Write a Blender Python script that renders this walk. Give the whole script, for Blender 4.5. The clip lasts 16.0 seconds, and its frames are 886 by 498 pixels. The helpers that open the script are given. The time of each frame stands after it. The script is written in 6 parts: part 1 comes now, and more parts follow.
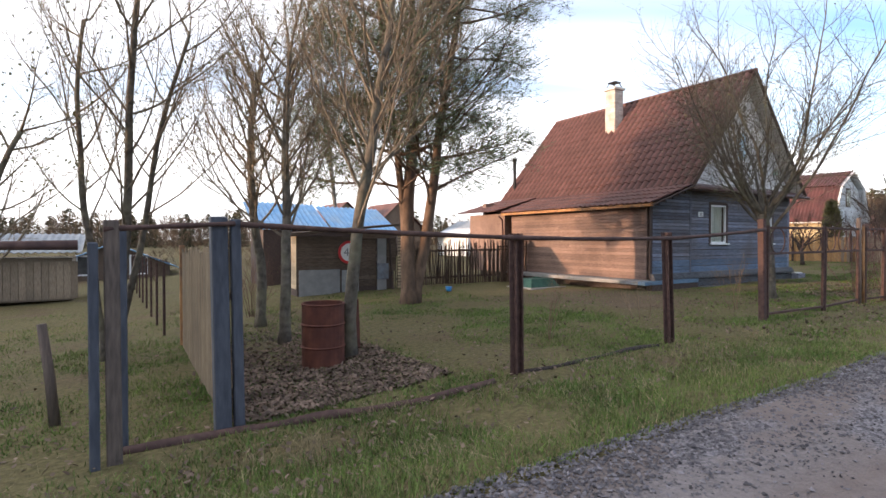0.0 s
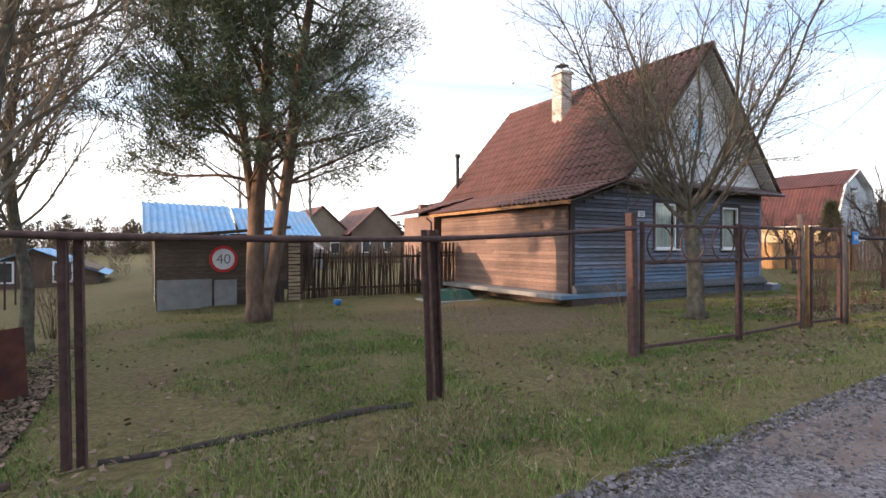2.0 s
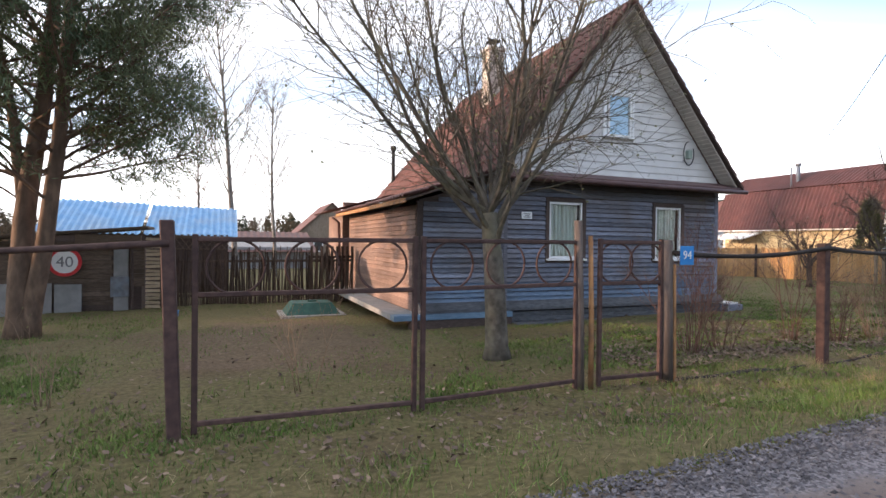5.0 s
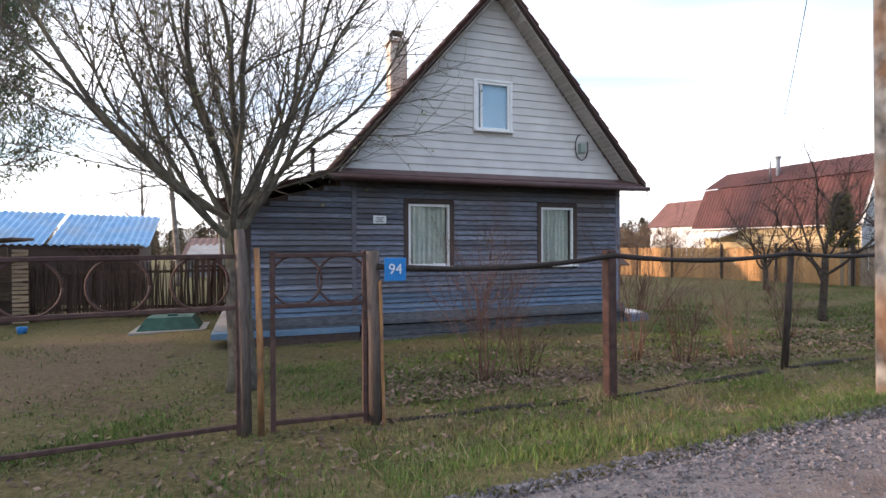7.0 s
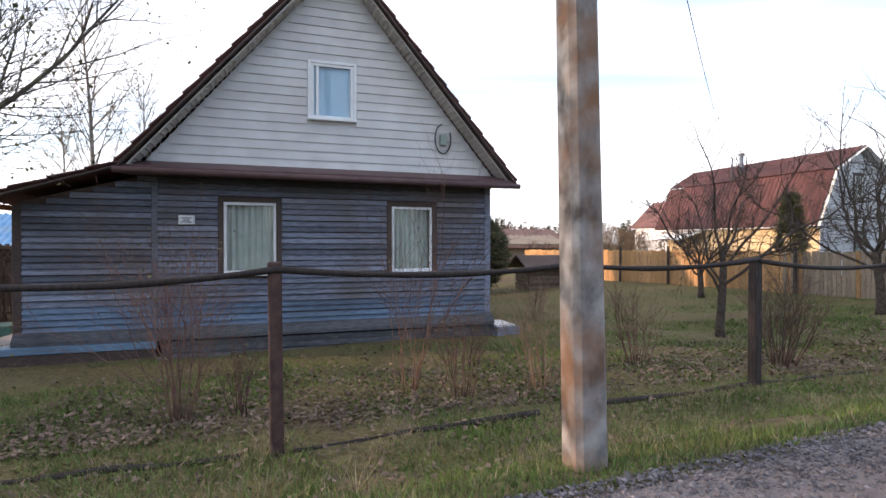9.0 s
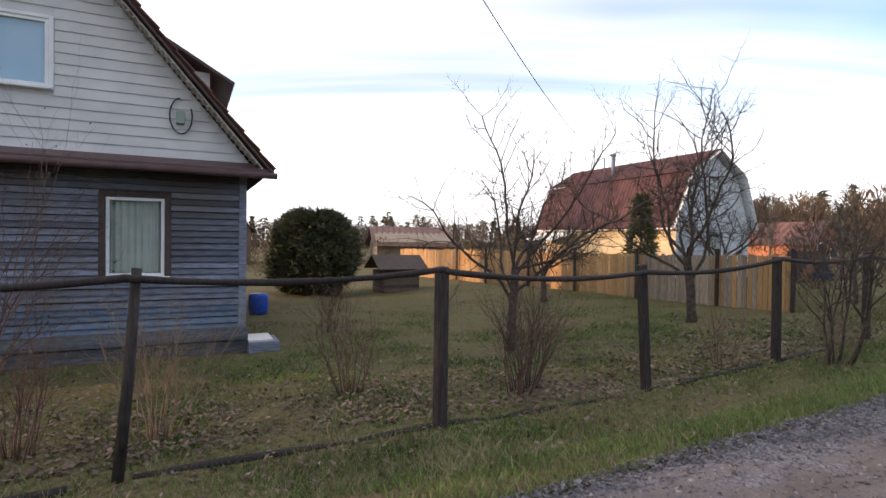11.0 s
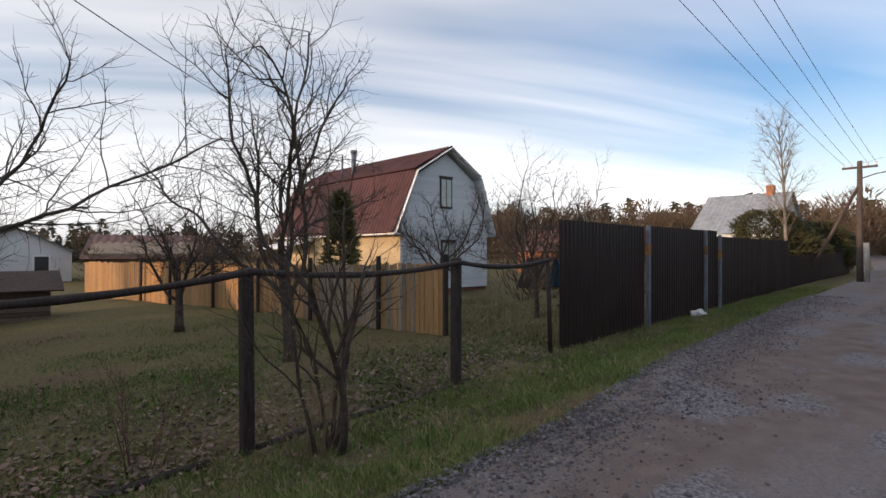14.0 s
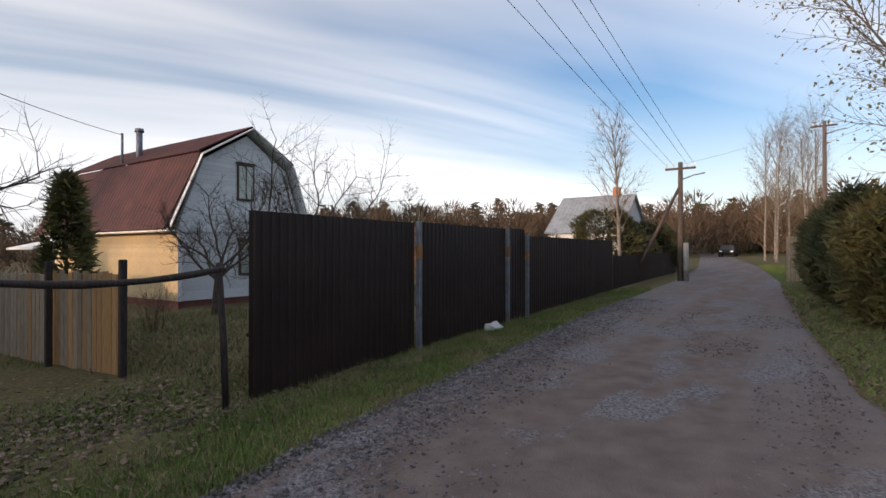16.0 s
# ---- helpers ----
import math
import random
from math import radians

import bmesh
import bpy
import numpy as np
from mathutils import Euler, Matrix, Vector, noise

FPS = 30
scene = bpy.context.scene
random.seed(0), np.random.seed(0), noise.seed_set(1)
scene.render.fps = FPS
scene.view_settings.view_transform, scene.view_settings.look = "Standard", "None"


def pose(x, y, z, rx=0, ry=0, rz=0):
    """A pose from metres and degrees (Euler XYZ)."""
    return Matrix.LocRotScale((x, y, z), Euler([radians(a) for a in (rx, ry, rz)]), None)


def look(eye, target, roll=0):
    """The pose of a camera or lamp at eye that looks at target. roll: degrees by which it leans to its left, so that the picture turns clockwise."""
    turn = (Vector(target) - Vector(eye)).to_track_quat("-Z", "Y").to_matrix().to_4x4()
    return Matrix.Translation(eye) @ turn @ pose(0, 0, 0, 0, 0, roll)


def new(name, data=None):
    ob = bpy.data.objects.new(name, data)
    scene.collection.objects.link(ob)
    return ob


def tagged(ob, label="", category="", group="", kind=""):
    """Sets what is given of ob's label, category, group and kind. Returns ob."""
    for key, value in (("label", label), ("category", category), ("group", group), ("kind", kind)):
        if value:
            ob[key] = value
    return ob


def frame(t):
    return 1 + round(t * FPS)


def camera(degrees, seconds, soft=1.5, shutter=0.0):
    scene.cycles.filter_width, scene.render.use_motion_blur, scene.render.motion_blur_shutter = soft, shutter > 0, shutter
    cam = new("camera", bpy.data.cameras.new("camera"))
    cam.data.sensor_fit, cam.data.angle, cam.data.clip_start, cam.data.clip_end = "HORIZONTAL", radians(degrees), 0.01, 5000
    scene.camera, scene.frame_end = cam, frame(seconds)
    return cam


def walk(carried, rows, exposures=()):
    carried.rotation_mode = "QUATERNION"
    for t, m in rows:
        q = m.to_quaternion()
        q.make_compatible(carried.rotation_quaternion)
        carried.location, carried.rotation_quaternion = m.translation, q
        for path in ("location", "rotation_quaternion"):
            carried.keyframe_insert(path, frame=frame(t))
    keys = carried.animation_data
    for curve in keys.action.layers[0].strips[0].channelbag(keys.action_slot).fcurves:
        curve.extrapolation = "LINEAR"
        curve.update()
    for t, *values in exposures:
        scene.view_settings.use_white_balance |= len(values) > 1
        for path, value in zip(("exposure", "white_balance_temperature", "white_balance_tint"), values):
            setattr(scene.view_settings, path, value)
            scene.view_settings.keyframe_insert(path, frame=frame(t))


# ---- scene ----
cam = camera(79.8, 16.0)
PATH = [
    (0, (-1.429, -0.228, 1.124), (-0.375, 1.471, 1.091), 0.0),
    (0.5, (-0.281, -0.155, 1.07), (0.741, 1.564, 1.049), -0.1),
    (1, (0.831, -0.056, 1.063), (1.833, 1.676, 1.048), -0.4),
    (1.5, (1.82, 0.088, 1.07), (2.824, 1.818, 1.057), -0.0),
    (2, (2.748, 0.162, 1.083), (3.74, 1.899, 1.074), 0.0),
    (2.5, (3.63, 0.14, 1.139), (4.609, 1.884, 1.13), -0.0),
    (3, (4.51, 0.128, 1.168), (5.441, 1.898, 1.158), -0.0),
    (3.2, (4.846, 0.083, 1.154), (5.756, 1.864, 1.142), 0.0),
    (5.3, (8.736, -0.14, 1.342), (9.465, 1.722, 1.32), 0.3),
    (5.5, (9.063, -0.186, 1.327), (9.782, 1.681, 1.314), -0.2),
    (6, (9.985, -0.241, 1.358), (10.682, 1.634, 1.346), -0.3),
    (6.5, (10.863, -0.244, 1.396), (11.546, 1.636, 1.382), -0.3),
    (7, (11.762, -0.319, 1.45), (12.43, 1.567, 1.433), -0.2),
    (7.5, (12.621, -0.324, 1.438), (13.28, 1.565, 1.423), -0.3),
    (8, (13.505, -0.282, 1.476), (14.152, 1.61, 1.457), -0.2),
    (8.5, (14.327, -0.193, 1.493), (14.967, 1.702, 1.471), 0.0),
    (9, (15.213, -0.151, 1.541), (15.848, 1.746, 1.52), 0.1),
    (9.2, (15.515, -0.131, 1.525), (16.16, 1.762, 1.503), 0.2),
    (11.5, (19.621, 0.191, 1.639), (20.548, 1.963, 1.617), 0.4),
    (12, (20.767, 0.285, 1.603), (21.763, 2.019, 1.597), -0.1),
    (12.5, (21.763, 0.481, 1.553), (22.908, 2.121, 1.553), 0.3),
    (13, (22.628, 0.557, 1.566), (23.887, 2.111, 1.567), 0.6),
    (13.5, (23.536, 0.58, 1.585), (24.861, 2.078, 1.593), 0.1),
    (14, (24.412, 0.571, 1.597), (25.772, 2.037, 1.611), 0.1),
    (14.5, (25.248, 0.529, 1.599), (26.689, 1.916, 1.616), 0.4),
    (15, (26.061, 0.484, 1.636), (27.562, 1.806, 1.652), 0.2),
    (15.5, (26.926, 0.475, 1.651), (28.503, 1.705, 1.665), 0.2),
    (16, (27.704, 0.481, 1.671), (29.35, 1.617, 1.68), 0.0),
]
EXPOSURES = [(0.0, 1.42, 6520, 13), (3.0, 1.5, 6500, 13), (9.0, 1.47, 6330, 14), (11.5, 1.02, 6600, 14), (13.0, 0.62, 6580, 13), (16.0, 0.4, 6450, 13)]
walk(cam, [(t, look(eye, goal, roll)) for t, eye, goal, roll in PATH], EXPOSURES)

# ---- light ----
SUN_AZ, SUN_EL = 166.0, 8.0
world = bpy.data.worlds.new("sky")
scene.world = world
world.use_nodes = True
wn, wl = world.node_tree.nodes, world.node_tree.links
wn.clear()
w_out = wn.new("ShaderNodeOutputWorld")
w_bg = wn.new("ShaderNodeBackground")
w_bg.inputs["Strength"].default_value = 0.15
sky = wn.new("ShaderNodeTexSky")
sky.sky_type = "NISHITA"
sky.sun_disc = False
sky.sun_elevation = radians(SUN_EL)
sky.sun_rotation = radians(90 - SUN_AZ)
sky.air_density, sky.dust_density, sky.ozone_density = 1.0, 1.8, 2.0
w_tc = wn.new("ShaderNodeTexCoord")
# high thin clouds: the direction is projected on a flat layer, so that streaks run to the horizon
w_sep = wn.new("ShaderNodeSeparateXYZ")
w_up = wn.new("ShaderNodeMath"); w_up.operation = "MAXIMUM"; w_up.inputs[1].default_value = 0.0
w_add = wn.new("ShaderNodeMath"); w_add.operation = "ADD"; w_add.inputs[1].default_value = 0.12
w_dx = wn.new("ShaderNodeMath"); w_dx.operation = "DIVIDE"
w_dy = wn.new("ShaderNodeMath"); w_dy.operation = "DIVIDE"
w_com = wn.new("ShaderNodeCombineXYZ")
w_map = wn.new("ShaderNodeMapping")
w_map.inputs["Location"].default_value = (3.7, 1.9, 0)
w_map.inputs["Scale"].default_value = (0.24, 1.15, 1)
w_turn = wn.new("ShaderNodeMapping")
w_turn.inputs["Rotation"].default_value = (0, 0, radians(30))
w_noise = wn.new("ShaderNodeTexNoise")
w_noise.inputs["Scale"].default_value = 0.75
w_noise.inputs["Detail"].default_value = 4
w_noise.inputs["Roughness"].default_value = 0.5
w_noise.inputs["Distortion"].default_value = 0.5
w_ramp = wn.new("ShaderNodeValToRGB")
w_ramp.color_ramp.elements[0].position = 0.45
w_ramp.color_ramp.elements[1].position = 0.74
w_mix = wn.new("ShaderNodeMixRGB")
w_gain = wn.new("ShaderNodeMixRGB"); w_gain.blend_type = "MULTIPLY"; w_gain.inputs[0].default_value = 1
w_gain.inputs[2].default_value = (0.95, 1.05, 1.2, 1)
w_mixf = wn.new("ShaderNodeMath"); w_mixf.operation = "MULTIPLY"; w_mixf.inputs[1].default_value = 0.85
wl.new(w_tc.outputs["Generated"], w_sep.inputs[0])
wl.new(w_sep.outputs["Z"], w_up.inputs[0]); wl.new(w_up.outputs[0], w_add.inputs[0])
wl.new(w_sep.outputs["X"], w_dx.inputs[0]); wl.new(w_add.outputs[0], w_dx.inputs[1])
wl.new(w_sep.outputs["Y"], w_dy.inputs[0]); wl.new(w_add.outputs[0], w_dy.inputs[1])
wl.new(w_dx.outputs[0], w_com.inputs[0]); wl.new(w_dy.outputs[0], w_com.inputs[1])
wl.new(w_com.outputs[0], w_turn.inputs[0]); wl.new(w_turn.outputs[0], w_map.inputs[0]); wl.new(w_map.outputs[0], w_noise.inputs["Vector"])
# the veil of cloud thickens towards the setting sun
w_sep2 = wn.new("ShaderNodeSeparateXYZ"); wl.new(w_turn.outputs[0], w_sep2.inputs[0])
w_west = wn.new("ShaderNodeMath"); w_west.operation = "MULTIPLY_ADD"; w_west.inputs[1].default_value = -0.6
wl.new(w_sep2.outputs["X"], w_west.inputs[0]); wl.new(w_sep2.outputs["Y"], w_west.inputs[2])
w_veil = wn.new("ShaderNodeMapRange"); w_veil.inputs["From Min"].default_value = 0.5; w_veil.inputs["From Max"].default_value = 2.5
w_veil.inputs["To Min"].default_value = -0.02; w_veil.inputs["To Max"].default_value = 0.28
wl.new(w_west.outputs[0], w_veil.inputs[0])
w_sum = wn.new("ShaderNodeMath"); w_sum.operation = "ADD"
w_top = wn.new("ShaderNodeMapRange"); w_top.inputs["From Min"].default_value = 0.42; w_top.inputs["From Max"].default_value = 0.75
w_top.inputs["To Min"].default_value = 0.0; w_top.inputs["To Max"].default_value = 0.3
w_both = wn.new("ShaderNodeMath"); w_both.operation = "ADD"
wl.new(w_sep.outputs["Z"], w_top.inputs[0]); wl.new(w_top.outputs[0], w_both.inputs[0]); wl.new(w_veil.outputs[0], w_both.inputs[1])
wl.new(w_noise.outputs["Fac"], w_sum.inputs[0]); wl.new(w_both.outputs[0], w_sum.inputs[1])
wl.new(w_sum.outputs[0], w_ramp.inputs[0]); wl.new(w_ramp.outputs[0], w_mixf.inputs[0])
# haze towards the horizon
w_low = wn.new("ShaderNodeMapRange"); w_low.inputs["From Min"].default_value = 0.0; w_low.inputs["From Max"].default_value = 0.26
w_low.inputs["To Min"].default_value = 0.6; w_low.inputs["To Max"].default_value = 0.0
w_max = wn.new("ShaderNodeMath"); w_max.operation = "MAXIMUM"
wl.new(w_up.outputs[0], w_low.inputs[0]); wl.new(w_low.outputs[0], w_max.inputs[0]); wl.new(w_mixf.outputs[0], w_max.inputs[1])
wl.new(w_max.outputs[0], w_mix.inputs[0])
wl.new(sky.outputs[0], w_gain.inputs[1]); wl.new(w_gain.outputs[0], w_mix.inputs[1])
w_grey = wn.new("ShaderNodeRGBToBW")
w_lift = wn.new("ShaderNodeMath"); w_lift.operation = "MULTIPLY_ADD"; w_lift.inputs[1].default_value = 1.5; w_lift.inputs[2].default_value = 2.9
wl.new(sky.outputs[0], w_grey.inputs[0]); wl.new(w_grey.outputs[0], w_lift.inputs[0]); wl.new(w_lift.outputs[0], w_mix.inputs[2])
wl.new(w_mix.outputs[0], w_bg.inputs["Color"]); wl.new(w_bg.outputs[0], w_out.inputs[0])

sun = new("sun", bpy.data.lights.new("sun", "SUN"))
sun.data.energy, sun.data.angle, sun.data.color = 2.5, radians(0.6), (1.0, 0.66, 0.42)
sun.matrix_world = look((-60, 15, 8), (-60 - math.cos(radians(SUN_AZ)), 15 - math.sin(radians(SUN_AZ)), 8 - math.tan(radians(SUN_EL))))


# ---- materials ----
def material(name, c1, c2, scale=8.0, rough=0.85, bump=0.25, stretch=(1, 1, 1), rnd=0.0, metal=0.0, stain=0.35, stain_colour=None, stain_scale=0.9, island=False, spec=0.3):
    m = bpy.data.materials.new(name)
    m.use_nodes = True
    n, l = m.node_tree.nodes, m.node_tree.links
    b = n["Principled BSDF"]
    geo = n.new("ShaderNodeNewGeometry")
    mp = n.new("ShaderNodeMapping"); mp.inputs["Scale"].default_value = stretch
    t1 = n.new("ShaderNodeTexNoise"); t1.inputs["Scale"].default_value = scale; t1.inputs["Detail"].default_value = 7
    t2 = n.new("ShaderNodeTexNoise"); t2.inputs["Scale"].default_value = stain_scale; t2.inputs["Detail"].default_value = 4
    r1 = n.new("ShaderNodeValToRGB"); r1.color_ramp.elements[0].position, r1.color_ramp.elements[1].position = 0.32, 0.68
    r1.color_ramp.elements[0].color, r1.color_ramp.elements[1].color = (*c1, 1), (*c2, 1)
    r2 = n.new("ShaderNodeValToRGB"); r2.color_ramp.elements[0].position, r2.color_ramp.elements[1].position = 0.45, 0.7
    k = n.new("ShaderNodeMath"); k.operation = "MULTIPLY"; k.inputs[1].default_value = stain
    mx = n.new("ShaderNodeMixRGB")
    mx.inputs[2].default_value = (*(stain_colour or tuple(v * 0.45 for v in c1)), 1)
    l.new(geo.outputs["Position"], mp.inputs[0]); l.new(mp.outputs[0], t1.inputs["Vector"])
    l.new(geo.outputs["Position"], t2.inputs["Vector"])
    l.new(t1.outputs["Fac"], r1.inputs[0]); l.new(t2.outputs["Fac"], r2.inputs[0])
    l.new(r2.outputs[0], k.inputs[0]); l.new(k.outputs[0], mx.inputs[0]); l.new(r1.outputs[0], mx.inputs[1])
    col = mx.outputs[0]
    if rnd:
        hsv = n.new("ShaderNodeHueSaturation")
        mr = n.new("ShaderNodeMapRange"); mr.inputs["To Min"].default_value, mr.inputs["To Max"].default_value = 1 - rnd, 1 + rnd
        if island:
            l.new(geo.outputs["Random Per Island"], mr.inputs[0])
        else:
            oi = n.new("ShaderNodeObjectInfo"); l.new(oi.outputs["Random"], mr.inputs[0])
        l.new(mr.outputs[0], hsv.inputs["Value"]); l.new(col, hsv.inputs["Color"])
        col = hsv.outputs[0]
    l.new(col, b.inputs["Base Color"])
    b.inputs["Roughness"].default_value, b.inputs["Metallic"].default_value = rough, metal
    b.inputs["Specular IOR Level"].default_value = spec
    if bump:
        bp = n.new("ShaderNodeBump"); bp.inputs["Strength"].default_value = bump; bp.inputs["Distance"].default_value = 0.01
        l.new(t1.outputs["Fac"], bp.inputs["Height"]); l.new(bp.outputs[0], b.inputs["Normal"])
    return m


M = {}
M["blue_wood"] = material("weathered blue-grey boards", (0.105, 0.117, 0.155), (0.215, 0.232, 0.295), 7, 0.8, 0.6, (1, 1, 7), 0.42, stain=0.8, stain_colour=(0.13, 0.11, 0.105), stain_scale=0.7)
M["blue_skirt"] = material("worn light blue paint", (0.13, 0.22, 0.33), (0.2, 0.3, 0.41), 7, 0.75, 0.4, (1, 1, 4), 0.1, stain=0.6)
M["blue_low"] = material("blue boards with fresher paint", (0.09, 0.14, 0.22), (0.17, 0.225, 0.31), 7, 0.8, 0.6, (1, 1, 7), 0.25, stain=0.6, stain_colour=(0.075, 0.075, 0.085), stain_scale=0.9)
M["ledge"] = material("grey weathered ledge plank", (0.07, 0.075, 0.085), (0.14, 0.145, 0.16), 8, 0.85, 0.5, (1, 1, 5), 0.2, stain=0.6)
M["brown_wood"] = material("red-brown clapboards", (0.165, 0.108, 0.088), (0.27, 0.182, 0.152), 9, 0.8, 0.6, (1, 1, 7), 0.2, stain=0.5)
M["dark_trim"] = material("dark brown trim", (0.055, 0.038, 0.034), (0.10, 0.07, 0.06), 12, 0.7, 0.4, (1, 1, 5), 0.1)
M["soffit"] = material("pale soffit slats", (0.50, 0.46, 0.42), (0.60, 0.56, 0.51), 6, 0.7, 0.1, rnd=0.12)
M["fascia"] = material("brown painted metal edge", (0.09, 0.05, 0.05), (0.13, 0.075, 0.075), 5, 0.5, 0.1)
M["white_siding"] = material("off-white vinyl siding", (0.57, 0.56, 0.555), (0.65, 0.64, 0.635), 3, 0.55, 0.06, rnd=0.05, stain=0.25, stain_colour=(0.44, 0.42, 0.4))
M["white_paint"] = material("white plastic frame", (0.76, 0.77, 0.78), (0.82, 0.82, 0.82), 6, 0.4, 0.03, stain=0.1)
M["roof_red"] = material("red-brown corrugated roof", (0.125, 0.058, 0.05), (0.185, 0.09, 0.076), 2.2, 0.65, 0.12, stain=0.55, stain_colour=(0.11, 0.06, 0.05), stain_scale=0.7)
def trough_shade(m, period, start, depth):
    """Paints shade into the troughs of a corrugated sheet whose waves run along y."""
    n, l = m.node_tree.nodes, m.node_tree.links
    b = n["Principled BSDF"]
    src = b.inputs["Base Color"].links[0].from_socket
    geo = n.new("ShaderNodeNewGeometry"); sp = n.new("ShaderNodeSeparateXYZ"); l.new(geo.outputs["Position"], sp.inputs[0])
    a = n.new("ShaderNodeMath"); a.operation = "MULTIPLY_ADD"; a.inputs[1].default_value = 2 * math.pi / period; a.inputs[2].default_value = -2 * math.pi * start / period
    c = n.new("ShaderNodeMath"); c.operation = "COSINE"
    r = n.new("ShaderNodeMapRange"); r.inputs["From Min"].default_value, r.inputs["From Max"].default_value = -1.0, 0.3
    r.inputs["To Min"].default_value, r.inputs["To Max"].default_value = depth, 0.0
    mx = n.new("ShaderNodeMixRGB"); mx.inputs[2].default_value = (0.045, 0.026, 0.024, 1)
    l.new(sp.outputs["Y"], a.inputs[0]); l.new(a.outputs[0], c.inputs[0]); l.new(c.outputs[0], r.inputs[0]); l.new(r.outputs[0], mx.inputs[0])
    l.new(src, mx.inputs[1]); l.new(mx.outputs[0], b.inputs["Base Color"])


# wave shading put into the roof colour, in step with its corrugation
trough_shade(M["roof_red"], 9.15 / 35, 9.15, 0.75)
M["roof_dark"] = material("dark maroon roof sheet", (0.10, 0.05, 0.045), (0.16, 0.075, 0.065), 3, 0.6, 0.1)
M["roof_maroon"] = material("maroon metal roof", (0.06, 0.022, 0.022), (0.092, 0.034, 0.032), 2, 0.6, 0.08, stain=0.45)
M["roof_blue"] = material("sky-blue painted slate", (0.16, 0.36, 0.62), (0.26, 0.46, 0.70), 3, 0.6, 0.15, stain=0.45, stain_colour=(0.35, 0.38, 0.42))
M["roof_grey"] = material("grey slate", (0.19, 0.215, 0.245), (0.28, 0.305, 0.34), 3, 0.6, 0.1)
M["chimney"] = material("whitewashed brick", (0.50, 0.46, 0.41), (0.64, 0.60, 0.55), 6, 0.9, 0.4, rnd=0.15, stain=0.7, stain_colour=(0.34, 0.22, 0.16), stain_scale=3)
M["mortar"] = material("old mortar", (0.33, 0.30, 0.27), (0.42, 0.39, 0.35), 12, 0.95, 0.4)
M["black_metal"] = material("sooty metal", (0.02, 0.02, 0.022), (0.045, 0.04, 0.04), 14, 0.6, 0.2, metal=0.4)
M["rust"] = material("rusty steel", (0.05, 0.029, 0.027), (0.10, 0.058, 0.05), 14, 0.8, 0.5, rnd=0.15, stain=0.5, stain_colour=(0.05, 0.03, 0.03), stain_scale=3)
M["drum"] = material("rust-red drum", (0.075, 0.026, 0.019), (0.13, 0.045, 0.03), 7, 0.75, 0.4, stain=0.6, stain_colour=(0.06, 0.022, 0.02), stain_scale=4)
M["post_wood"] = material("weathered grey-brown post", (0.075, 0.06, 0.055), (0.14, 0.11, 0.095), 10, 0.9, 0.6, (4, 4, 0.6), 0.2)
M["blue_post"] = material("blue-grey painted post", (0.048, 0.054, 0.074), (0.085, 0.094, 0.12), 8, 0.7, 0.4, (3, 3, 0.6), 0.1)
M["orange_pole"] = material("peeling ochre wood", (0.26, 0.12, 0.05), (0.40, 0.22, 0.10), 9, 0.8, 0.5, (3, 3, 0.8), stain=0.7, stain_colour=(0.10, 0.08, 0.07), stain_scale=5)
M["dark_post"] = material("tarred dark post", (0.022, 0.017, 0.016), (0.055, 0.042, 0.038), 11, 0.8, 0.6, (4, 4, 0.7), 0.2)
M["ochre_fence"] = material("ochre fence planks", (0.30, 0.165, 0.068), (0.41, 0.245, 0.11), 9, 0.8, 0.4, (5, 5, 0.7), 0.16, stain=0.35, stain_colour=(0.22, 0.16, 0.11))
M["grey_fence"] = material("greyed fence planks", (0.20, 0.155, 0.115), (0.31, 0.25, 0.19), 9, 0.85, 0.5, (5, 5, 0.7), 0.2)
M["brush"] = material("dark brushwood", (0.05, 0.034, 0.027), (0.11, 0.075, 0.058), 9, 0.9, 0.5, (5, 5, 0.7), 0.35)
M["shed_wood"] = material("grey-brown shed boards", (0.095, 0.068, 0.052), (0.17, 0.125, 0.095), 8, 0.85, 0.5, (1, 1, 6), 0.25)
M["logs"] = material("pale cut ends", (0.38, 0.29, 0.19), (0.52, 0.41, 0.29), 8, 0.85, 0.4, (1, 1, 6), 0.2)
M["grey_board"] = material("grey cement board", (0.24, 0.24, 0.24), (0.32, 0.31, 0.31), 5, 0.9, 0.2)
M["sheet_brown"] = material("dark brown profiled steel", (0.0202, 0.0115, 0.0108), (0.0302, 0.0180, 0.0158), 2, 0.45, 0.04, stain=0.3, stain_scale=0.6)
M["steel"] = material("galvanised steel", (0.14, 0.16, 0.195), (0.22, 0.245, 0.285), 9, 0.55, 0.1, metal=0.3, stain=0.4, stain_colour=(0.2, 0.12, 0.08), stain_scale=3)
M["concrete"] = material("old concrete", (0.26, 0.255, 0.25), (0.38, 0.37, 0.355), 16, 0.9, 0.4, stain=0.55, stain_colour=(0.17, 0.14, 0.12), stain_scale=2.2)
M["pole"] = material("peeling whitewashed concrete", (0.075, 0.067, 0.062), (0.36, 0.34, 0.325), 7, 0.9, 0.6, (1, 1, 0.7), stain=0.95, stain_colour=(0.2, 0.105, 0.055), stain_scale=2.8)
M["picket"] = material("brown-grey pickets", (0.13, 0.10, 0.07), (0.22, 0.17, 0.115), 9, 0.85, 0.5, (5, 5, 0.7), 0.2)
M["curtain"] = material("pale green curtain", (0.55, 0.62, 0.55), (0.68, 0.72, 0.66), 5, 0.9, 0.1, stain=0.2)
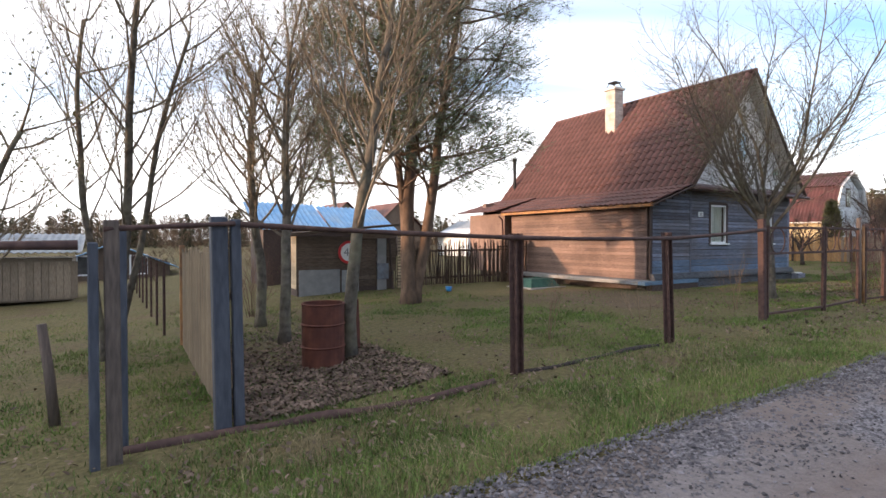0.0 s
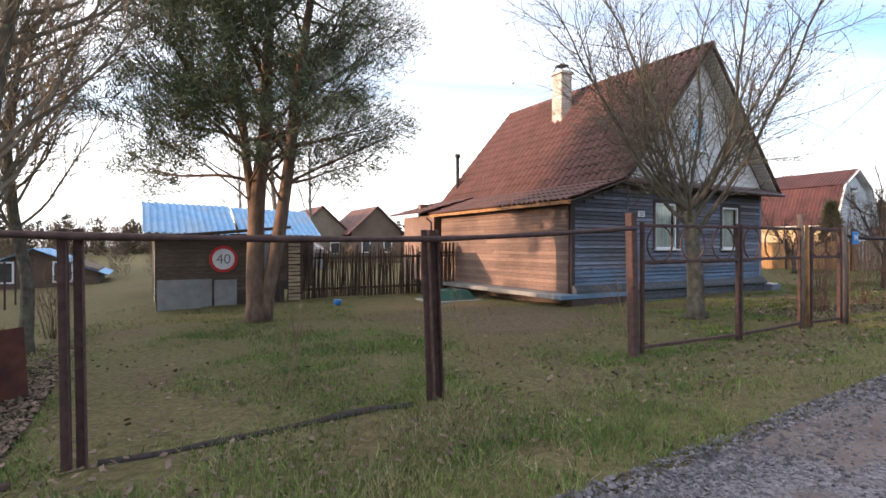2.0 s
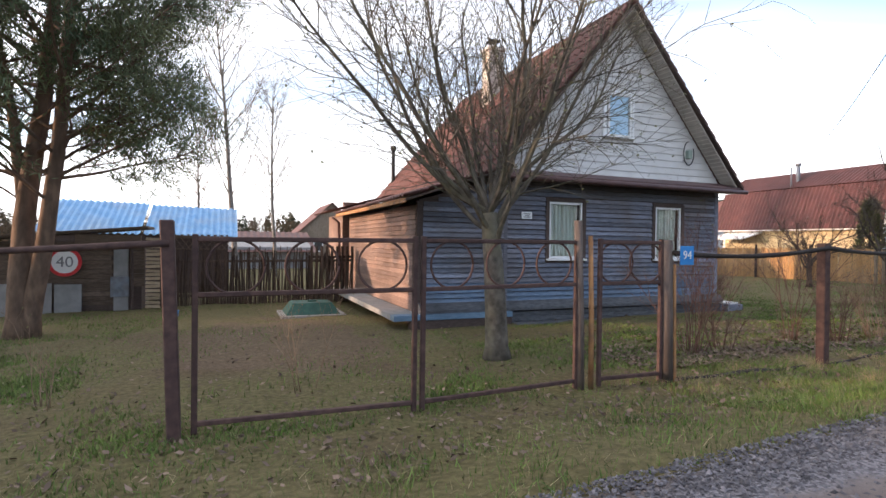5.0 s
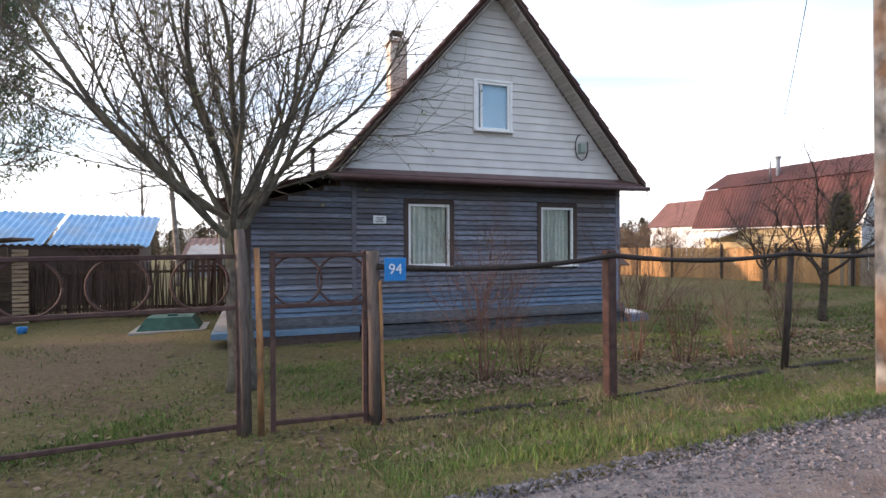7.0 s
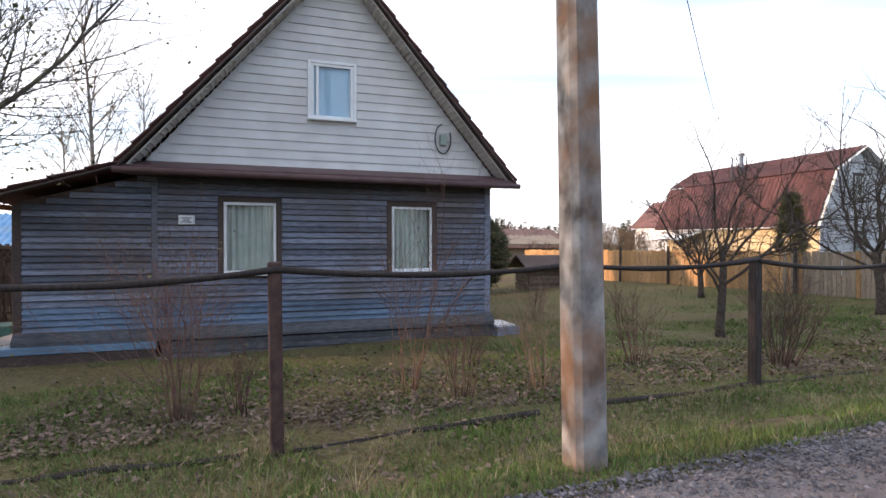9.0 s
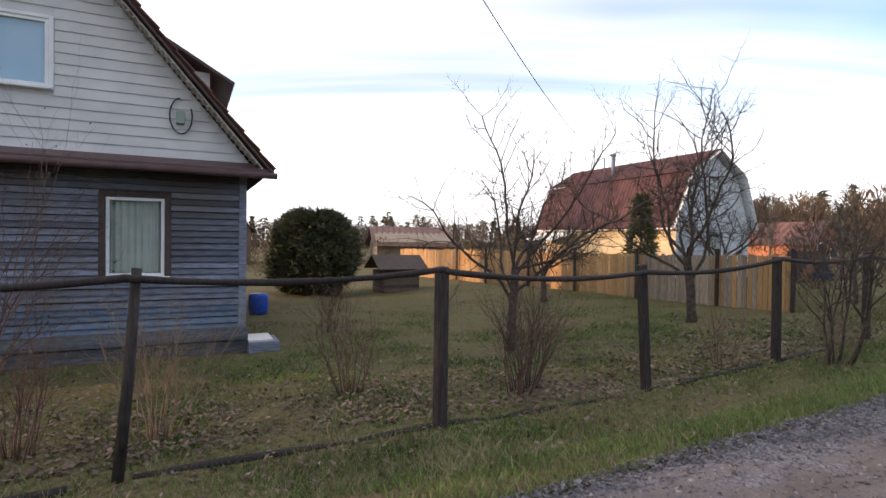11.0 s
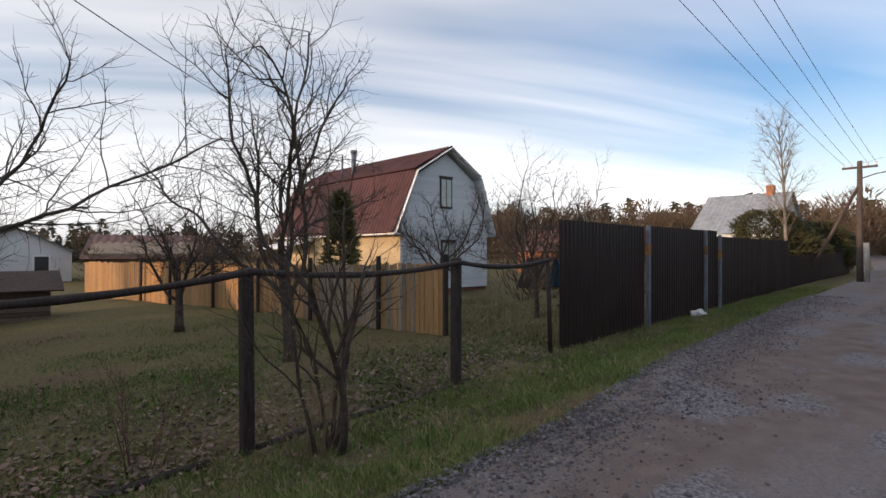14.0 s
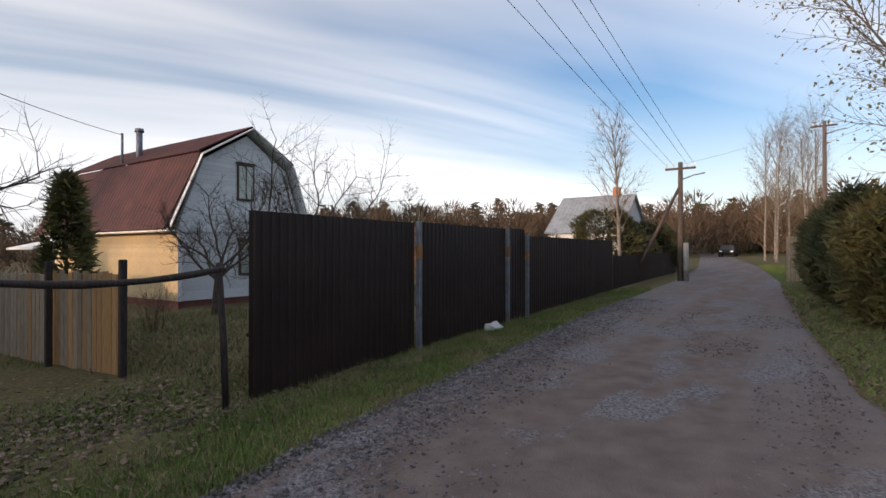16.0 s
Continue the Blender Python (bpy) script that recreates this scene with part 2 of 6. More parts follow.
M["sky_sheet"] = material("pale blue painted sky reflection", (0.42, 0.66, 0.86), (0.5, 0.74, 0.92), 3, 0.8, 0.05, stain=0.15)
M["unlit_interior"] = material("painted dark of unlit interiors", (0.05, 0.05, 0.05), (0.08, 0.08, 0.08), 4, 0.9, 0)
M["sign_white"] = material("white enamel", (0.72, 0.72, 0.73), (0.78, 0.78, 0.78), 6, 0.45, 0.05, stain=0.15)
M["sign_red"] = material("sign red", (0.55, 0.03, 0.04), (0.62, 0.05, 0.05), 8, 0.45, 0.03, stain=0.2)
M["sign_grey"] = material("faded black lettering", (0.16, 0.16, 0.18), (0.24, 0.24, 0.26), 9, 0.5, 0, stain=0.1)
M["sign_blue"] = material("bright blue enamel", (0.02, 0.19, 0.52), (0.03, 0.24, 0.60), 8, 0.4, 0.03, stain=0.2)
M["well_green"] = material("dark green paint", (0.025, 0.085, 0.07), (0.045, 0.125, 0.10), 7, 0.6, 0.3, stain=0.4)
M["barrel_blue"] = material("blue plastic", (0.01, 0.06, 0.35), (0.02, 0.09, 0.45), 4, 0.4, 0.03)
M["bark"] = material("grey mottled bark", (0.055, 0.047, 0.04), (0.15, 0.13, 0.107), 11, 0.95, 0.8, (1, 1, 0.8), stain=0.5, stain_colour=(0.17, 0.16, 0.1), stain_scale=3)
M["bark_pale"] = material("pale tan young bark", (0.12, 0.095, 0.07), (0.23, 0.185, 0.135), 9, 0.95, 0.3, stain=0.3)
M["bark_dark"] = material("dark brown bark", (0.045, 0.034, 0.028), (0.10, 0.08, 0.065), 14, 0.95, 0.7, stain=0.4)
M["bark_pine"] = material("pine bark", (0.1, 0.068, 0.052), (0.21, 0.14, 0.1), 9, 0.95, 0.9, (1, 1, 0.4), stain=0.5)
M["bark_birch"] = material("birch bark", (0.16, 0.138, 0.12), (0.28, 0.25, 0.22), 4, 0.8, 0.3, (1, 1, 4), stain=0.6, stain_colour=(0.07, 0.06, 0.05), stain_scale=5)
M["twig"] = material("dark reddish twigs", (0.085, 0.048, 0.04), (0.155, 0.095, 0.075), 8, 0.9, 0)
M["twig_red"] = material("reddish young shoots", (0.13, 0.072, 0.06), (0.23, 0.135, 0.108), 8, 0.9, 0)
M["twig_pale"] = material("pale dry stems", (0.16, 0.11, 0.075), (0.26, 0.19, 0.13), 8, 0.9, 0)
M["bud"] = material("young olive leaves", (0.10, 0.10, 0.045), (0.17, 0.16, 0.07), 3, 0.7, 0, rnd=0.3, island=True)
M["needles"] = material("pine needles", (0.05, 0.078, 0.042), (0.13, 0.148, 0.066), 0.9, 0.65, 0, rnd=0.35, island=True, stain=0.35, stain_colour=(0.13, 0.105, 0.04))
M["thuja"] = material("thuja green", (0.024, 0.033, 0.012), (0.075, 0.072, 0.026), 1.4, 0.7, 0, rnd=0.4, island=True, stain=0.4, stain_colour=(0.06, 0.038, 0.018), stain_scale=2.0)
M["thuja_gold"] = material("yellow-green thuja", (0.05, 0.055, 0.015), (0.15, 0.13, 0.04), 1.4, 0.7, 0, rnd=0.4, island=True)
M["forest"] = material("far woods", (0.035, 0.042, 0.022), (0.075, 0.065, 0.036), 0.08, 0.9, 0, rnd=0.3, island=True, stain=0.0)
M["forest_brown"] = material("bare far woods", (0.075, 0.054, 0.038), (0.125, 0.088, 0.058), 0.08, 0.9, 0, rnd=0.3, island=True, stain=0.0)
M["grass"] = material("spring grass", (0.06, 0.115, 0.022), (0.135, 0.192, 0.046), 1.1, 0.7, 0, rnd=0.45, island=True, stain=0.4, stain_colour=(0.16, 0.14, 0.065), stain_scale=0.8)
M["straw"] = material("dry grass", (0.19, 0.15, 0.085), (0.3, 0.25, 0.15), 2, 0.85, 0, rnd=0.35, island=True, stain=0.2)
M["dead_leaf"] = material("dead leaves", (0.085, 0.06, 0.047), (0.21, 0.15, 0.118), 3, 0.85, 0, rnd=0.5, island=True)
M["stone"] = material("gravel stones", (0.08, 0.076, 0.086), (0.175, 0.163, 0.178), 9, 0.9, 0.3, rnd=0.5, island=True, stain=0.2)
M["white_litter"] = material("white litter", (0.6, 0.6, 0.6), (0.7, 0.7, 0.7), 9, 0.6, 0.1)
M["plank_white"] = material("white painted boards", (0.58, 0.60, 0.62), (0.68, 0.70, 0.72), 8, 0.7, 0.25, (1, 1, 6), rnd=0.06, stain=0.3, stain_colour=(0.42, 0.42, 0.42))
M["cream"] = material("cream painted boards", (0.4, 0.31, 0.175), (0.5, 0.4, 0.245), 8, 0.7, 0.25, (1, 1, 6), rnd=0.1, stain=0.4, stain_colour=(0.32, 0.26, 0.18))
M["plinth"] = material("dark red plinth", (0.15, 0.06, 0.05), (0.22, 0.09, 0.07), 8, 0.8, 0.2)
M["brick"] = material("orange brick wall", (0.42, 0.16, 0.08), (0.50, 0.22, 0.12), 9, 0.9, 0.3)
M["wire"] = material("cable", (0.03, 0.03, 0.035), (0.045, 0.045, 0.05), 4, 0.6, 0)
M["green_box"] = material("grey-green meter box", (0.25, 0.32, 0.28), (0.32, 0.38, 0.34), 4, 0.6, 0)

glass = bpy.data.materials.new("window glass")
glass.use_nodes = True
gb = glass.node_tree.nodes["Principled BSDF"]
gb.inputs["Base Color"].default_value = (0.95, 0.97, 0.98, 1)
gb.inputs["Roughness"].default_value = 0.02
gb.inputs["Transmission Weight"].default_value = 1.0
gb.inputs["IOR"].default_value = 1.45


def ground_material(name, road):
    m = bpy.data.materials.new(name)
    m.use_nodes = True
    n, l = m.node_tree.nodes, m.node_tree.links
    b = n["Principled BSDF"]
    geo = n.new("ShaderNodeNewGeometry")

    def tex(scale, detail=6, stretch=None):
        t = n.new("ShaderNodeTexNoise"); t.inputs["Scale"].default_value = scale; t.inputs["Detail"].default_value = detail
        if stretch:
            mp = n.new("ShaderNodeMapping"); mp.inputs["Scale"].default_value = stretch
            l.new(geo.outputs["Position"], mp.inputs[0]); l.new(mp.outputs[0], t.inputs["Vector"])
        else:
            l.new(geo.outputs["Position"], t.inputs["Vector"])
        return t.outputs["Fac"]

    def ramp(src, a, c, ca, cb):
        r = n.new("ShaderNodeValToRGB")
        r.color_ramp.elements[0].position, r.color_ramp.elements[1].position = a, c
        r.color_ramp.elements[0].color, r.color_ramp.elements[1].color = (*ca, 1), (*cb, 1)
        l.new(src, r.inputs[0])
        return r.outputs[0]

    def mix(f, a, c):
        x = n.new("ShaderNodeMixRGB")
        l.new(f, x.inputs[0]); l.new(a, x.inputs[1]); l.new(c, x.inputs[2])
        return x.outputs[0]
    if road:
        dirt = ramp(tex(3.5), 0.3, 0.7, (0.122, 0.095, 0.088), (0.185, 0.15, 0.14))
        tracks = ramp(tex(0.7, 3, (0.12, 1.6, 1)), 0.42, 0.62, (0, 0, 0), (1, 1, 1))
        light = ramp(tex(30), 0.3, 0.7, (0.148, 0.132, 0.134), (0.215, 0.193, 0.195))
        col = mix(tracks, dirt, light)
        grit = n.new("ShaderNodeTexVoronoi"); grit.inputs["Scale"].default_value = 55
        l.new(geo.outputs["Position"], grit.inputs["Vector"])
        gcol = ramp(grit.outputs["Color"], 0.1, 0.9, (0.07, 0.067, 0.076), (0.26, 0.245, 0.265))
        gmask = ramp(tex(1.0, 4, (0.6, 1.2, 1)), 0.52, 0.58, (0, 0, 0), (0.95, 0.95, 0.95))
        col = mix(gmask, col, gcol)
        height = grit.outputs["Distance"]
        b.inputs["Roughness"].default_value = 0.92
        dist = 0.012
    else:
        g1 = ramp(tex(9), 0.3, 0.7, (0.058, 0.1, 0.022), (0.13, 0.178, 0.045))
        dry = ramp(tex(14), 0.3, 0.7, (0.1, 0.1, 0.038), (0.19, 0.182, 0.08))
        soil = ramp(tex(20), 0.3, 0.7, (0.045, 0.033, 0.025), (0.12, 0.085, 0.065))
        col = mix(ramp(tex(0.8, 5), 0.55, 0.74, (0, 0, 0), (0.6, 0.6, 0.6)), g1, dry)
        col = mix(ramp(tex(0.45, 6), 0.56, 0.7, (0, 0, 0), (0.75, 0.75, 0.75)), col, soil)
        # trodden bare soil between the gate and the house
        mp = n.new("ShaderNodeMapping"); mp.vector_type = "TEXTURE"
        mp.inputs["Location"].default_value = (9.0, 9.0, 0); mp.inputs["Scale"].default_value = (3.0, 5.0, 1000)
        ln = n.new("ShaderNodeVectorMath"); ln.operation = "LENGTH"
        ad = n.new("ShaderNodeMath"); ad.operation = "MULTIPLY_ADD"; ad.inputs[1].default_value = 0.9
        l.new(geo.outputs["Position"], mp.inputs[0]); l.new(mp.outputs[0], ln.inputs[0])
        l.new(tex(1.1, 6), ad.inputs[0]); l.new(ln.outputs["Value"], ad.inputs[2])
        col = mix(ramp(ad.outputs[0], 0.95, 1.35, (0.8, 0.8, 0.8), (0, 0, 0)), col, ramp(tex(16), 0.3, 0.7, (0.1, 0.078, 0.055), (0.19, 0.155, 0.11)))
        # leaf-strewn brown earth in the garden behind the plank fence
        mq = n.new("ShaderNodeMapping"); mq.vector_type = "TEXTURE"
        mq.inputs["Location"].default_value = (27.5, 6.9, 0); mq.inputs["Scale"].default_value = (8.0, 2.9, 1000)
        lq = n.new("ShaderNodeVectorMath"); lq.operation = "LENGTH"
        aq = n.new("ShaderNodeMath"); aq.operation = "MULTIPLY_ADD"; aq.inputs[1].default_value = 1.3
        l.new(geo.outputs["Position"], mq.inputs[0]); l.new(mq.outputs[0], lq.inputs[0])
        l.new(tex(1.4, 7), aq.inputs[0]); l.new(lq.outputs["Value"], aq.inputs[2])
        col = mix(ramp(aq.outputs[0], 1.0, 1.6, (0.7, 0.7, 0.7), (0, 0, 0)), col, ramp(tex(18), 0.3, 0.7, (0.07, 0.045, 0.03), (0.17, 0.115, 0.075)))
        height = tex(35, 4)
        b.inputs["Roughness"].default_value = 0.95
        dist = 0.03
    b.inputs["Specular IOR Level"].default_value = 0.15
    bp = n.new("ShaderNodeBump"); bp.inputs["Strength"].default_value = 0.7; bp.inputs["Distance"].default_value = dist
    l.new(height, bp.inputs["Height"]); l.new(bp.outputs[0], b.inputs["Normal"])
    l.new(col, b.inputs["Base Color"])
    return m


M["ground"] = ground_material("grass and bare soil", False)
M["road"] = ground_material("packed dirt and gravel", True)


# ---- helpers of the scene ----
def obj(name, verts, faces, mat, parent=None, smooth=False):
    me = bpy.data.meshes.new(name)
    me.from_pydata([tuple(v) for v in verts], [], [tuple(f) for f in faces])
    me.materials.append(mat)
    if smooth:
        me.polygons.foreach_set("use_smooth", [True] * len(me.polygons))
    ob = new(name, me)
    if parent is not None:
        ob.parent = parent
        ob.matrix_parent_inverse = parent.matrix_world.inverted()
    return ob


def part(name, bm, mat, parent, label="", smooth=False):
    me = bpy.data.meshes.new(name)
    bm.to_mesh(me)
    bm.free()
    me.materials.append(mat)
    if smooth:
        me.polygons.foreach_set("use_smooth", [True] * len(me.polygons))
    ob = new(name, me)
    if parent is not None:
        ob.parent = parent
        ob.matrix_parent_inverse = parent.matrix_world.inverted()
    if label:
        ob["label"] = label
    return ob


def thing(name, x, y, z, label, category, group="", kind=""):
    e = new(name)
    e.empty_display_size = 0.1
    e.matrix_world = Matrix.Translation((x, y, z))
    e.matrix_basis = Matrix.Translation((x, y, z))
    return tagged(e, label, category, group, kind)


def box(bm, lo, hi, bevel=0.0, m=None):
    c = [(a + b) / 2 for a, b in zip(lo, hi)]
    s = [abs(b - a) for a, b in zip(lo, hi)]
    r = bmesh.ops.create_cube(bm, size=1, matrix=(m or Matrix()) @ Matrix.Translation(c) @ Matrix.Diagonal((*s, 1)))
    if bevel:
        es = list({e for v in r["verts"] for e in v.link_edges})
        bmesh.ops.bevel(bm, geom=es, offset=bevel, segments=1, affect="EDGES", clamp_overlap=True)
    return bm


def boxpart(name, lo, hi, mat, parent, bevel=0.006, label="", m=None):
    return part(name, box(bmesh.new(), lo, hi, bevel, m), mat, parent, label)


def tube_path(pts, radii, n=6, cap=True):
    """Verts and faces of a tapered tube along the points."""
    verts, faces = [], []
    pts = [Vector(p) for p in pts]
    u = None
    for i, p in enumerate(pts):
        d = (pts[min(i + 1, len(pts) - 1)] - pts[max(i - 1, 0)])
        d = d.normalized() if d.length > 1e-9 else Vector((0, 0, 1))
        if u is None:
            u = d.orthogonal().normalized()
        u = (u - d * u.dot(d))
        u = u.normalized() if u.length > 1e-6 else d.orthogonal().normalized()
        w = d.cross(u)
        for k in range(n):
            a = 2 * math.pi * k / n
            verts.append(p + (u * math.cos(a) + w * math.sin(a)) * radii[i])
    for i in range(len(pts) - 1):
        for k in range(n):
            a, b = i * n + k, i * n + (k + 1) % n
            faces.append((a, b, b + n, a + n))
    if cap:
        faces.append(tuple(range(n - 1, -1, -1)))
        faces.append(tuple(range((len(pts) - 1) * n, len(pts) * n)))
    return verts, faces


def tubes(name, paths, mat, parent=None, smooth=True):
    V, F = [], []
    for pts, radii, n in paths:
        v, f = tube_path(pts, radii, n)
        o = len(V)
        V += v
        F += [tuple(i + o for i in q) for q in f]
    return obj(name, V, F, mat, parent, smooth)


FENCE_Z = ([-40, -5, -1.0, 1.0, 2.4, 5, 8, 15.3, 18, 20.7, 23.7, 26.2, 28.7, 31, 33.9, 38, 45, 60, 100, 200, 400],
           [-0.9, -0.72, -0.62, -0.5, -0.37, -0.30, -0.22, -0.18, -0.17, -0.14, -0.21, -0.04, 0.08, 0.17, 0.23, 0.3, 0.4, 0.62, 1.1, 2.1, 3.0])
ROAD_Z = ([-40, -1.4, 4.5, 9, 15.2, 19.6, 24.4, 27.7, 38, 60, 100, 200, 400],
          [-0.7, -0.28, -0.23, -0.07, 0.12, 0.18, 0.19, 0.26, 0.38, 0.62, 1.1, 2.1, 3.0])
ROAD_L = ([-40, 0, 5, 10.8, 17.5, 23.7, 28, 30.6, 34.1, 39, 45.5, 51, 66, 110, 160], [2.1, 2.12, 2.15, 2.28, 2.4, 2.7, 2.95, 3.4, 3.75, 4.2, 4.6, 4.9, 6.4, 13.0, 22.0])


def along(x, table):
    """The table's value at x, straight between its stops."""
    xs, ys = table
    if x <= xs[0]:
        return ys[0]
    for i in range(1, len(xs)):
        if x <= xs[i]:
            return ys[i - 1] + (ys[i] - ys[i - 1]) * (x - xs[i - 1]) / (xs[i] - xs[i - 1])
    return ys[-1]


ROAD_W = ([-40, 25, 34, 75, 160], [4.6, 4.6, 3.6, 3.3, 3.3])


def road_left(x):
    return along(x, ROAD_L)


def road_right(x):
    return road_left(x) - along(x, ROAD_W)


def ground_z(x, y):
    zf, zr = along(x, FENCE_Z), along(x, ROAD_Z)
    yl = road_left(x)
    s = min(max((y - yl) / 1.5, 0), 1)
    s = s * s * (3 - 2 * s)
    z = zr * (1 - s) + zf * s
    z -= 0.02 * min(max(y - 4.3, 0), 8)
    z -= 0.03 * min(max((3.6 - x) / 2, 0), 1) * min(max((y - 4.7) / 1.5, 0), 1)
    far = min(max((abs(y) - 30) / 120, 0), 1)
    return z * (1 - far) - 0.4 * far


def ground_many(x, y):
    """ground_z for arrays, near the walk."""
    zf, zr, yl = np.interp(x, *FENCE_Z), np.interp(x, *ROAD_Z), np.interp(x, *ROAD_L)
    s = np.clip((y - yl) / 1.5, 0, 1)
    s = s * s * (3 - 2 * s)
    z = zr * (1 - s) + zf * s - 0.02 * np.clip(y - 4.3, 0, 8)
    return z - 0.03 * np.clip((3.6 - x) / 2, 0, 1) * np.clip((y - 4.7) / 1.5, 0, 1)


# ---- ground and road ----
def steps(lo, hi, fine, far):
    a = list(np.arange(lo, hi + 1e-6, fine))
    out, d, x = [], fine, hi
    while x < far:
        d *= 1.25
        x += d
        out.append(x)
    low, d, x = [], fine, lo
    while x > -far:
        d *= 1.25
        x -= d
        low.append(x)
    return low[::-1] + a + out


def make_ground():
    xs, ys = steps(-6, 46, 0.25, 900), steps(-5, 22, 0.25, 900)
    V = []
    for y in ys:
        for x in xs:
            yl = road_left(x)
            z = ground_z(x, y)
            if y > yl + 0.2 and y < 30 and -20 < x < 80:
                z += 0.04 * noise.noise(Vector((x * 0.9, y * 0.9, 3))) + 0.03 * noise.noise(Vector((x * 2.9, y * 2.9, 7)))
            if road_right(x) - 0.1 < y < yl + 0.05:
                z -= 0.05
            V.append((x, y, z))
    n = len(xs)
    F = [(j * n + i, j * n + i + 1, (j + 1) * n + i + 1, (j + 1) * n + i) for j in range(len(ys) - 1) for i in range(n - 1)]
    g = obj("ground", V, F, M["ground"], None, True)
    tagged(g, "uneven spring lawn with dry patches and bare soil", "ground", kind="structure")


def make_road():
    xs = list(np.arange(-8, 50, 0.3)) + list(np.arange(50, 165, 2.0))
    V, k = [], 24
    for x in xs:
        a, b = road_right(x) - 0.15, road_left(x) + 0.12
        for j in range(k + 1):
            y = a + (b - a) * j / k
            z = ground_z(x, y) + 0.012 * noise.noise(Vector((x * 0.5, y * 2.0, 1))) + 0.008
            if j in (0, k):
                z -= 0.06
            V.append((x, y, z))
    F = [(i * (k + 1) + j, (i + 1) * (k + 1) + j, (i + 1) * (k + 1) + j + 1, i * (k + 1) + j + 1) for i in range(len(xs) - 1) for j in range(k)]
    tagged(obj("road", V, F, M["road"], None, True), "packed dirt village road with loose gravel along its edges", "road", kind="structure")


make_ground()
make_road()


# ---- the blue-grey house ----
def unit_board(name, depth, height, mat, lean=0.012):
    """A clapboard one metre long along x, thicker at its lower edge, in front of y = 0."""
    me = bpy.data.meshes.new(name)
    d0, d1 = depth, max(depth - lean, 0.004)
    prof = [(0, 0), (-d0, 0), (-d0, 0.012), (-d1, height - 0.003), (0, height)]
    V = [(x, y, z) for x in (0, 1) for y, z in prof]
    n = len(prof)
    F = [tuple(range(n)), tuple(range(2 * n - 1, n - 1, -1))] + [(i, i + n, (i + 1) % n + n, (i + 1) % n) for i in range(n)]
    me.from_pydata(V, [], F)
    me.materials.append(mat)
    return me


def put_board(me, name, parent, origin, direction, length, tilt=0.0):
    ob = new(name, me)
    a = math.atan2(direction[1], direction[0])
    ob.matrix_basis = parent.matrix_world.inverted() @ (Matrix.Translation(origin) @ Matrix.Rotation(a, 4, "Z") @ Matrix.Rotation(tilt, 4, "Y") @ Matrix.Diagonal((length, 1, 1, 1)))
    ob.parent = parent
    return ob


def wavy_roof(name, a, b, c, period, amp, step, mat, parent, thick=0.02, label=""):
    """A corrugated sheet: a is an upper corner, b the other upper corner (along the ridge), c the lower corner under a."""
    a, b, c = Vector(a), Vector(b), Vector(c)
    along, down = b - a, c - a
    nrm = along.cross(down).normalized()
    if nrm.z < 0:
        nrm = -nrm
    nu = int(along.length / period) * 6 + 1
    rows = [0.0]
    L = down.length
    k = max(1, int(L / step))
    for i in range(1, k + 1):
        rows += [i / k - 0.0006, i / k]
    rows = rows[:-1]
    V, F = [], []
    for ri, r in enumerate(rows):
        lift = 0.03 * ((r * k) % 1.0 if ri % 2 == 0 else 1.0)
        for u in range(nu):
            s = u / (nu - 1)
            w = amp * math.cos(2 * math.pi * u / 6)
            V.append(a + along * s + down * r + nrm * (w + lift))
    n = len(V)
    V += [v - nrm * thick for v in V]
    R = len(rows)
    for r in range(R - 1):
        for u in range(nu - 1):
            q = (r * nu + u, r * nu + u + 1, (r + 1) * nu + u + 1, (r + 1) * nu + u)
            F.append(q)
            F.append(tuple(i + n for i in q[::-1]))
    for u in range(nu - 1):
        F.append((u, u + n, u + 1 + n, u + 1))
        o = (R - 1) * nu + u
        F.append((o, o + 1, o + 1 + n, o + n))
    for r in range(R - 1):
        F.append((r * nu, (r + 1) * nu, (r + 1) * nu + n, r * nu + n))
        o = nu - 1
        F.append((r * nu + o, r * nu + o + n, (r + 1) * nu + o + n, (r + 1) * nu + o))
    ob = obj(name, V, F, mat, parent)
    if label:
        ob["label"] = label
    return ob


def beam(name, p, q, w, h, mat, parent, label="", up=(0, 0, 1), bevel=0.006):
    """A squared timber from p to q, w wide and h high."""
    p, q = Vector(p), Vector(q)
    x = (q - p).normalized()
    y = Vector(up).cross(x).normalized()
    z = x.cross(y)
    m = Matrix((x, y, z)).transposed().to_4x4()
    m.translation = (p + q) / 2
    L = (q - p).length
    return part(name, box(bmesh.new(), (-L / 2, -w / 2, -h / 2), (L / 2, w / 2, h / 2), min(bevel, w / 4, h / 4), m), mat, parent, label)


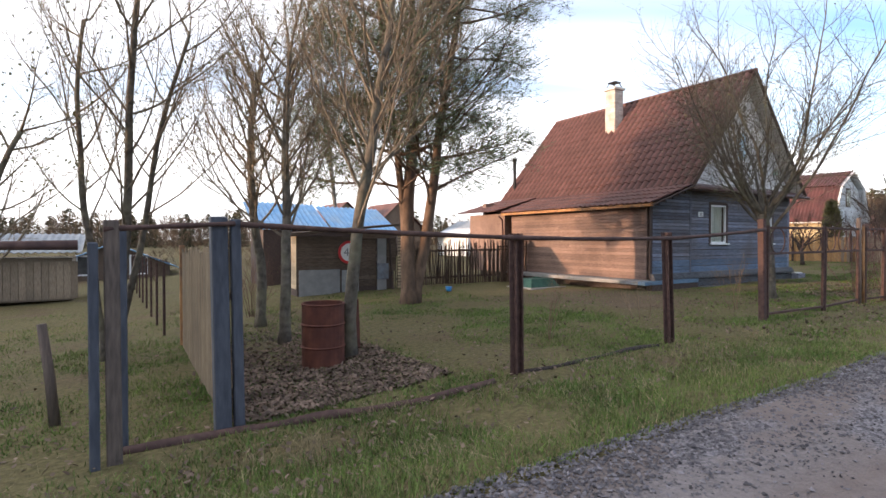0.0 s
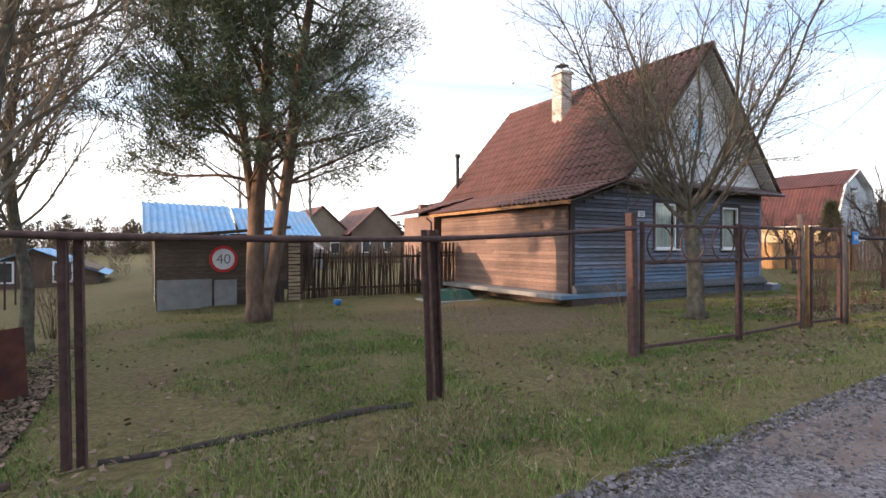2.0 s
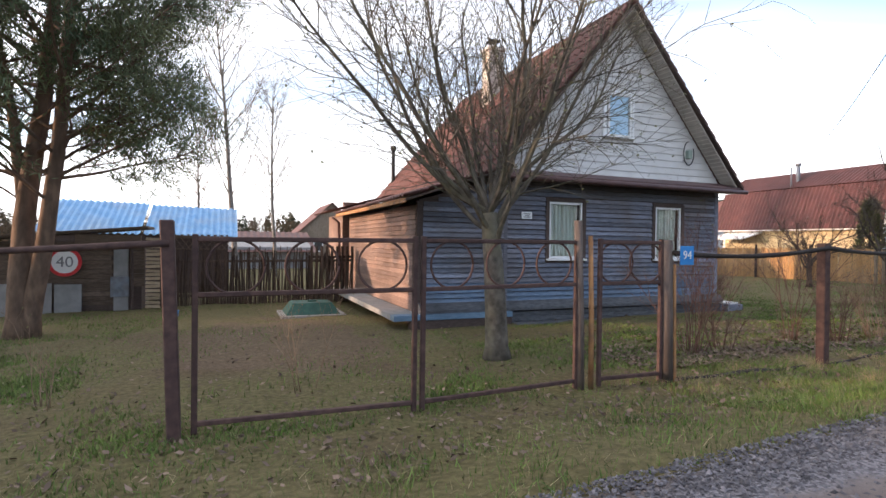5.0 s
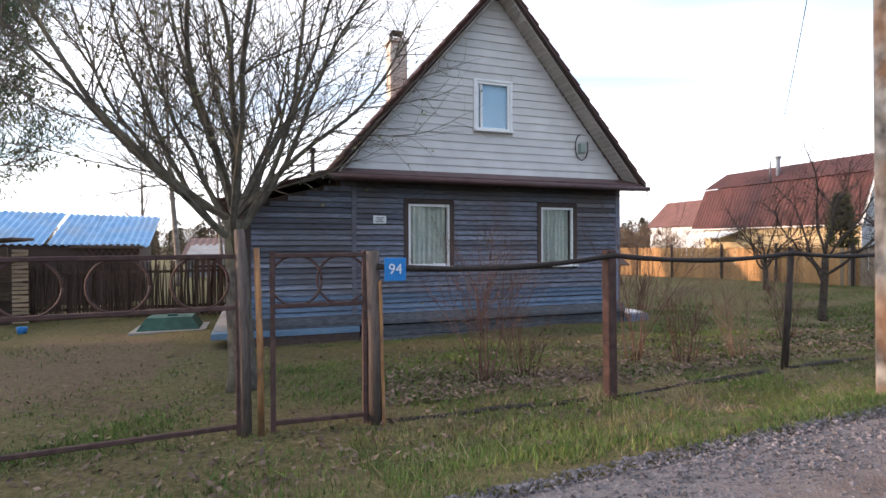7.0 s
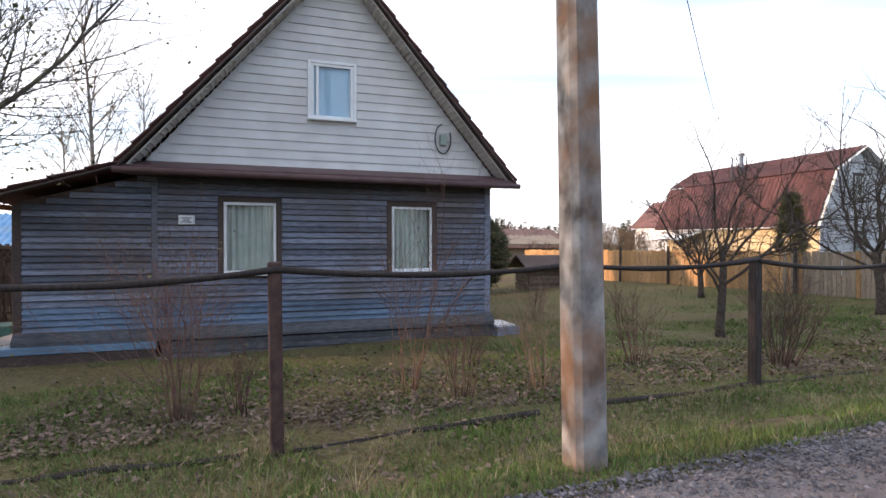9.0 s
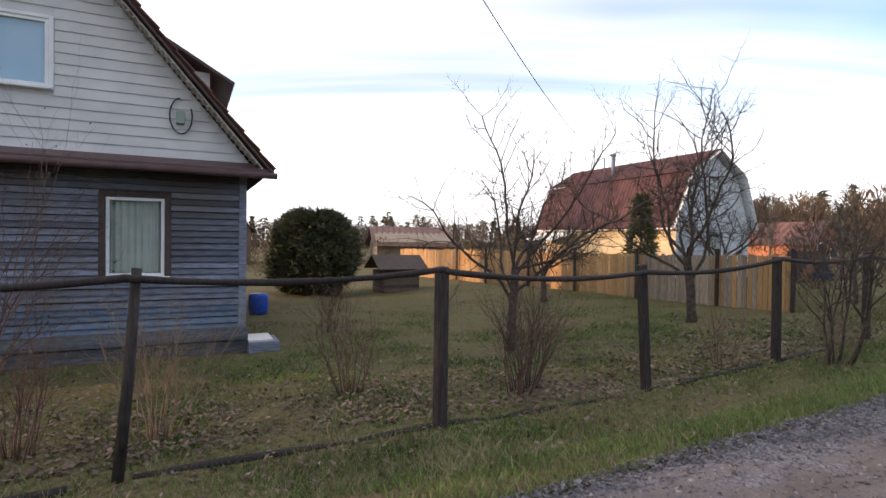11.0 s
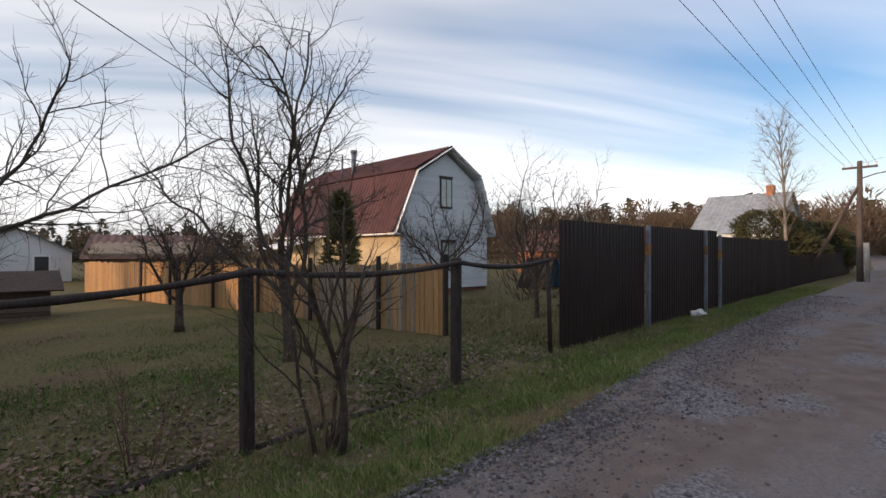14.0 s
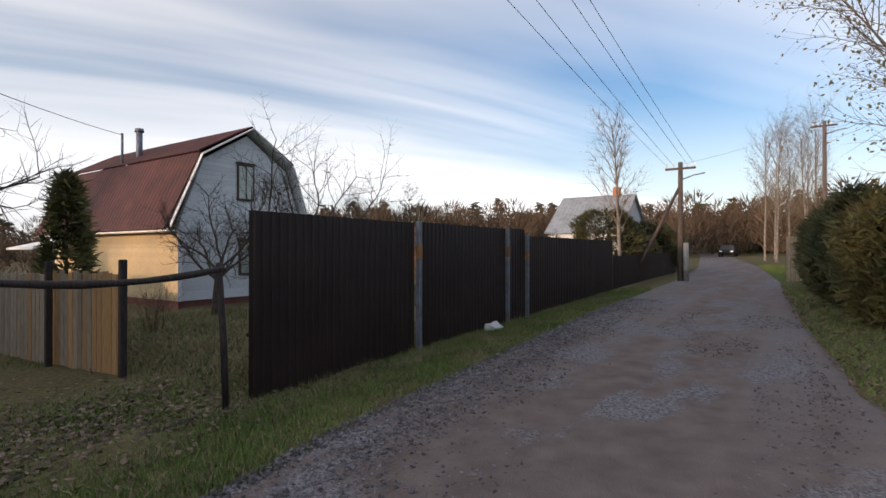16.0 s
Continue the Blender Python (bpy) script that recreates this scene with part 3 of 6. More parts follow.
def window(parent, x0, x1, z0, z1, y, casing, frame_mat, curtain, case=0.09, side_open=False):
    w = part("window", bmesh.new(), casing, parent)
    for lo, hi in (((x0, y - 0.05, z0), (x0 + case, y + 0.02, z1)), ((x1 - case, y - 0.05, z0), (x1, y + 0.02, z1)), ((x0 + case, y - 0.047, z1 - case * 0.8), (x1 - case, y + 0.02, z1))):
        boxpart("casing", lo, hi, casing, w)
    boxpart("sill", (x0 + 0.01, y - 0.12, z0), (x1 - 0.01, y + 0.02, z0 + 0.045), frame_mat, w)
    a, b, c, d = x0 + case, x1 - case, z0 + 0.046, z1 - case * 0.8
    f = 0.05
    for lo, hi in (((a, y - 0.03, c), (a + f, y + 0.04, d)), ((b - f, y - 0.03, c), (b, y + 0.04, d)), ((a + f, y - 0.03, d - f), (b - f, y + 0.04, d)), ((a + f, y - 0.03, c), (b - f, y + 0.04, c + f))):
        boxpart("frame", lo, hi, frame_mat, w)
    if side_open:
        boxpart("mullion", (a + (b - a) * 0.12, y - 0.028, c + f), (a + (b - a) * 0.12 + 0.05, y + 0.04, d - f), frame_mat, w)
    p = boxpart("pane", (a + f, y + 0.0, c + f), (b - f, y + 0.006, d - f), glass, w, 0)
    p.visible_shadow = False
    # a hanging curtain with folds
    if curtain:
        V, F = [], []
        n = 60
        for i in range(n + 1):
            s = i / n
            x = a + f + (b - a - 2 * f) * s
            dy = 0.018 * math.sin(s * 46) + 0.01 * math.sin(s * 17 + 1)
            for z in (c + f, (c + d) / 2, d - f):
                V.append((x, y + 0.09 + dy, z))
        for i in range(n):
            for j in range(2):
                k = i * 3 + j
                F.append((k, k + 3, k + 4, k + 1))
        obj("curtain", V, F, M["curtain"], w, True)
    # a dark board stands in for the unlit room behind the pane
    boxpart("reveal", (a, y + 0.16, c), (b, y + 0.2, d), M["unlit_interior"], w, 0)
    return w


def make_blue_house():
    X0, XD, X1, Y0, Y1 = 11.6, 13.5, 19.42, 9.55, 17.9
    EZ, LZ = 2.66, 2.06
    h = thing("house", 15.5, 13.7, -0.35, "blue-grey clapboard country house with a steep red-brown corrugated roof", "house")
    w1, w2 = (14.45, 15.48, 0.98, 2.31), (17.35, 18.32, 0.97, 2.30)
    # walls with the window openings going through
    yb = Y0 + 0.2
    # backing is dark so gaps between boards read as shadow lines
    wall_front = boxpart("wall", (X0 + 0.02, Y0 + 0.002, 0.0), (w1[0] + 0.09, yb, 2.0), M["dark_trim"], h, 0, "blue-grey weathered board wall")
    spans = [(XD, w1[0] + 0.09), (w1[1] - 0.09, w2[0] + 0.09), (w2[1] - 0.09, X1 - 0.02)]
    for a, b in spans[1:]:
        boxpart("wall", (a, Y0 + 0.002, 0.0), (b, yb, 2.0), M["dark_trim"], h, 0)
    for w in (w1, w2):
        boxpart("wall", (w[0] + 0.09, Y0 + 0.002, 0.0), (w[1] - 0.09, yb, w[2] + 0.045), M["dark_trim"], h, 0)
        boxpart("wall", (w[0] + 0.09, Y0 + 0.002, w[3] - 0.07), (w[1] - 0.09, yb, EZ + 0.1), M["dark_trim"], h, 0)
    for a, b in spans:
        boxpart("wall", (a, Y0 + 0.002, 2.0), (b, yb, EZ + 0.1), M["dark_trim"], h, 0)
    # same dark backing, for shadow lines between the brown boards
    wall_side = boxpart("wall", (X0, yb, -0.02), (X0 + 0.2, 15.75, 2.0), M["dark_trim"], h, 0, "red-brown clapboard side wall")
    boxpart("wall", (X1 - 0.2, yb, -0.1), (X1, Y1, EZ), M["blue_wood"], h, 0)
    boxpart("wall", (X0 + 0.2, Y1 - 0.2, -0.1), (X1 - 0.2, Y1, EZ), M["brown_wood"], h, 0)
    boxpart("wall", (X0 + 0.2, 15.55, -0.1), (X0 + 2.0, 15.75, 2.0), M["brown_wood"], h, 0)
    # gable wall: a triangle with a window opening
    ax, az = 16.42, 6.54
    A = (15.92, 16.79, 3.73, 4.80)
    me_g = bmesh.new()
    sl = (az - EZ) / (X1 + 0.25 - ax)

    def half(z):
        return max((az - z) / sl, 0.02)
    for z0, z1 in ((EZ, A[2] + 0.05), (A[2] + 0.05, A[3] - 0.05), (A[3] - 0.05, az - 0.1)):
        segs = [(None, None)] if z0 != A[2] + 0.05 else [(None, A[0] + 0.06), (A[1] - 0.06, None)]
        for lo, hi in segs:
            q = []
            for z in (z0, z1):
                q.append((ax - half(z) if lo is None else lo, ax + half(z) if hi is None else hi))
            vs = [me_g.verts.new((x, y, z)) for y in (Y0 + 0.03, Y0 + 0.2) for x, z in ((q[0][0], z0), (q[0][1], z0), (q[1][1], z1), (q[1][0], z1))]
            for f in ((0, 1, 2, 3), (7, 6, 5, 4), (0, 4, 5, 1), (1, 5, 6, 2), (2, 6, 7, 3), (3, 7, 4, 0)):
                me_g.faces.new([vs[i] for i in f])
    gable = part("gable", me_g, M["white_siding"], h, "off-white siding gable")
    bk = bmesh.new()
    vs = [bk.verts.new(v) for v in ((ax - half(EZ), Y1 - 0.1, EZ), (ax + half(EZ), Y1 - 0.1, EZ), (ax, Y1 - 0.1, az), (ax - half(EZ), Y1, EZ), (ax + half(EZ), Y1, EZ), (ax, Y1, az))]
    for f in ((0, 1, 2), (5, 4, 3), (0, 3, 4, 1), (1, 4, 5, 2), (2, 5, 3, 0)):
        bk.faces.new([vs[i] for i in f])
    part("gable", bk, M["brown_wood"], h)
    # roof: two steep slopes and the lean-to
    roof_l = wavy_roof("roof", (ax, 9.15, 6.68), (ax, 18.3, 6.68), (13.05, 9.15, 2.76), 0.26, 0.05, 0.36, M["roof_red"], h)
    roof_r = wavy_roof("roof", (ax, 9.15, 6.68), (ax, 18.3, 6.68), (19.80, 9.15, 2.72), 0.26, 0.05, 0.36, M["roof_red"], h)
    lean = wavy_roof("lean_to_roof", (13.12, 9.15, 2.80), (13.12, 15.9, 2.80), (11.18, 9.15, 2.17), 0.2, 0.02, 0.5, M["roof_dark"], h, label="dark red-brown lean-to roof")
    annex_roof = wavy_roof("annex_roof", (13.2, 15.95, 2.86), (13.2, 18.6, 2.86), (10.95, 15.95, 2.22), 0.2, 0.02, 0.5, M["roof_dark"], h)
    tubes("ridge_cap", [([(ax, 9.12, 6.68), (ax, 18.32, 6.68)], [0.075, 0.075], 8)], M["roof_red"], h)
    annex = bmesh.new()
    box(annex, (11.42, 15.97, -0.1), (13.2, 18.3, 2.16))
    part("annex", annex, M["brown_wood"], h)
    # barge boards, soffit and the visor over the front wall
    for sx, ex, ez in ((-1, 13.02, 2.68), (1, 19.82, 2.66)):
        beam("barge_board", (ax, 9.16, 6.60), (ex, 9.16, ez), 0.03, 0.13, M["dark_trim"], h, up=(0, -1, 0))
        q0, q1 = Vector((ax, 0, 6.52)), Vector((ex - sx * 0.08, 0, ez - 0.02))
        sof = bmesh.new()
        vs = [sof.verts.new(v) for v in ((q0.x, 9.18, q0.z), (q1.x, 9.18, q1.z), (q1.x, 9.56, q1.z), (q0.x, 9.56, q0.z), (q0.x, 9.18, q0.z + 0.03), (q1.x, 9.18, q1.z + 0.03), (q1.x, 9.56, q1.z + 0.03), (q0.x, 9.56, q0.z + 0.03))]
        for f in ((0, 1, 2, 3), (7, 6, 5, 4), (0, 4, 5, 1), (1, 5, 6, 2), (2, 6, 7, 3), (3, 7, 4, 0)):
            sof.faces.new([vs[i] for i in f])
        soff = part("soffit", sof, M["soffit"], h, "slatted grey-brown soffit")
        for i in range(46):
            s = (i + 0.5) / 46
            p = q0.lerp(q1, s)
            b = part("slat", box(bmesh.new(), (p.x - 0.03, 9.19, p.z - 0.014), (p.x + 0.03, 9.54, p.z - 0.002)), M["soffit"], soff)
    vis = bmesh.new()
    prof = [(9.55, 2.88), (9.13, 2.74), (9.13, 2.62), (9.17, 2.62), (9.55, 2.64)]
    vv = [[vis.verts.new((x, y, z)) for y, z in prof] for x in (13.08, 19.82)]
    n = len(prof)
    vis.faces.new(vv[0]); vis.faces.new(vv[1][::-1])
    for i in range(n):
        vis.faces.new((vv[0][i], vv[1][i], vv[1][(i + 1) % n], vv[0][(i + 1) % n]))
    part("visor", vis, M["fascia"], h, "maroon metal visor above the windows")
    tubes("gutter", [([(13.0, 9.08, 2.66), (19.86, 9.08, 2.64)], [0.05, 0.05], 8)], M["fascia"], h)
    beam("barge_board", (13.05, 9.16, 2.72), (11.2, 9.16, 2.11), 0.03, 0.11, M["dark_trim"], h, up=(0, -1, 0))
    beam("eave_board", (11.22, 9.15, 2.11), (11.22, 15.9, 2.11), 0.03, 0.09, M["orange_pole"], h)
    # lean-to triangle above the board rows
    tri = bmesh.new()
    vs = [tri.verts.new((x, y, z)) for y in (Y0 + 0.0, Y0 + 0.2) for x, z in ((X0 + 0.02, 1.98), (XD, 1.98), (XD, 2.68), (X0 + 0.02, 2.16))]
    for f in ((0, 1, 2, 3), (7, 6, 5, 4), (0, 4, 5, 1), (1, 5, 6, 2), (2, 6, 7, 3), (3, 7, 4, 0)):
        tri.faces.new([vs[i] for i in f])
    part("wall", tri, M["dark_trim"], h)
    # corner boards and divider
    boxpart("corner_board", (X0 - 0.03, Y0 - 0.035, 0.02), (X0 + 0.09, Y0 - 0.004, 2.12), M["dark_trim"], h)
    boxpart("corner_board", (X1 - 0.10, Y0 - 0.035, 0.1), (X1 + 0.02, Y0 - 0.004, 2.64), M["blue_wood"], h)
    boxpart("divider_board", (XD - 0.05, Y0 - 0.035, 0.1), (XD + 0.04, Y0 - 0.004, 2.62), M["blue_wood"], h)
    # windows
    window(h, *w1, Y0, M["dark_trim"], M["white_paint"], True)
    window(h, *w2, Y0, M["dark_trim"], M["white_paint"], True)
    window(h, *A, Y0 + 0.03, M["white_paint"], M["white_paint"], False, 0.06, True)
    # sky reflection of the gable pane, put in as a pale blue sheet
    boxpart("sky_sheet", (A[0] + 0.1, Y0 + 0.075, A[2] + 0.08), (A[1] - 0.1, Y0 + 0.085, A[3] - 0.08), M["sky_sheet"], h, 0.002, "pale blue sheet painted as sky reflected in the gable window")
    # deck, skirt and plinth
    boxpart("deck", (11.05, 9.28, -0.14), (13.55, 9.52, -0.035), M["blue_skirt"], h)
    boxpart("deck", (11.05, 9.523, -0.14), (11.58, 15.6, -0.03), M["grey_board"], h, label="grey worn boards")
    sk = bmesh.new()
    prof = [(9.52, 0.16), (9.44, 0.14), (9.36, 0.03), (9.36, -0.03), (9.52, -0.03)]
    vv = [[sk.verts.new((x, y, z)) for y, z in prof] for x in (11.6, 19.46)]
    sk.faces.new(vv[0]); sk.faces.new(vv[1][::-1])
    for i in range(5):
        sk.faces.new((vv[0][i], vv[1][i], vv[1][(i + 1) % 5], vv[0][(i + 1) % 5]))
    part("skirt_board", sk, M["ledge"], h, "grey-blue sloping skirt board")
    for z in (-0.33, -0.22, -0.115):
        boxpart("plinth_board", (13.6, 9.43 - 0.3 * (z < -0.3), z - 0.05), (19.46, 9.56, z + 0.05), M["ledge"], h)
    boxpart("step", (19.46, 9.2, -0.3), (19.95, 9.9, -0.08), M["blue_wood"], h)
    boxpart("step", (19.46, 9.25, -0.078), (19.85, 9.9, -0.04), M["white_siding"], h)
    boxpart("floor_beam", (11.4, 9.3, -0.5), (13.55, 9.5, -0.145), M["dark_trim"], h)
    boxpart("under_floor", (11.62, 9.7, -0.5), (19.4, 17.8, -0.05), M["dark_trim"], h, 0)
    # chimney built of whitewashed bricks
    ch = boxpart("chimney", (15.32, 13.97, 4.6), (15.76, 14.41, 7.06), M["mortar"], h, label="whitewashed brick chimney with a soot-black cap")
    bmesh_brick = bpy.data.meshes.new("brick")
    bb = box(bmesh.new(), (-0.118, -0.06, -0.032), (0.118, 0.06, 0.032), 0.006)
    bb.to_mesh(bmesh_brick); bb.free()
    bmesh_brick.materials.append(M["chimney"])
    for r in range(24):
        z = 5.2 + r * 0.078
        for f, (cx, cy, ang) in enumerate(((15.54, 13.965, 0), (15.54, 14.415, 0), (15.315, 14.19, 90), (15.765, 14.19, 90))):
            for s in (-1, 1):
                off = s * 0.117
                b = new("brick", bmesh_brick)
                b.matrix_basis = ch.matrix_world.inverted() @ (Matrix.Translation((cx, cy, z)) @ Matrix.Rotation(radians(ang), 4, "Z") @ Matrix.Translation((off + (0.012 if r % 2 else -0.012), 0, 0)) @ Matrix.Diagonal((0.95, 0.28, 1, 1)))
                b.parent = ch
    boxpart("cornice", (15.24, 13.89, 7.06), (15.84, 14.49, 7.15), M["chimney"], ch)
    for sx, sy in ((15.32, 13.97), (15.76, 13.97), (15.32, 14.41), (15.76, 14.41)):
        beam("cap_leg", (sx, sy, 7.15), (15.54 + (sx - 15.54) * 0.6, 14.19 + (sy - 14.19) * 0.6, 7.36), 0.03, 0.03, M["black_metal"], ch)
    part("cap", box(bmesh.new(), (15.36, 14.0, 7.36), (15.72, 14.38, 7.40), 0.015), M["black_metal"], ch)
    tubes("stove_pipe", [([(13.6, 18.0, 2.6), (13.6, 18.0, 4.6)], [0.07, 0.07], 8)], M["black_metal"], h)
    tubes("pipe_cap", [([(13.6, 18.0, 4.58), (13.6, 18.0, 4.72)], [0.11, 0.11], 8)], M["black_metal"], h)
    # drain pipe at the annex corner
    tubes("drain_pipe", [([(11.1, 15.93, 2.05), (11.3, 15.95, 1.9), (11.36, 15.93, 0.1)], [0.04, 0.04, 0.04], 6)], M["fascia"], h)
    # dormer on the far slope
    dm = boxpart("dormer", (17.4, 12.05, 3.9), (18.95, 14.6, 5.0), M["white_siding"], h, label="white shed dormer under a maroon sheet")
    boxpart("dormer_window", (18.6, 12.02, 4.25), (18.9, 12.06, 4.6), M["dark_trim"], dm)
    beam("dormer_roof", (16.9, 13.3, 6.2), (19.4, 13.3, 4.78), 3.0, 0.06, M["fascia"], dm)
    # meter box with a loop of cable, string of lights and wall lamp
    mb = boxpart("meter_box", (18.38, 9.46, 3.42), (18.5, 9.57, 3.62), M["green_box"], h)
    pts = [(18.4 - 0.16 * math.sin(a) + 0.05, 9.53, 3.55 + 0.28 * math.cos(a)) for a in np.linspace(0.1, 5.2, 22)]
    tubes("cable", [(pts, [0.012] * len(pts), 5)], M["wire"], h)
    pts = [(13.3 + i * 0.22, 9.33, 2.56 - 0.05 * abs(math.sin(i * 0.6)) - 0.02) for i in range(29)]
    tubes("cable", [(pts, [0.008] * len(pts), 4)], M["wire"], h)
    plate = boxpart("number_plate", (13.85, 9.49, 1.85), (14.1, 9.508, 2.0), M["sign_white"], h, 0.004, "small white address plate")
    for i, (z, wd) in enumerate(((1.955, 0.15), (1.92, 0.1), (1.888, 0.16))):
        boxpart("letter_bar", (13.975 - wd / 2, 9.484, z - 0.009), (13.975 + wd / 2, 9.4895, z + 0.009), M["sign_grey"], plate, 0)
    # boards, row by row
    me_low = unit_board("board", 0.042, 0.09, M["blue_low"], 0.03)
    me_b, me_br, me_w = unit_board("board", 0.042, 0.09, M["blue_wood"], 0.03), unit_board("board", 0.034, 0.094, M["brown_wood"], 0.024), unit_board("siding_strip", 0.022, 0.158, M["white_siding"], 0.017)
    rng = random.Random(5)
    for r in range(25):
        z = 0.14 + r * 0.1
        cuts = []
        xl = X0 + 0.09
        if z > 1.95:
            xl = None if z > 2.55 else X0 + 0.1 + max(0, (z + 0.1 - 2.14)) * 3.1
        if xl is not None and xl < XD - 0.1:
            cuts.append((xl, XD - 0.05))
        segs = [(XD + 0.04, X1 - 0.1)]
        for w in (w1, w2):
            if z + 0.1 > w[2] and z < w[3]:
                segs = [s for a, b in segs for s in (((a, w[0]), (w[1], b)) if a < w[0] and b > w[1] else ((a, b),))]
        for a, b in cuts + segs:
            put_board(me_low if r < 4 or (r < 7 and a > 15) else me_b, "board", wall_front, (a, Y0, z + rng.uniform(-0.004, 0.004)), (1, 0), b - a, rng.uniform(-0.0012, 0.0012))
    for r in range(21):
        z = -0.02 + r * 0.1
        cut = 11.5 + rng.uniform(0, 2.5)
        for a, b in ((15.72, cut), (cut, 9.62)):
            put_board(me_br, "board", wall_side, (X0, a, z + rng.uniform(-0.003, 0.003)), (0, -1), a - b - 0.004)
    for r in range(24):
        z = EZ + 0.2 + r * 0.16
        hw = half(z + 0.1) - 0.02
        if hw < 0.1:
            continue
        segs = [(ax - hw, ax + hw)]
        if z + 0.16 > A[2] and z < A[3]:
            segs = [(ax - hw, A[0]), (A[1], ax + hw)]
        for a, b in segs:
            put_board(me_w, "siding_strip", gable, (a, Y0 + 0.03, z), (1, 0), b - a)
    return h


make_blue_house()


# ---- the white house with the gambrel roof ----
def make_gambrel_house():
    h = thing("house", 37.65, 18.6, 0.0, "white boarded house with a maroon gambrel roof", "house")
    X0, X1, Y0, Y1 = 35.5, 39.8, 14.65, 22.9
    CX = 37.65
    prof = [(35.08, 2.28), (36.02, 4.42), (CX, 5.42), (39.2, 4.42), (39.98, 2.28)]
    gw = [(X0, 0.3), (X1, 0.3), (X1, 2.4), (39.08, 4.3), (CX, 5.2), (36.22, 4.3), (X0, 2.4)]
    gables = []
    for y in (Y0, Y1):
        w = bmesh.new()
        a = [w.verts.new((x, y, z)) for x, z in gw]
        b = [w.verts.new((x, y + (0.15 if y == Y0 else -0.15), z)) for x, z in gw]
        w.faces.new(a); w.faces.new(b[::-1])
        for i in range(7):
            w.faces.new((a[i], b[i], b[(i + 1) % 7], a[(i + 1) % 7]))
        gables.append(part("wall", w, M["plank_white"], h))
    front = gables[0]
    s1 = boxpart("wall", (X0, Y0 + 0.155, 0.3), (X0 + 0.15, Y1 - 0.155, 2.4), M["cream"], h, 0, "cream side wall")
    boxpart("wall", (X1 - 0.15, Y0 + 0.155, 0.3), (X1, Y1 - 0.155, 2.4), M["plank_white"], h, 0)
    boxpart("plinth", (X0 + 0.03, Y0 + 0.03, -0.3), (X1 - 0.03, Y1 - 0.03, 0.3), M["plinth"], h, 0)
    YA, YB = 14.4, 23.2
    wavy_roof("roof", (CX, YA, 5.46), (CX, YB, 5.46), (35.98, YA, 4.47), 0.2, 0.018, 2.0, M["roof_maroon"], h)
    wavy_roof("roof", (CX, YA, 5.46), (CX, YB, 5.46), (39.24, YA, 4.47), 0.2, 0.018, 2.0, M["roof_maroon"], h)
    wavy_roof("roof", (36.0, YA, 4.45), (36.0, YB, 4.45), (35.02, YA, 2.26), 0.2, 0.018, 3.0, M["roof_maroon"], h)
    wavy_roof("roof", (39.22, YA, 4.45), (39.22, YB, 4.45), (40.02, YA, 2.26), 0.2, 0.018, 3.0, M["roof_maroon"], h)
    for i in range(4):
        (xa, za), (xb, zb) = prof[i], prof[i + 1]
        beam("barge_board", (xa, YA + 0.0, za - 0.03), (xb, YA, zb - 0.03), 0.03, 0.2, M["white_paint"], h, up=(0, -1, 0))
        beam("soffit", (xa, YA + 0.22, za - 0.07), (xb, YA + 0.22, zb - 0.07), 0.38, 0.02, M["plank_white"], h, up=(0, 0, 1))
    boxpart("eave_soffit", (35.05, YA, 2.2), (35.52, YB, 2.25), M["white_paint"], h)
    boxpart("trim_band", (X0 - 0.02, Y0 - 0.05, 2.22), (X1 + 0.02, Y0 - 0.024, 2.36), M["plank_white"], h)
    boxpart("corner_board", (X0 - 0.03, Y0 - 0.045, 0.3), (X0 + 0.08, Y0 - 0.022, 2.3), M["white_paint"], h)
    for x0, x1, z0, z1 in ((37.28, 37.88, 3.2, 4.32), (37.34, 38.05, 0.95, 2.02)):
        win = boxpart("window", (x0, Y0 - 0.06, z0), (x1, Y0 - 0.03, z1), M["dark_trim"], h, 0.004, "dark wooden window")
        for a, b in ((x0 + 0.06, (x0 + x1) / 2 - 0.02), ((x0 + x1) / 2 + 0.02, x1 - 0.06)):
            pn = boxpart("pane", (a, Y0 - 0.066, z0 + 0.07), (b, Y0 - 0.061, z1 - 0.07), glass, win, 0)
            boxpart("curtain", (a, Y0 - 0.0605, z0 + 0.07), (b, Y0 - 0.0602, z1 - 0.07), M["curtain"], win, 0)
        boxpart("lintel", (x0 - 0.04, Y0 - 0.075, z1), (x1 + 0.04, Y0 - 0.03, z1 + 0.05), M["dark_trim"], win)
    tubes("stove_pipe", [([(36.7, 19.3, 4.6), (36.7, 19.3, 5.75)], [0.1, 0.1], 10)], M["steel"], h)
    tubes("pipe_cap", [([(36.7, 19.3, 5.74), (36.7, 19.3, 5.86)], [0.15, 0.13], 10)], M["steel"], h)
    tubes("wall_pipe", [([(36.15, 19.3, 4.5), (36.15, 19.3, 5.6)], [0.04, 0.04], 6)], M["steel"], h)
    # planks
    me_p = unit_board("plank", 0.02, 0.135, M["plank_white"], 0.01)
    me_c = unit_board("plank", 0.02, 0.135, M["cream"], 0.01)
    for r in range(36):
        z = 0.31 + r * 0.132
        if z < 2.3:
            a, b = X0, X1
        elif z < 4.2:
            k = (z + 0.1 - 2.4) / 1.9 * 0.72
            a, b = X0 + max(k, 0), X1 - max(k, 0)
        else:
            k = (z + 0.12 - 4.3) / 0.9 * 1.43
            a, b = 36.22 + max(k, 0), 39.08 - max(k, 0)
        if b - a > 0.1:
            put_board(me_p, "plank", front, (a, Y0, z), (1, 0), b - a)
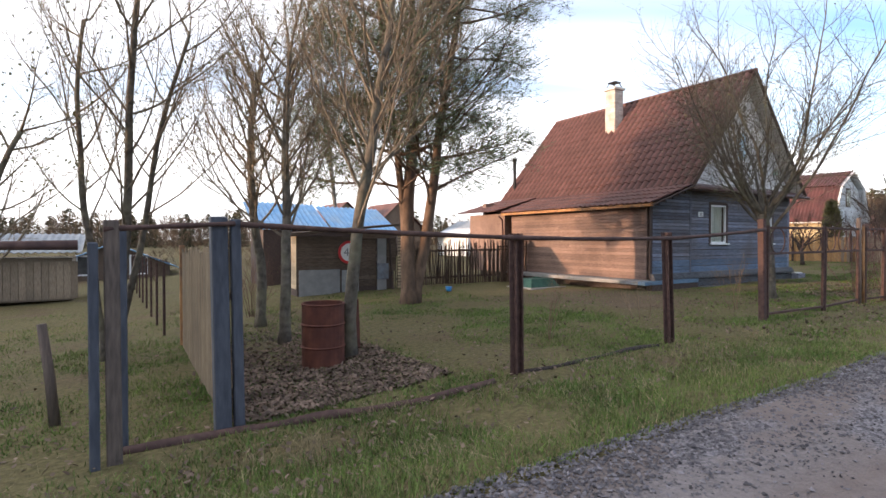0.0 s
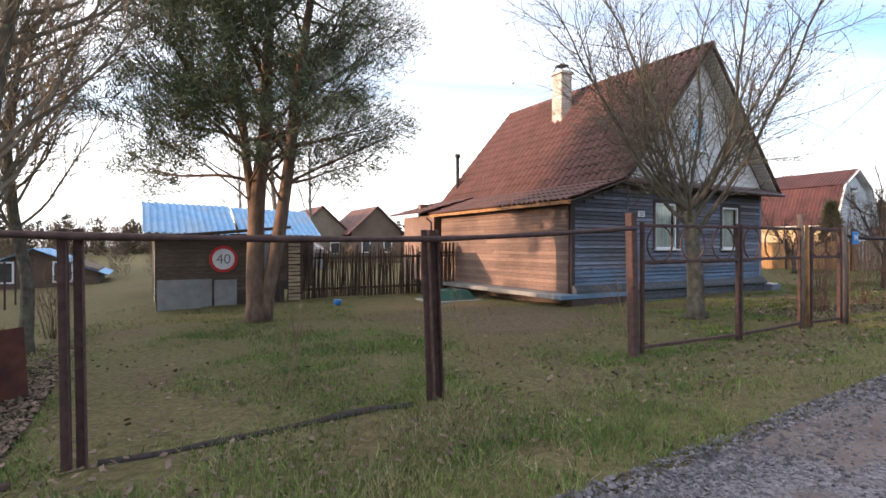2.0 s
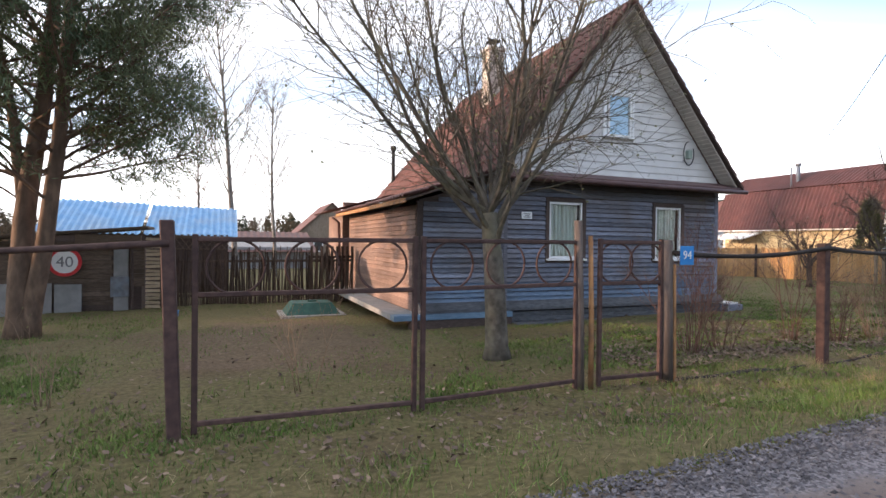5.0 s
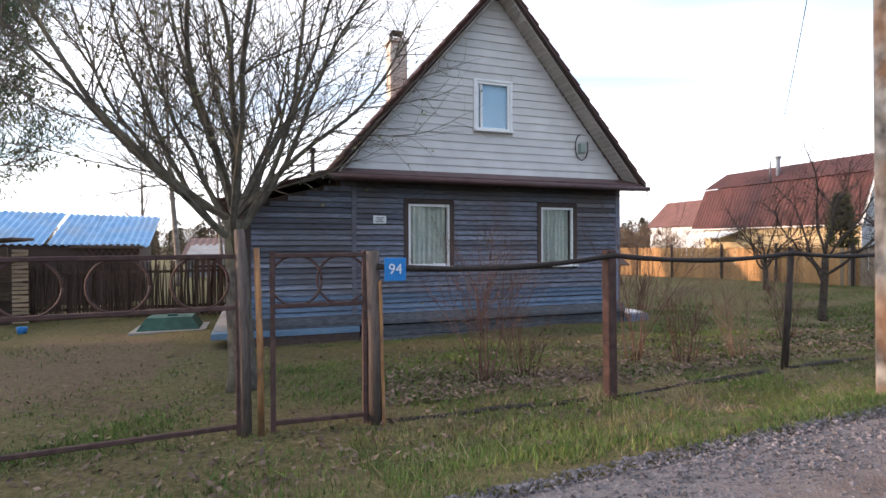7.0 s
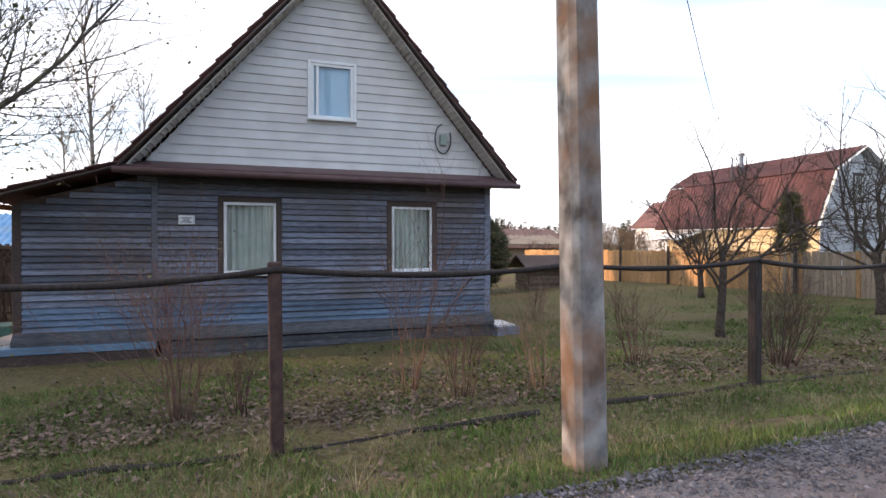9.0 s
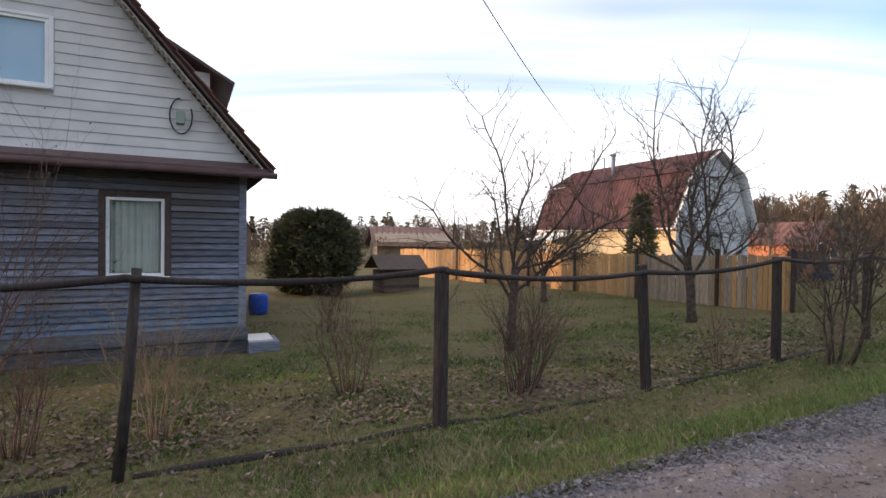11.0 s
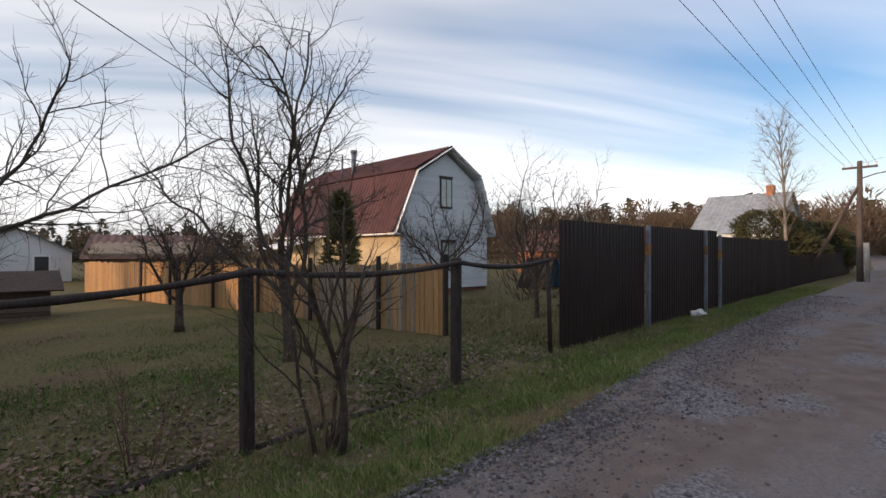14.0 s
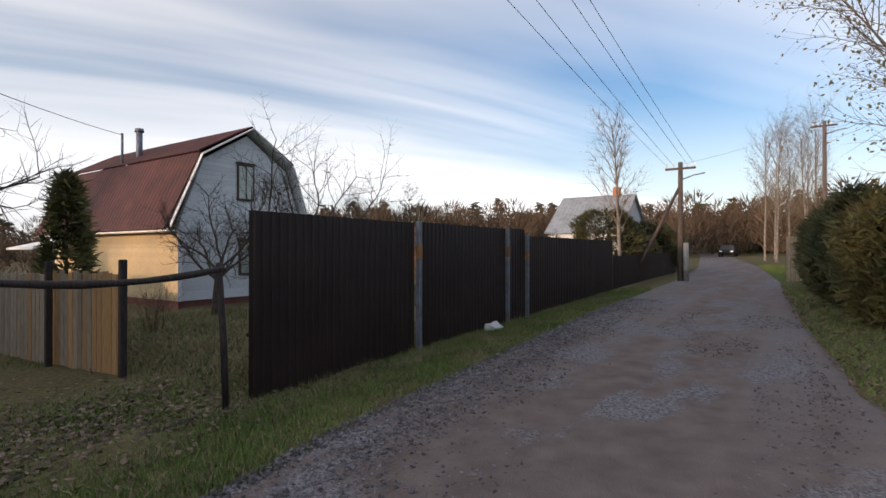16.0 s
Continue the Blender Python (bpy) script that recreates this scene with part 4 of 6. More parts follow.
        if z < 2.15:
            put_board(me_c, "plank", s1, (X0, Y1 - 0.16, z), (0, -1), Y1 - Y0 - 0.16)
    # porch roof at the back of the side wall
    beam("porch_roof", (34.0, 21.5, 1.75), (35.6, 21.5, 2.15), 2.2, 0.06, M["white_paint"], h)
    return h


make_gambrel_house()


# ---- shed, picket fence and yard things ----
def make_shed():
    s = thing("shed", 5.6, 16.3, -0.55, "old grey-brown board shed with a sky-blue corrugated roof", "shed")
    X0, X1, Y0, Y1 = 3.05, 8.2, 15.05, 16.0
    body = boxpart("wall", (X0 + 0.03, Y0 + 0.03, -0.58), (6.2, Y1, 1.2), M["dark_trim"], s, 0)
    boxpart("wall", (3.1, 19.25, -0.58), (X1, 21.3, 1.5), M["dark_trim"], s, 0)
    me_b = unit_board("board", 0.03, 0.105, M["shed_wood"], 0.004)
    me_l = unit_board("board", 0.03, 0.115, M["logs"], 0.004)
    for r in range(14):
        z = -0.3 + r * 0.11
        put_board(me_b, "board", body, (X0, Y0 + 0.03, z), (1, 0), 2.55 + 0.05 * math.sin(r * 3))
        put_board(me_l, "board", body, (X0 + 0.03, Y1, z), (0, -1), Y1 - Y0 - 0.02)
        if r > 3:
            put_board(me_b, "board", body, (5.95, Y0 + 0.03, z), (1, 0), 0.32)
    boxpart("panel", (3.1, 14.97, -0.6), (4.35, 14.995, 0.25), M["grey_board"], s, 0.004, "grey cement board leaning at the wall")
    boxpart("panel", (4.4, 14.96, -0.6), (4.95, 14.99, 0.22), M["grey_board"], s, 0.004)
    boxpart("door", (5.6, 15.02, -0.45), (5.92, 15.06, 1.35), M["grey_board"], s, 0.01, "grey plank door")
    boxpart("window_frame", (5.55, 14.93, -0.1), (5.95, 14.96, 0.4), M["steel"], s)
    me_q = unit_board("slat", 0.03, 0.07, M["logs"], 0.004)
    for r in range(18):
        put_board(me_q, "slat", body, (6.3, 15.0, -0.4 + r * 0.1), (1, 0), 0.32, 0.05 * math.sin(r * 2.3))
    beam("lean_to_roof", (2.85, 15.55, 1.3), (6.35, 15.55, 1.62), 1.3, 0.07, M["shed_wood"], s)
    boxpart("back_panel", (4.8, 15.0, 1.18), (6.2, 15.06, 1.42), M["shed_wood"], s)
    beam("shed_beam", (6.3, 19.2, 1.42), (8.3, 19.2, 1.4), 0.08, 0.1, M["shed_wood"], s)
    wavy_roof("roof", (2.8, 21.5, 2.66), (5.6, 21.5, 2.6), (2.8, 19.2, 1.52), 0.2, 0.03, 1.4, M["roof_blue"], s)
    wavy_roof("roof", (5.7, 21.5, 2.56), (8.5, 21.5, 2.5), (5.7, 19.2, 1.46), 0.2, 0.03, 1.4, M["roof_blue"], s)
    # diamond lattice in the gable opening
    lat = boxpart("lattice", (6.6, 19.21, 1.0), (8.2, 19.22, 1.04), M["shed_wood"], s)
    for i in range(9):
        x = 6.6 + i * 0.18
        beam("lattice_slat", (x, 19.19, 1.0), (x + 0.28, 19.19, 1.38), 0.012, 0.02, M["shed_wood"], lat)
        beam("lattice_slat", (x + 0.28, 19.17, 1.0), (x, 19.17, 1.38), 0.012, 0.02, M["shed_wood"], lat)
    beam("ladder_rail", (6.05, 14.8, -0.55), (6.0, 15.0, 1.2), 0.05, 0.05, M["dark_trim"], s)
    return s


make_shed()


def text_curve(name, body, size, mat, parent, m, depth=0.002):
    cu = bpy.data.curves.new(name, "FONT")
    cu.body, cu.size, cu.align_x, cu.align_y, cu.extrude = body, size, "CENTER", "CENTER", depth
    tmp = bpy.data.objects.new(name, cu)
    scene.collection.objects.link(tmp)
    bpy.context.view_layer.update()
    me = bpy.data.meshes.new_from_object(tmp.evaluated_get(bpy.context.evaluated_depsgraph_get()))
    bpy.data.objects.remove(tmp)
    me.materials.clear()
    me.materials.append(mat)
    ob = new(name, me)
    ob.matrix_basis = parent.matrix_world.inverted() @ m
    ob.parent = parent
    return ob


FACE = Matrix.Rotation(radians(90), 4, "X")


def make_speed_sign():
    t = thing("road_sign", 4.62, 14.9, 0.76, "round white speed limit sign with red rim on a shed", "sign")

    def disc(name, r0, r1, y, th, mat):
        V, F = [], []
        n = 40
        for k in range(n):
            a = 2 * math.pi * k / n
            for r, yy in ((r0, y), (r1, y), (r1, y + th), (r0, y + th)):
                V.append((4.62 + r * math.cos(a), yy, 0.76 + r * math.sin(a)))
        for k in range(n):
            a, b = k * 4, (k + 1) % n * 4
            F += [(a, a + 1, b + 1, b), (a + 1, a + 2, b + 2, b + 1), (a + 2, a + 3, b + 3, b + 2), (a + 3, a, b, b + 3)]
        return obj(name, V, F, mat, t)
    disc("plate", 0.002, 0.33, 14.92, 0.02, M["sign_white"])
    disc("rim", 0.27, 0.345, 14.91, 0.028, M["sign_red"])
    text_curve("numerals", "40", 0.36, M["sign_grey"], t, Matrix.Translation((4.62, 14.915, 0.75)) @ FACE)


make_speed_sign()


def make_brush_fence():
    f = thing("picket_fence", 9.0, 15.4, -0.5, "dense dark brushwood picket fence between shed and house", "fence")
    for z in (-0.15, 0.75):
        beam("rail", (6.35, 15.3, z), (11.5, 14.85, z + 0.05), 0.05, 0.07, M["brush"], f)
    rng = random.Random(8)
    meshes = []
    for k in range(6):
        r = rng.uniform(0.014, 0.03)
        pts = [(0, 0, 0), (rng.uniform(-0.02, 0.02), rng.uniform(-0.02, 0.02), 0.5), (rng.uniform(-0.03, 0.03), rng.uniform(-0.03, 0.03), 1.0)]
        v, fc = tube_path(pts, [r, r * 0.9, r * 0.6], 5)
        me = bpy.data.meshes.new("picket")
        me.from_pydata([tuple(p) for p in v], [], fc)
        me.materials.append(M["brush"])
        meshes.append(me)
    n = 150
    for i in range(n):
        s = (i + rng.uniform(-0.3, 0.3)) / n
        x, y = 6.35 + 5.15 * s, 15.27 - 0.45 * s + rng.uniform(-0.05, 0.05)
        z = ground_z(x, y) - 0.03
        p = new("picket", rng.choice(meshes))
        p.matrix_basis = f.matrix_world.inverted() @ (Matrix.Translation((x, y, z)) @ Matrix.Rotation(rng.uniform(-0.06, 0.06), 4, "Y") @ Matrix.Diagonal((1, 1, rng.uniform(1.3, 1.6), 1)))
        p.parent = f
    g = thing("slat_fence", 11.2, 14.75, -0.45, "short dark slat fence panel at the house wall", "fence")
    for i in range(9):
        x = 10.3 + i * 0.14
        boxpart("slat", (x, 14.72, -0.45), (x + 0.07, 14.745, 1.2), M["brush"], g)
    beam("rail", (10.25, 14.77, 0.9), (11.5, 14.77, 0.9), 0.03, 0.06, M["brush"], g)


make_brush_fence()


def make_drum():
    x, y = 0.98, 6.75
    z = ground_z(x, y) - 0.02
    t = thing("oil_drum", x, y, z, "rusty red-brown steel drum standing by a tree", "drum")
    prof = [(0.285, 0.0), (0.3, 0.015), (0.285, 0.03), (0.285, 0.28), (0.30, 0.295), (0.285, 0.31), (0.285, 0.58), (0.30, 0.595), (0.285, 0.61), (0.285, 0.85), (0.3, 0.865), (0.285, 0.88), (0.265, 0.875), (0.265, 0.1), (0.0, 0.1)]
    bm = bmesh.new()
    n = 28
    rings = [[bm.verts.new((x + r * math.cos(2 * math.pi * k / n), y + r * math.sin(2 * math.pi * k / n), z + h)) for k in range(n)] for r, h in prof[:-1]]
    for a, b in zip(rings, rings[1:]):
        for k in range(n):
            bm.faces.new((a[k], a[(k + 1) % n], b[(k + 1) % n], b[k]))
    bm.faces.new(rings[-1])
    part("body", bm, M["drum"], t, smooth=False)
    p = thing("rusty_sheet", 1.5, 7.1, z, "rusty bent steel sheet leaning at a drum", "sheet metal")
    beam("sheet", (1.36, 7.05, z + 0.40), (1.7, 7.2, z + 0.42), 0.012, 0.84, M["drum"], p)


make_drum()


def make_well():
    x, y = 10.0, 12.5
    z = ground_z(x, y) - 0.02
    t = thing("well_cover", x, y, z, "low dark green well hatch with sloping sides on a concrete slab", "well cover")
    boxpart("slab", (9.3, 12.0, z - 0.03), (10.75, 13.2, z + 0.05), M["concrete"], t)
    bm = bmesh.new()
    lo = [(9.42, 12.12), (10.62, 12.12), (10.62, 13.08), (9.42, 13.08)]
    hi = [(9.58, 12.3), (10.46, 12.3), (10.46, 12.95), (9.58, 12.95)]
    a = [bm.verts.new((*p, z + 0.052)) for p in lo]
    b = [bm.verts.new((*p, z + 0.3)) for p in hi]
    bm.faces.new(a[::-1]); bm.faces.new(b)
    for i in range(4):
        bm.faces.new((a[i], a[(i + 1) % 4], b[(i + 1) % 4], b[i]))
    part("hatch", bm, M["well_green"], t)
    boxpart("handle", (9.95, 12.55, z + 0.3), (10.15, 12.65, z + 0.34), M["well_green"], t)


make_well()
b = thing("bucket", 7.1, 13.2, ground_z(7.1, 13.2), "small pale blue plastic bucket on the grass", "bucket")
tubes("shell", [([(7.1, 13.2, ground_z(7.1, 13.2) - 0.01), (7.1, 13.2, ground_z(7.1, 13.2) + 0.14)], [0.08, 0.1], 12)], M["sign_blue"], b)


# ---- fence along the road ----
def post(name, x, y, height, mat, w=0.1, lean=(0, 0), label="", group="fence posts", square=True, d=None):
    z = ground_z(x, y) - 0.03
    t = thing(name, x, y, z, label, "fence post", group)
    d = d or w
    top = Vector((x + lean[0], y + lean[1], z + height))
    if square:
        beam("shaft", (x, y, z), top, w, d, mat, t, up=(0, 1, 0), bevel=0.01)
    else:
        tubes("shaft", [([(x, y, z), ((x + top.x) / 2 + 0.01, (y + top.y) / 2, z + height / 2), top], [w / 2, w * 0.47, w * 0.42], 9)], mat, t)
    return t


def angle_post(x, y, height, lean=(0, 0)):
    """Two rusty steel angles standing side by side with a gap."""
    z = ground_z(x, y) - 0.03
    t = thing("fence_post", x, y, z, "rusty double steel angle fence post", "fence post", "fence posts")
    for dx in (-0.045, 0.04):
        beam("flange", (x + dx, y, z), (x + dx + lean[0], y + lean[1], z + height), 0.012, 0.06, M["rust"], t, up=(0, 1, 0), bevel=0.002)
        beam("web", (x + dx - 0.028, y + 0.03, z), (x + dx - 0.028 + lean[0], y + 0.03 + lean[1], z + height), 0.06, 0.012, M["rust"], t, up=(0, 1, 0), bevel=0.002)
    return t


angle_post(2.4, 4.33, 1.6, (-0.02, 0))
angle_post(5.06, 4.29, 1.56, (-0.05, 0.02))
post("fence_post", 7.84, 4.5, 1.74, M["rust"], 0.1, (-0.06, 0), "thick rusty steel gate post", square=True)
post("fence_post", -0.6, 4.92, 1.98, M["blue_post"], 0.14, (-0.03, 0), "blue-grey painted wooden corner post")
post("fence_post", -0.46, 4.90, 1.95, M["blue_post"], 0.09, (-0.03, 0), "blue-grey painted wooden corner post")
post("fence_post", -1.44, 4.66, 1.95, M["post_wood"], 0.11, (-0.01, 0), "dark wooden gate post")
post("fence_post", -1.37, 5.02, 1.90, M["blue_post"], 0.06, (0.0, 0), "thin blue-grey gate post")
post("fence_post", -1.57, 4.60, 1.78, M["blue_post"], 0.07, (0.0, 0), "thin dark gate post")
post("fence_post", -1.94, 6.2, 1.05, M["post_wood"], 0.10, (-0.1, 0), "leaning dark wooden stake", square=False)
post("fence_post", 11.68, 4.55, 1.82, M["post_wood"], 0.1, (-0.05, 0), "grey wooden gate post", square=False)
post("fence_post", 11.80, 4.52, 1.66, M["orange_pole"], 0.06, (-0.03, 0), "thin pole with peeling ochre paint", square=False)
post("fence_post", 12.80, 4.48, 1.62, M["post_wood"], 0.16, (-0.03, 0), "split grey-brown wooden post", square=False)
post("fence_post", 12.86, 4.41, 1.35, M["orange_pole"], 0.03, (-0.03, 0), "thin ochre batten on a post", square=True)
post("fence_post", 15.3, 4.37, 1.6, M["rust"], 0.11, (-0.02, 0), "rusty flat steel fence post")
post("fence_post", 18.1, 4.58, 1.6, M["dark_post"], 0.085, (0.12, 0), "leaning dark wooden fence post", square=False)
post("fence_post", 20.72, 4.63, 1.56, M["dark_post"], 0.11, (0, 0), "dark tarred fence post")
post("fence_post", 23.73, 4.95, 1.62, M["dark_post"], 0.1, (-0.12, 0), "leaning dark tarred fence post")
post("fence_post", 26.22, 4.9, 1.55, M["dark_post"], 0.1, (-0.02, 0), "dark tarred fence post")
post("fence_post", 28.7, 4.97, 1.5, M["dark_post"], 0.1, (0.0, 0), "dark tarred fence post")
post("fence_post", 30.72, 5.1, 1.45, M["dark_post"], 0.07, (-0.08, 0), "dark thin leaning fence post", square=False)


def sagging(name, pts, r, mat, label, sag=0.04, n=8, group="fence rails"):
    path = []
    for a, b in zip(pts, pts[1:]):
        for i in range(n):
            s = i / n
            p = Vector(a).lerp(Vector(b), s)
            p.z -= sag * 4 * s * (1 - s)
            path.append(p)
    path.append(Vector(pts[-1]))
    t = thing(name, *pts[0], label, "rail", group)
    tubes("pole", [(path, [r * (1 + 0.12 * math.sin(i * 1.7)) for i in range(len(path))], 7)], mat, t)
    return t


def top(x, y, h):
    return (x, y - 0.05, ground_z(x, y) - 0.05 + h)


sagging("fence_rail", [top(-5.5, 4.6, 1.85), top(-1.66, 4.6, 1.78)], 0.035, M["rust"], "dark rusty top rail of a wire fence", 0.0)
sagging("fence_rail", [top(-1.5, 4.66, 1.9), top(-0.5, 4.9, 1.93)], 0.022, M["rust"], "dark rusty rail above a wicket", 0.0)
sagging("fence_rail", [top(-0.45, 4.9, 1.92), top(2.4, 4.33, 1.57), top(5.05, 4.3, 1.5), top(7.8, 4.5, 1.58)], 0.026, M["rust"], "thin rusty steel top rail", 0.01)
sagging("fence_rail", [top(12.8, 4.45, 1.5), top(15.3, 4.37, 1.56), top(18.15, 4.58, 1.55), top(20.72, 4.63, 1.56)], 0.028, M["dark_post"], "sagging dark pole rail on wooden posts", 0.07)
sagging("fence_rail", [top(20.72, 4.63, 1.54), top(23.65, 4.95, 1.55), top(26.22, 4.9, 1.54), top(28.7, 4.97, 1.47), top(30.66, 5.1, 1.42)], 0.03, M["dark_post"], "sagging dark pole rail on wooden posts", 0.08)


def low_board(pts, label, r=0.032):
    t = thing("edge_log", *pts[0], ground_z(*pts[0]), label, "log", "logs under the fence")
    path, radii = [], []
    for (xa, ya), (xb, yb) in zip(pts, pts[1:]):
        for i in range(6):
            x, y = xa + (xb - xa) * i / 6, ya + (yb - ya) * i / 6
            k = noise.noise(Vector((x * 2, y, 4)))
            path.append(Vector((x, y + 0.02 * k, ground_z(x, y) + 0.005 + 0.02 * k)))
            radii.append(r * (1 + 0.35 * k))
    tubes("log", [(path, radii, 7)], M["dark_post"] if r < 0.05 else M["rust"], t)


low_board([(-1.4, 4.88), (-0.5, 4.78), (0.3, 4.55), (1.23, 4.33), (2.2, 4.32)], "rotten brown log lying under the fence", 0.051)
low_board([(2.5, 4.33), (3.8, 4.33), (5.0, 4.3)], "half-buried dark board under the fence")
low_board([(12.9, 4.47), (14.1, 4.42), (15.2, 4.38)], "half-buried dark board under the fence")
low_board([(15.4, 4.38), (16.8, 4.5), (18.0, 4.58)], "half-buried dark board under the fence")
low_board([(18.2, 4.6), (19.5, 4.62), (20.6, 4.65), (22.0, 4.75), (23.6, 4.9)], "half-buried dark board under the fence")
low_board([(23.8, 4.95), (25.0, 4.93), (26.1, 4.9)], "half-buried dark board under the fence")
low_board([(26.3, 4.9), (27.5, 4.94), (29.0, 5.0), (30.7, 5.1)], "half-buried dark board under the fence")


def gate_leaf(x0, x1, y0, y1, rings, name, label):
    za, zb = ground_z(x0, y0), ground_z(x1, y1)
    t = thing(name, x0, y0, za, label, "gate", "gates")

    def P(s, h):
        return Vector((x0 + (x1 - x0) * s, y0 + (y1 - y0) * s, za + (zb - za) * s + h))
    for s in (0, 1):
        beam("upright", P(s, 0.02), P(s, 1.6), 0.045, 0.045, M["rust"], t, up=(0, 1, 0))
    for h in (0.10, 1.12, 1.56):
        beam("bar", P(0.01, h), P(0.99, h), 0.04, 0.04, M["rust"], t)
    r = 0.22
    L = (P(1, 0) - P(0, 0)).length
    for i in range(rings):
        s = (i + 0.5) / rings
        c = P(s, 1.34)
        d = (P(1, 0) - P(0, 0)).normalized()
        pts = [c + d * (r * math.cos(a)) + Vector((0, 0, r * math.sin(a))) for a in np.linspace(0, 2 * math.pi, 25)]
        tubes("ring", [(pts, [0.011] * 25, 5)], M["rust"], t)
    return t


gate_leaf(7.98, 9.78, 4.5, 4.42, 3, "driveway_gate", "rusty steel gate leaf with a row of welded rings")
gate_leaf(9.86, 11.62, 4.42, 4.55, 3, "driveway_gate", "rusty steel gate leaf with a row of welded rings")
gate_leaf(11.9, 12.7, 4.52, 4.48, 2, "wicket_gate", "narrow rusty steel wicket with welded rings")

sg = thing("house_number_sign", 12.98, 4.36, 1.26, "square bright blue house number sign on a fence", "sign")
boxpart("plate", (12.86, 4.36, 1.12), (13.06, 4.372, 1.33), M["sign_blue"], sg, 0.004)
text_curve("numerals", "94", 0.13, M["sign_white"], sg, Matrix.Translation((12.96, 4.357, 1.225)) @ FACE)


# ---- side fence at the first yard ----
def make_first_yard_fence():
    f = thing("picket_fence", -0.53, 6.8, -0.65, "greyed wooden picket fence running into the yard", "fence")
    rng = random.Random(3)
    for z in (-0.3, 0.6):
        beam("rail", (-0.49, 5.0, z), (-0.38, 10.0, z), 0.04, 0.07, M["picket"], f)
    me = bpy.data.meshes.new("picket")
    bb = box(bmesh.new(), (-0.012, -0.036, 0), (0.012, 0.036, 1.0), 0.006)
    bb.to_mesh(me); bb.free(); me.materials.append(M["picket"])
    for i in range(47):
        y = 5.02 + i * 0.106
        xf = -0.53 + 0.022 * (y - 5.0)
        p = new("picket", me)
        p.matrix_basis = f.matrix_world.inverted() @ (Matrix.Translation((xf, y, ground_z(xf, y) - 0.02)) @ Matrix.Rotation(rng.uniform(-0.025, 0.025), 4, "X") @ Matrix.Diagonal((1, 1, 1.68 + rng.uniform(-0.06, 0.06), 1)))
        p.parent = f
    post("fence_post", -0.42, 10.1, 1.8, M["orange_pole"], 0.08, (0, 0), "brown corner post of the picket fence", "yard fence posts")
    for i in range(9):
        y = 11.6 + i * 1.7
        post("fence_post", -0.6 - i * 0.025, y, 1.45, M["rust"], 0.05, (0, 0), "thin rusty wire-fence post", "yard fence posts")


make_first_yard_fence()


# ---- ochre plank fence by the white house ----
def make_ochre_fence():
    pts = [(30.87, 7.5), (30.7, 10.5), (30.6, 14.5), (29.3, 20.3), (28.2, 25.0)]
    rng = random.Random(4)
    me = bpy.data.meshes.new("plank")
    bb = box(bmesh.new(), (-0.012, -0.058, 0), (0.012, 0.058, 1.0), 0.005)
    bb.to_mesh(me); bb.free(); me.materials.append(M["ochre_fence"])
    me2 = me.copy(); me2.materials.clear(); me2.materials.append(M["grey_fence"])
    for (xa, ya), (xb, yb) in zip(pts, pts[1:]):
        L = math.hypot(xb - xa, yb - ya)
        f = thing("plank_fence", xa, ya, ground_z(xa, ya), "ochre-brown upright plank fence, partly greyed", "fence", "plank fence panels")
        ang = math.atan2(yb - ya, xb - xa) - math.pi / 2
        n = int(L / 0.125)
        for i in range(n):
            s = (i + 0.5) / n
            x, y = xa + (xb - xa) * s, ya + (yb - ya) * s
            grey = 8.3 < y < 12.2
            p = new("plank", me2 if grey and rng.random() < 0.85 else me)
            p.matrix_basis = f.matrix_world.inverted() @ (Matrix.Translation((x, y, ground_z(x, y) - 0.03)) @ Matrix.Rotation(ang, 4, "Z") @ Matrix.Rotation(rng.uniform(-0.015, 0.015), 4, "X") @ Matrix.Diagonal((1, 1, 1.34 + rng.uniform(-0.03, 0.03), 1)))
            p.parent = f
        for h in (0.35, 1.1):
            beam("rail", (xa + 0.04, ya, ground_z(xa, ya) + h), (xb + 0.04, yb, ground_z(xb, yb) + h), 0.04, 0.08, M["grey_fence"], f)
    for x, y in ((30.83, 7.42), (30.66, 9.2), (30.58, 11.8), (30.5, 14.5), (30.05, 16.6), (29.5, 18.8), (29.1, 20.6)):
        post("fence_post", x, y, 1.5, M["dark_post"], 0.08, (0, 0), "dark post of the plank fence", "plank fence posts")


make_ochre_fence()


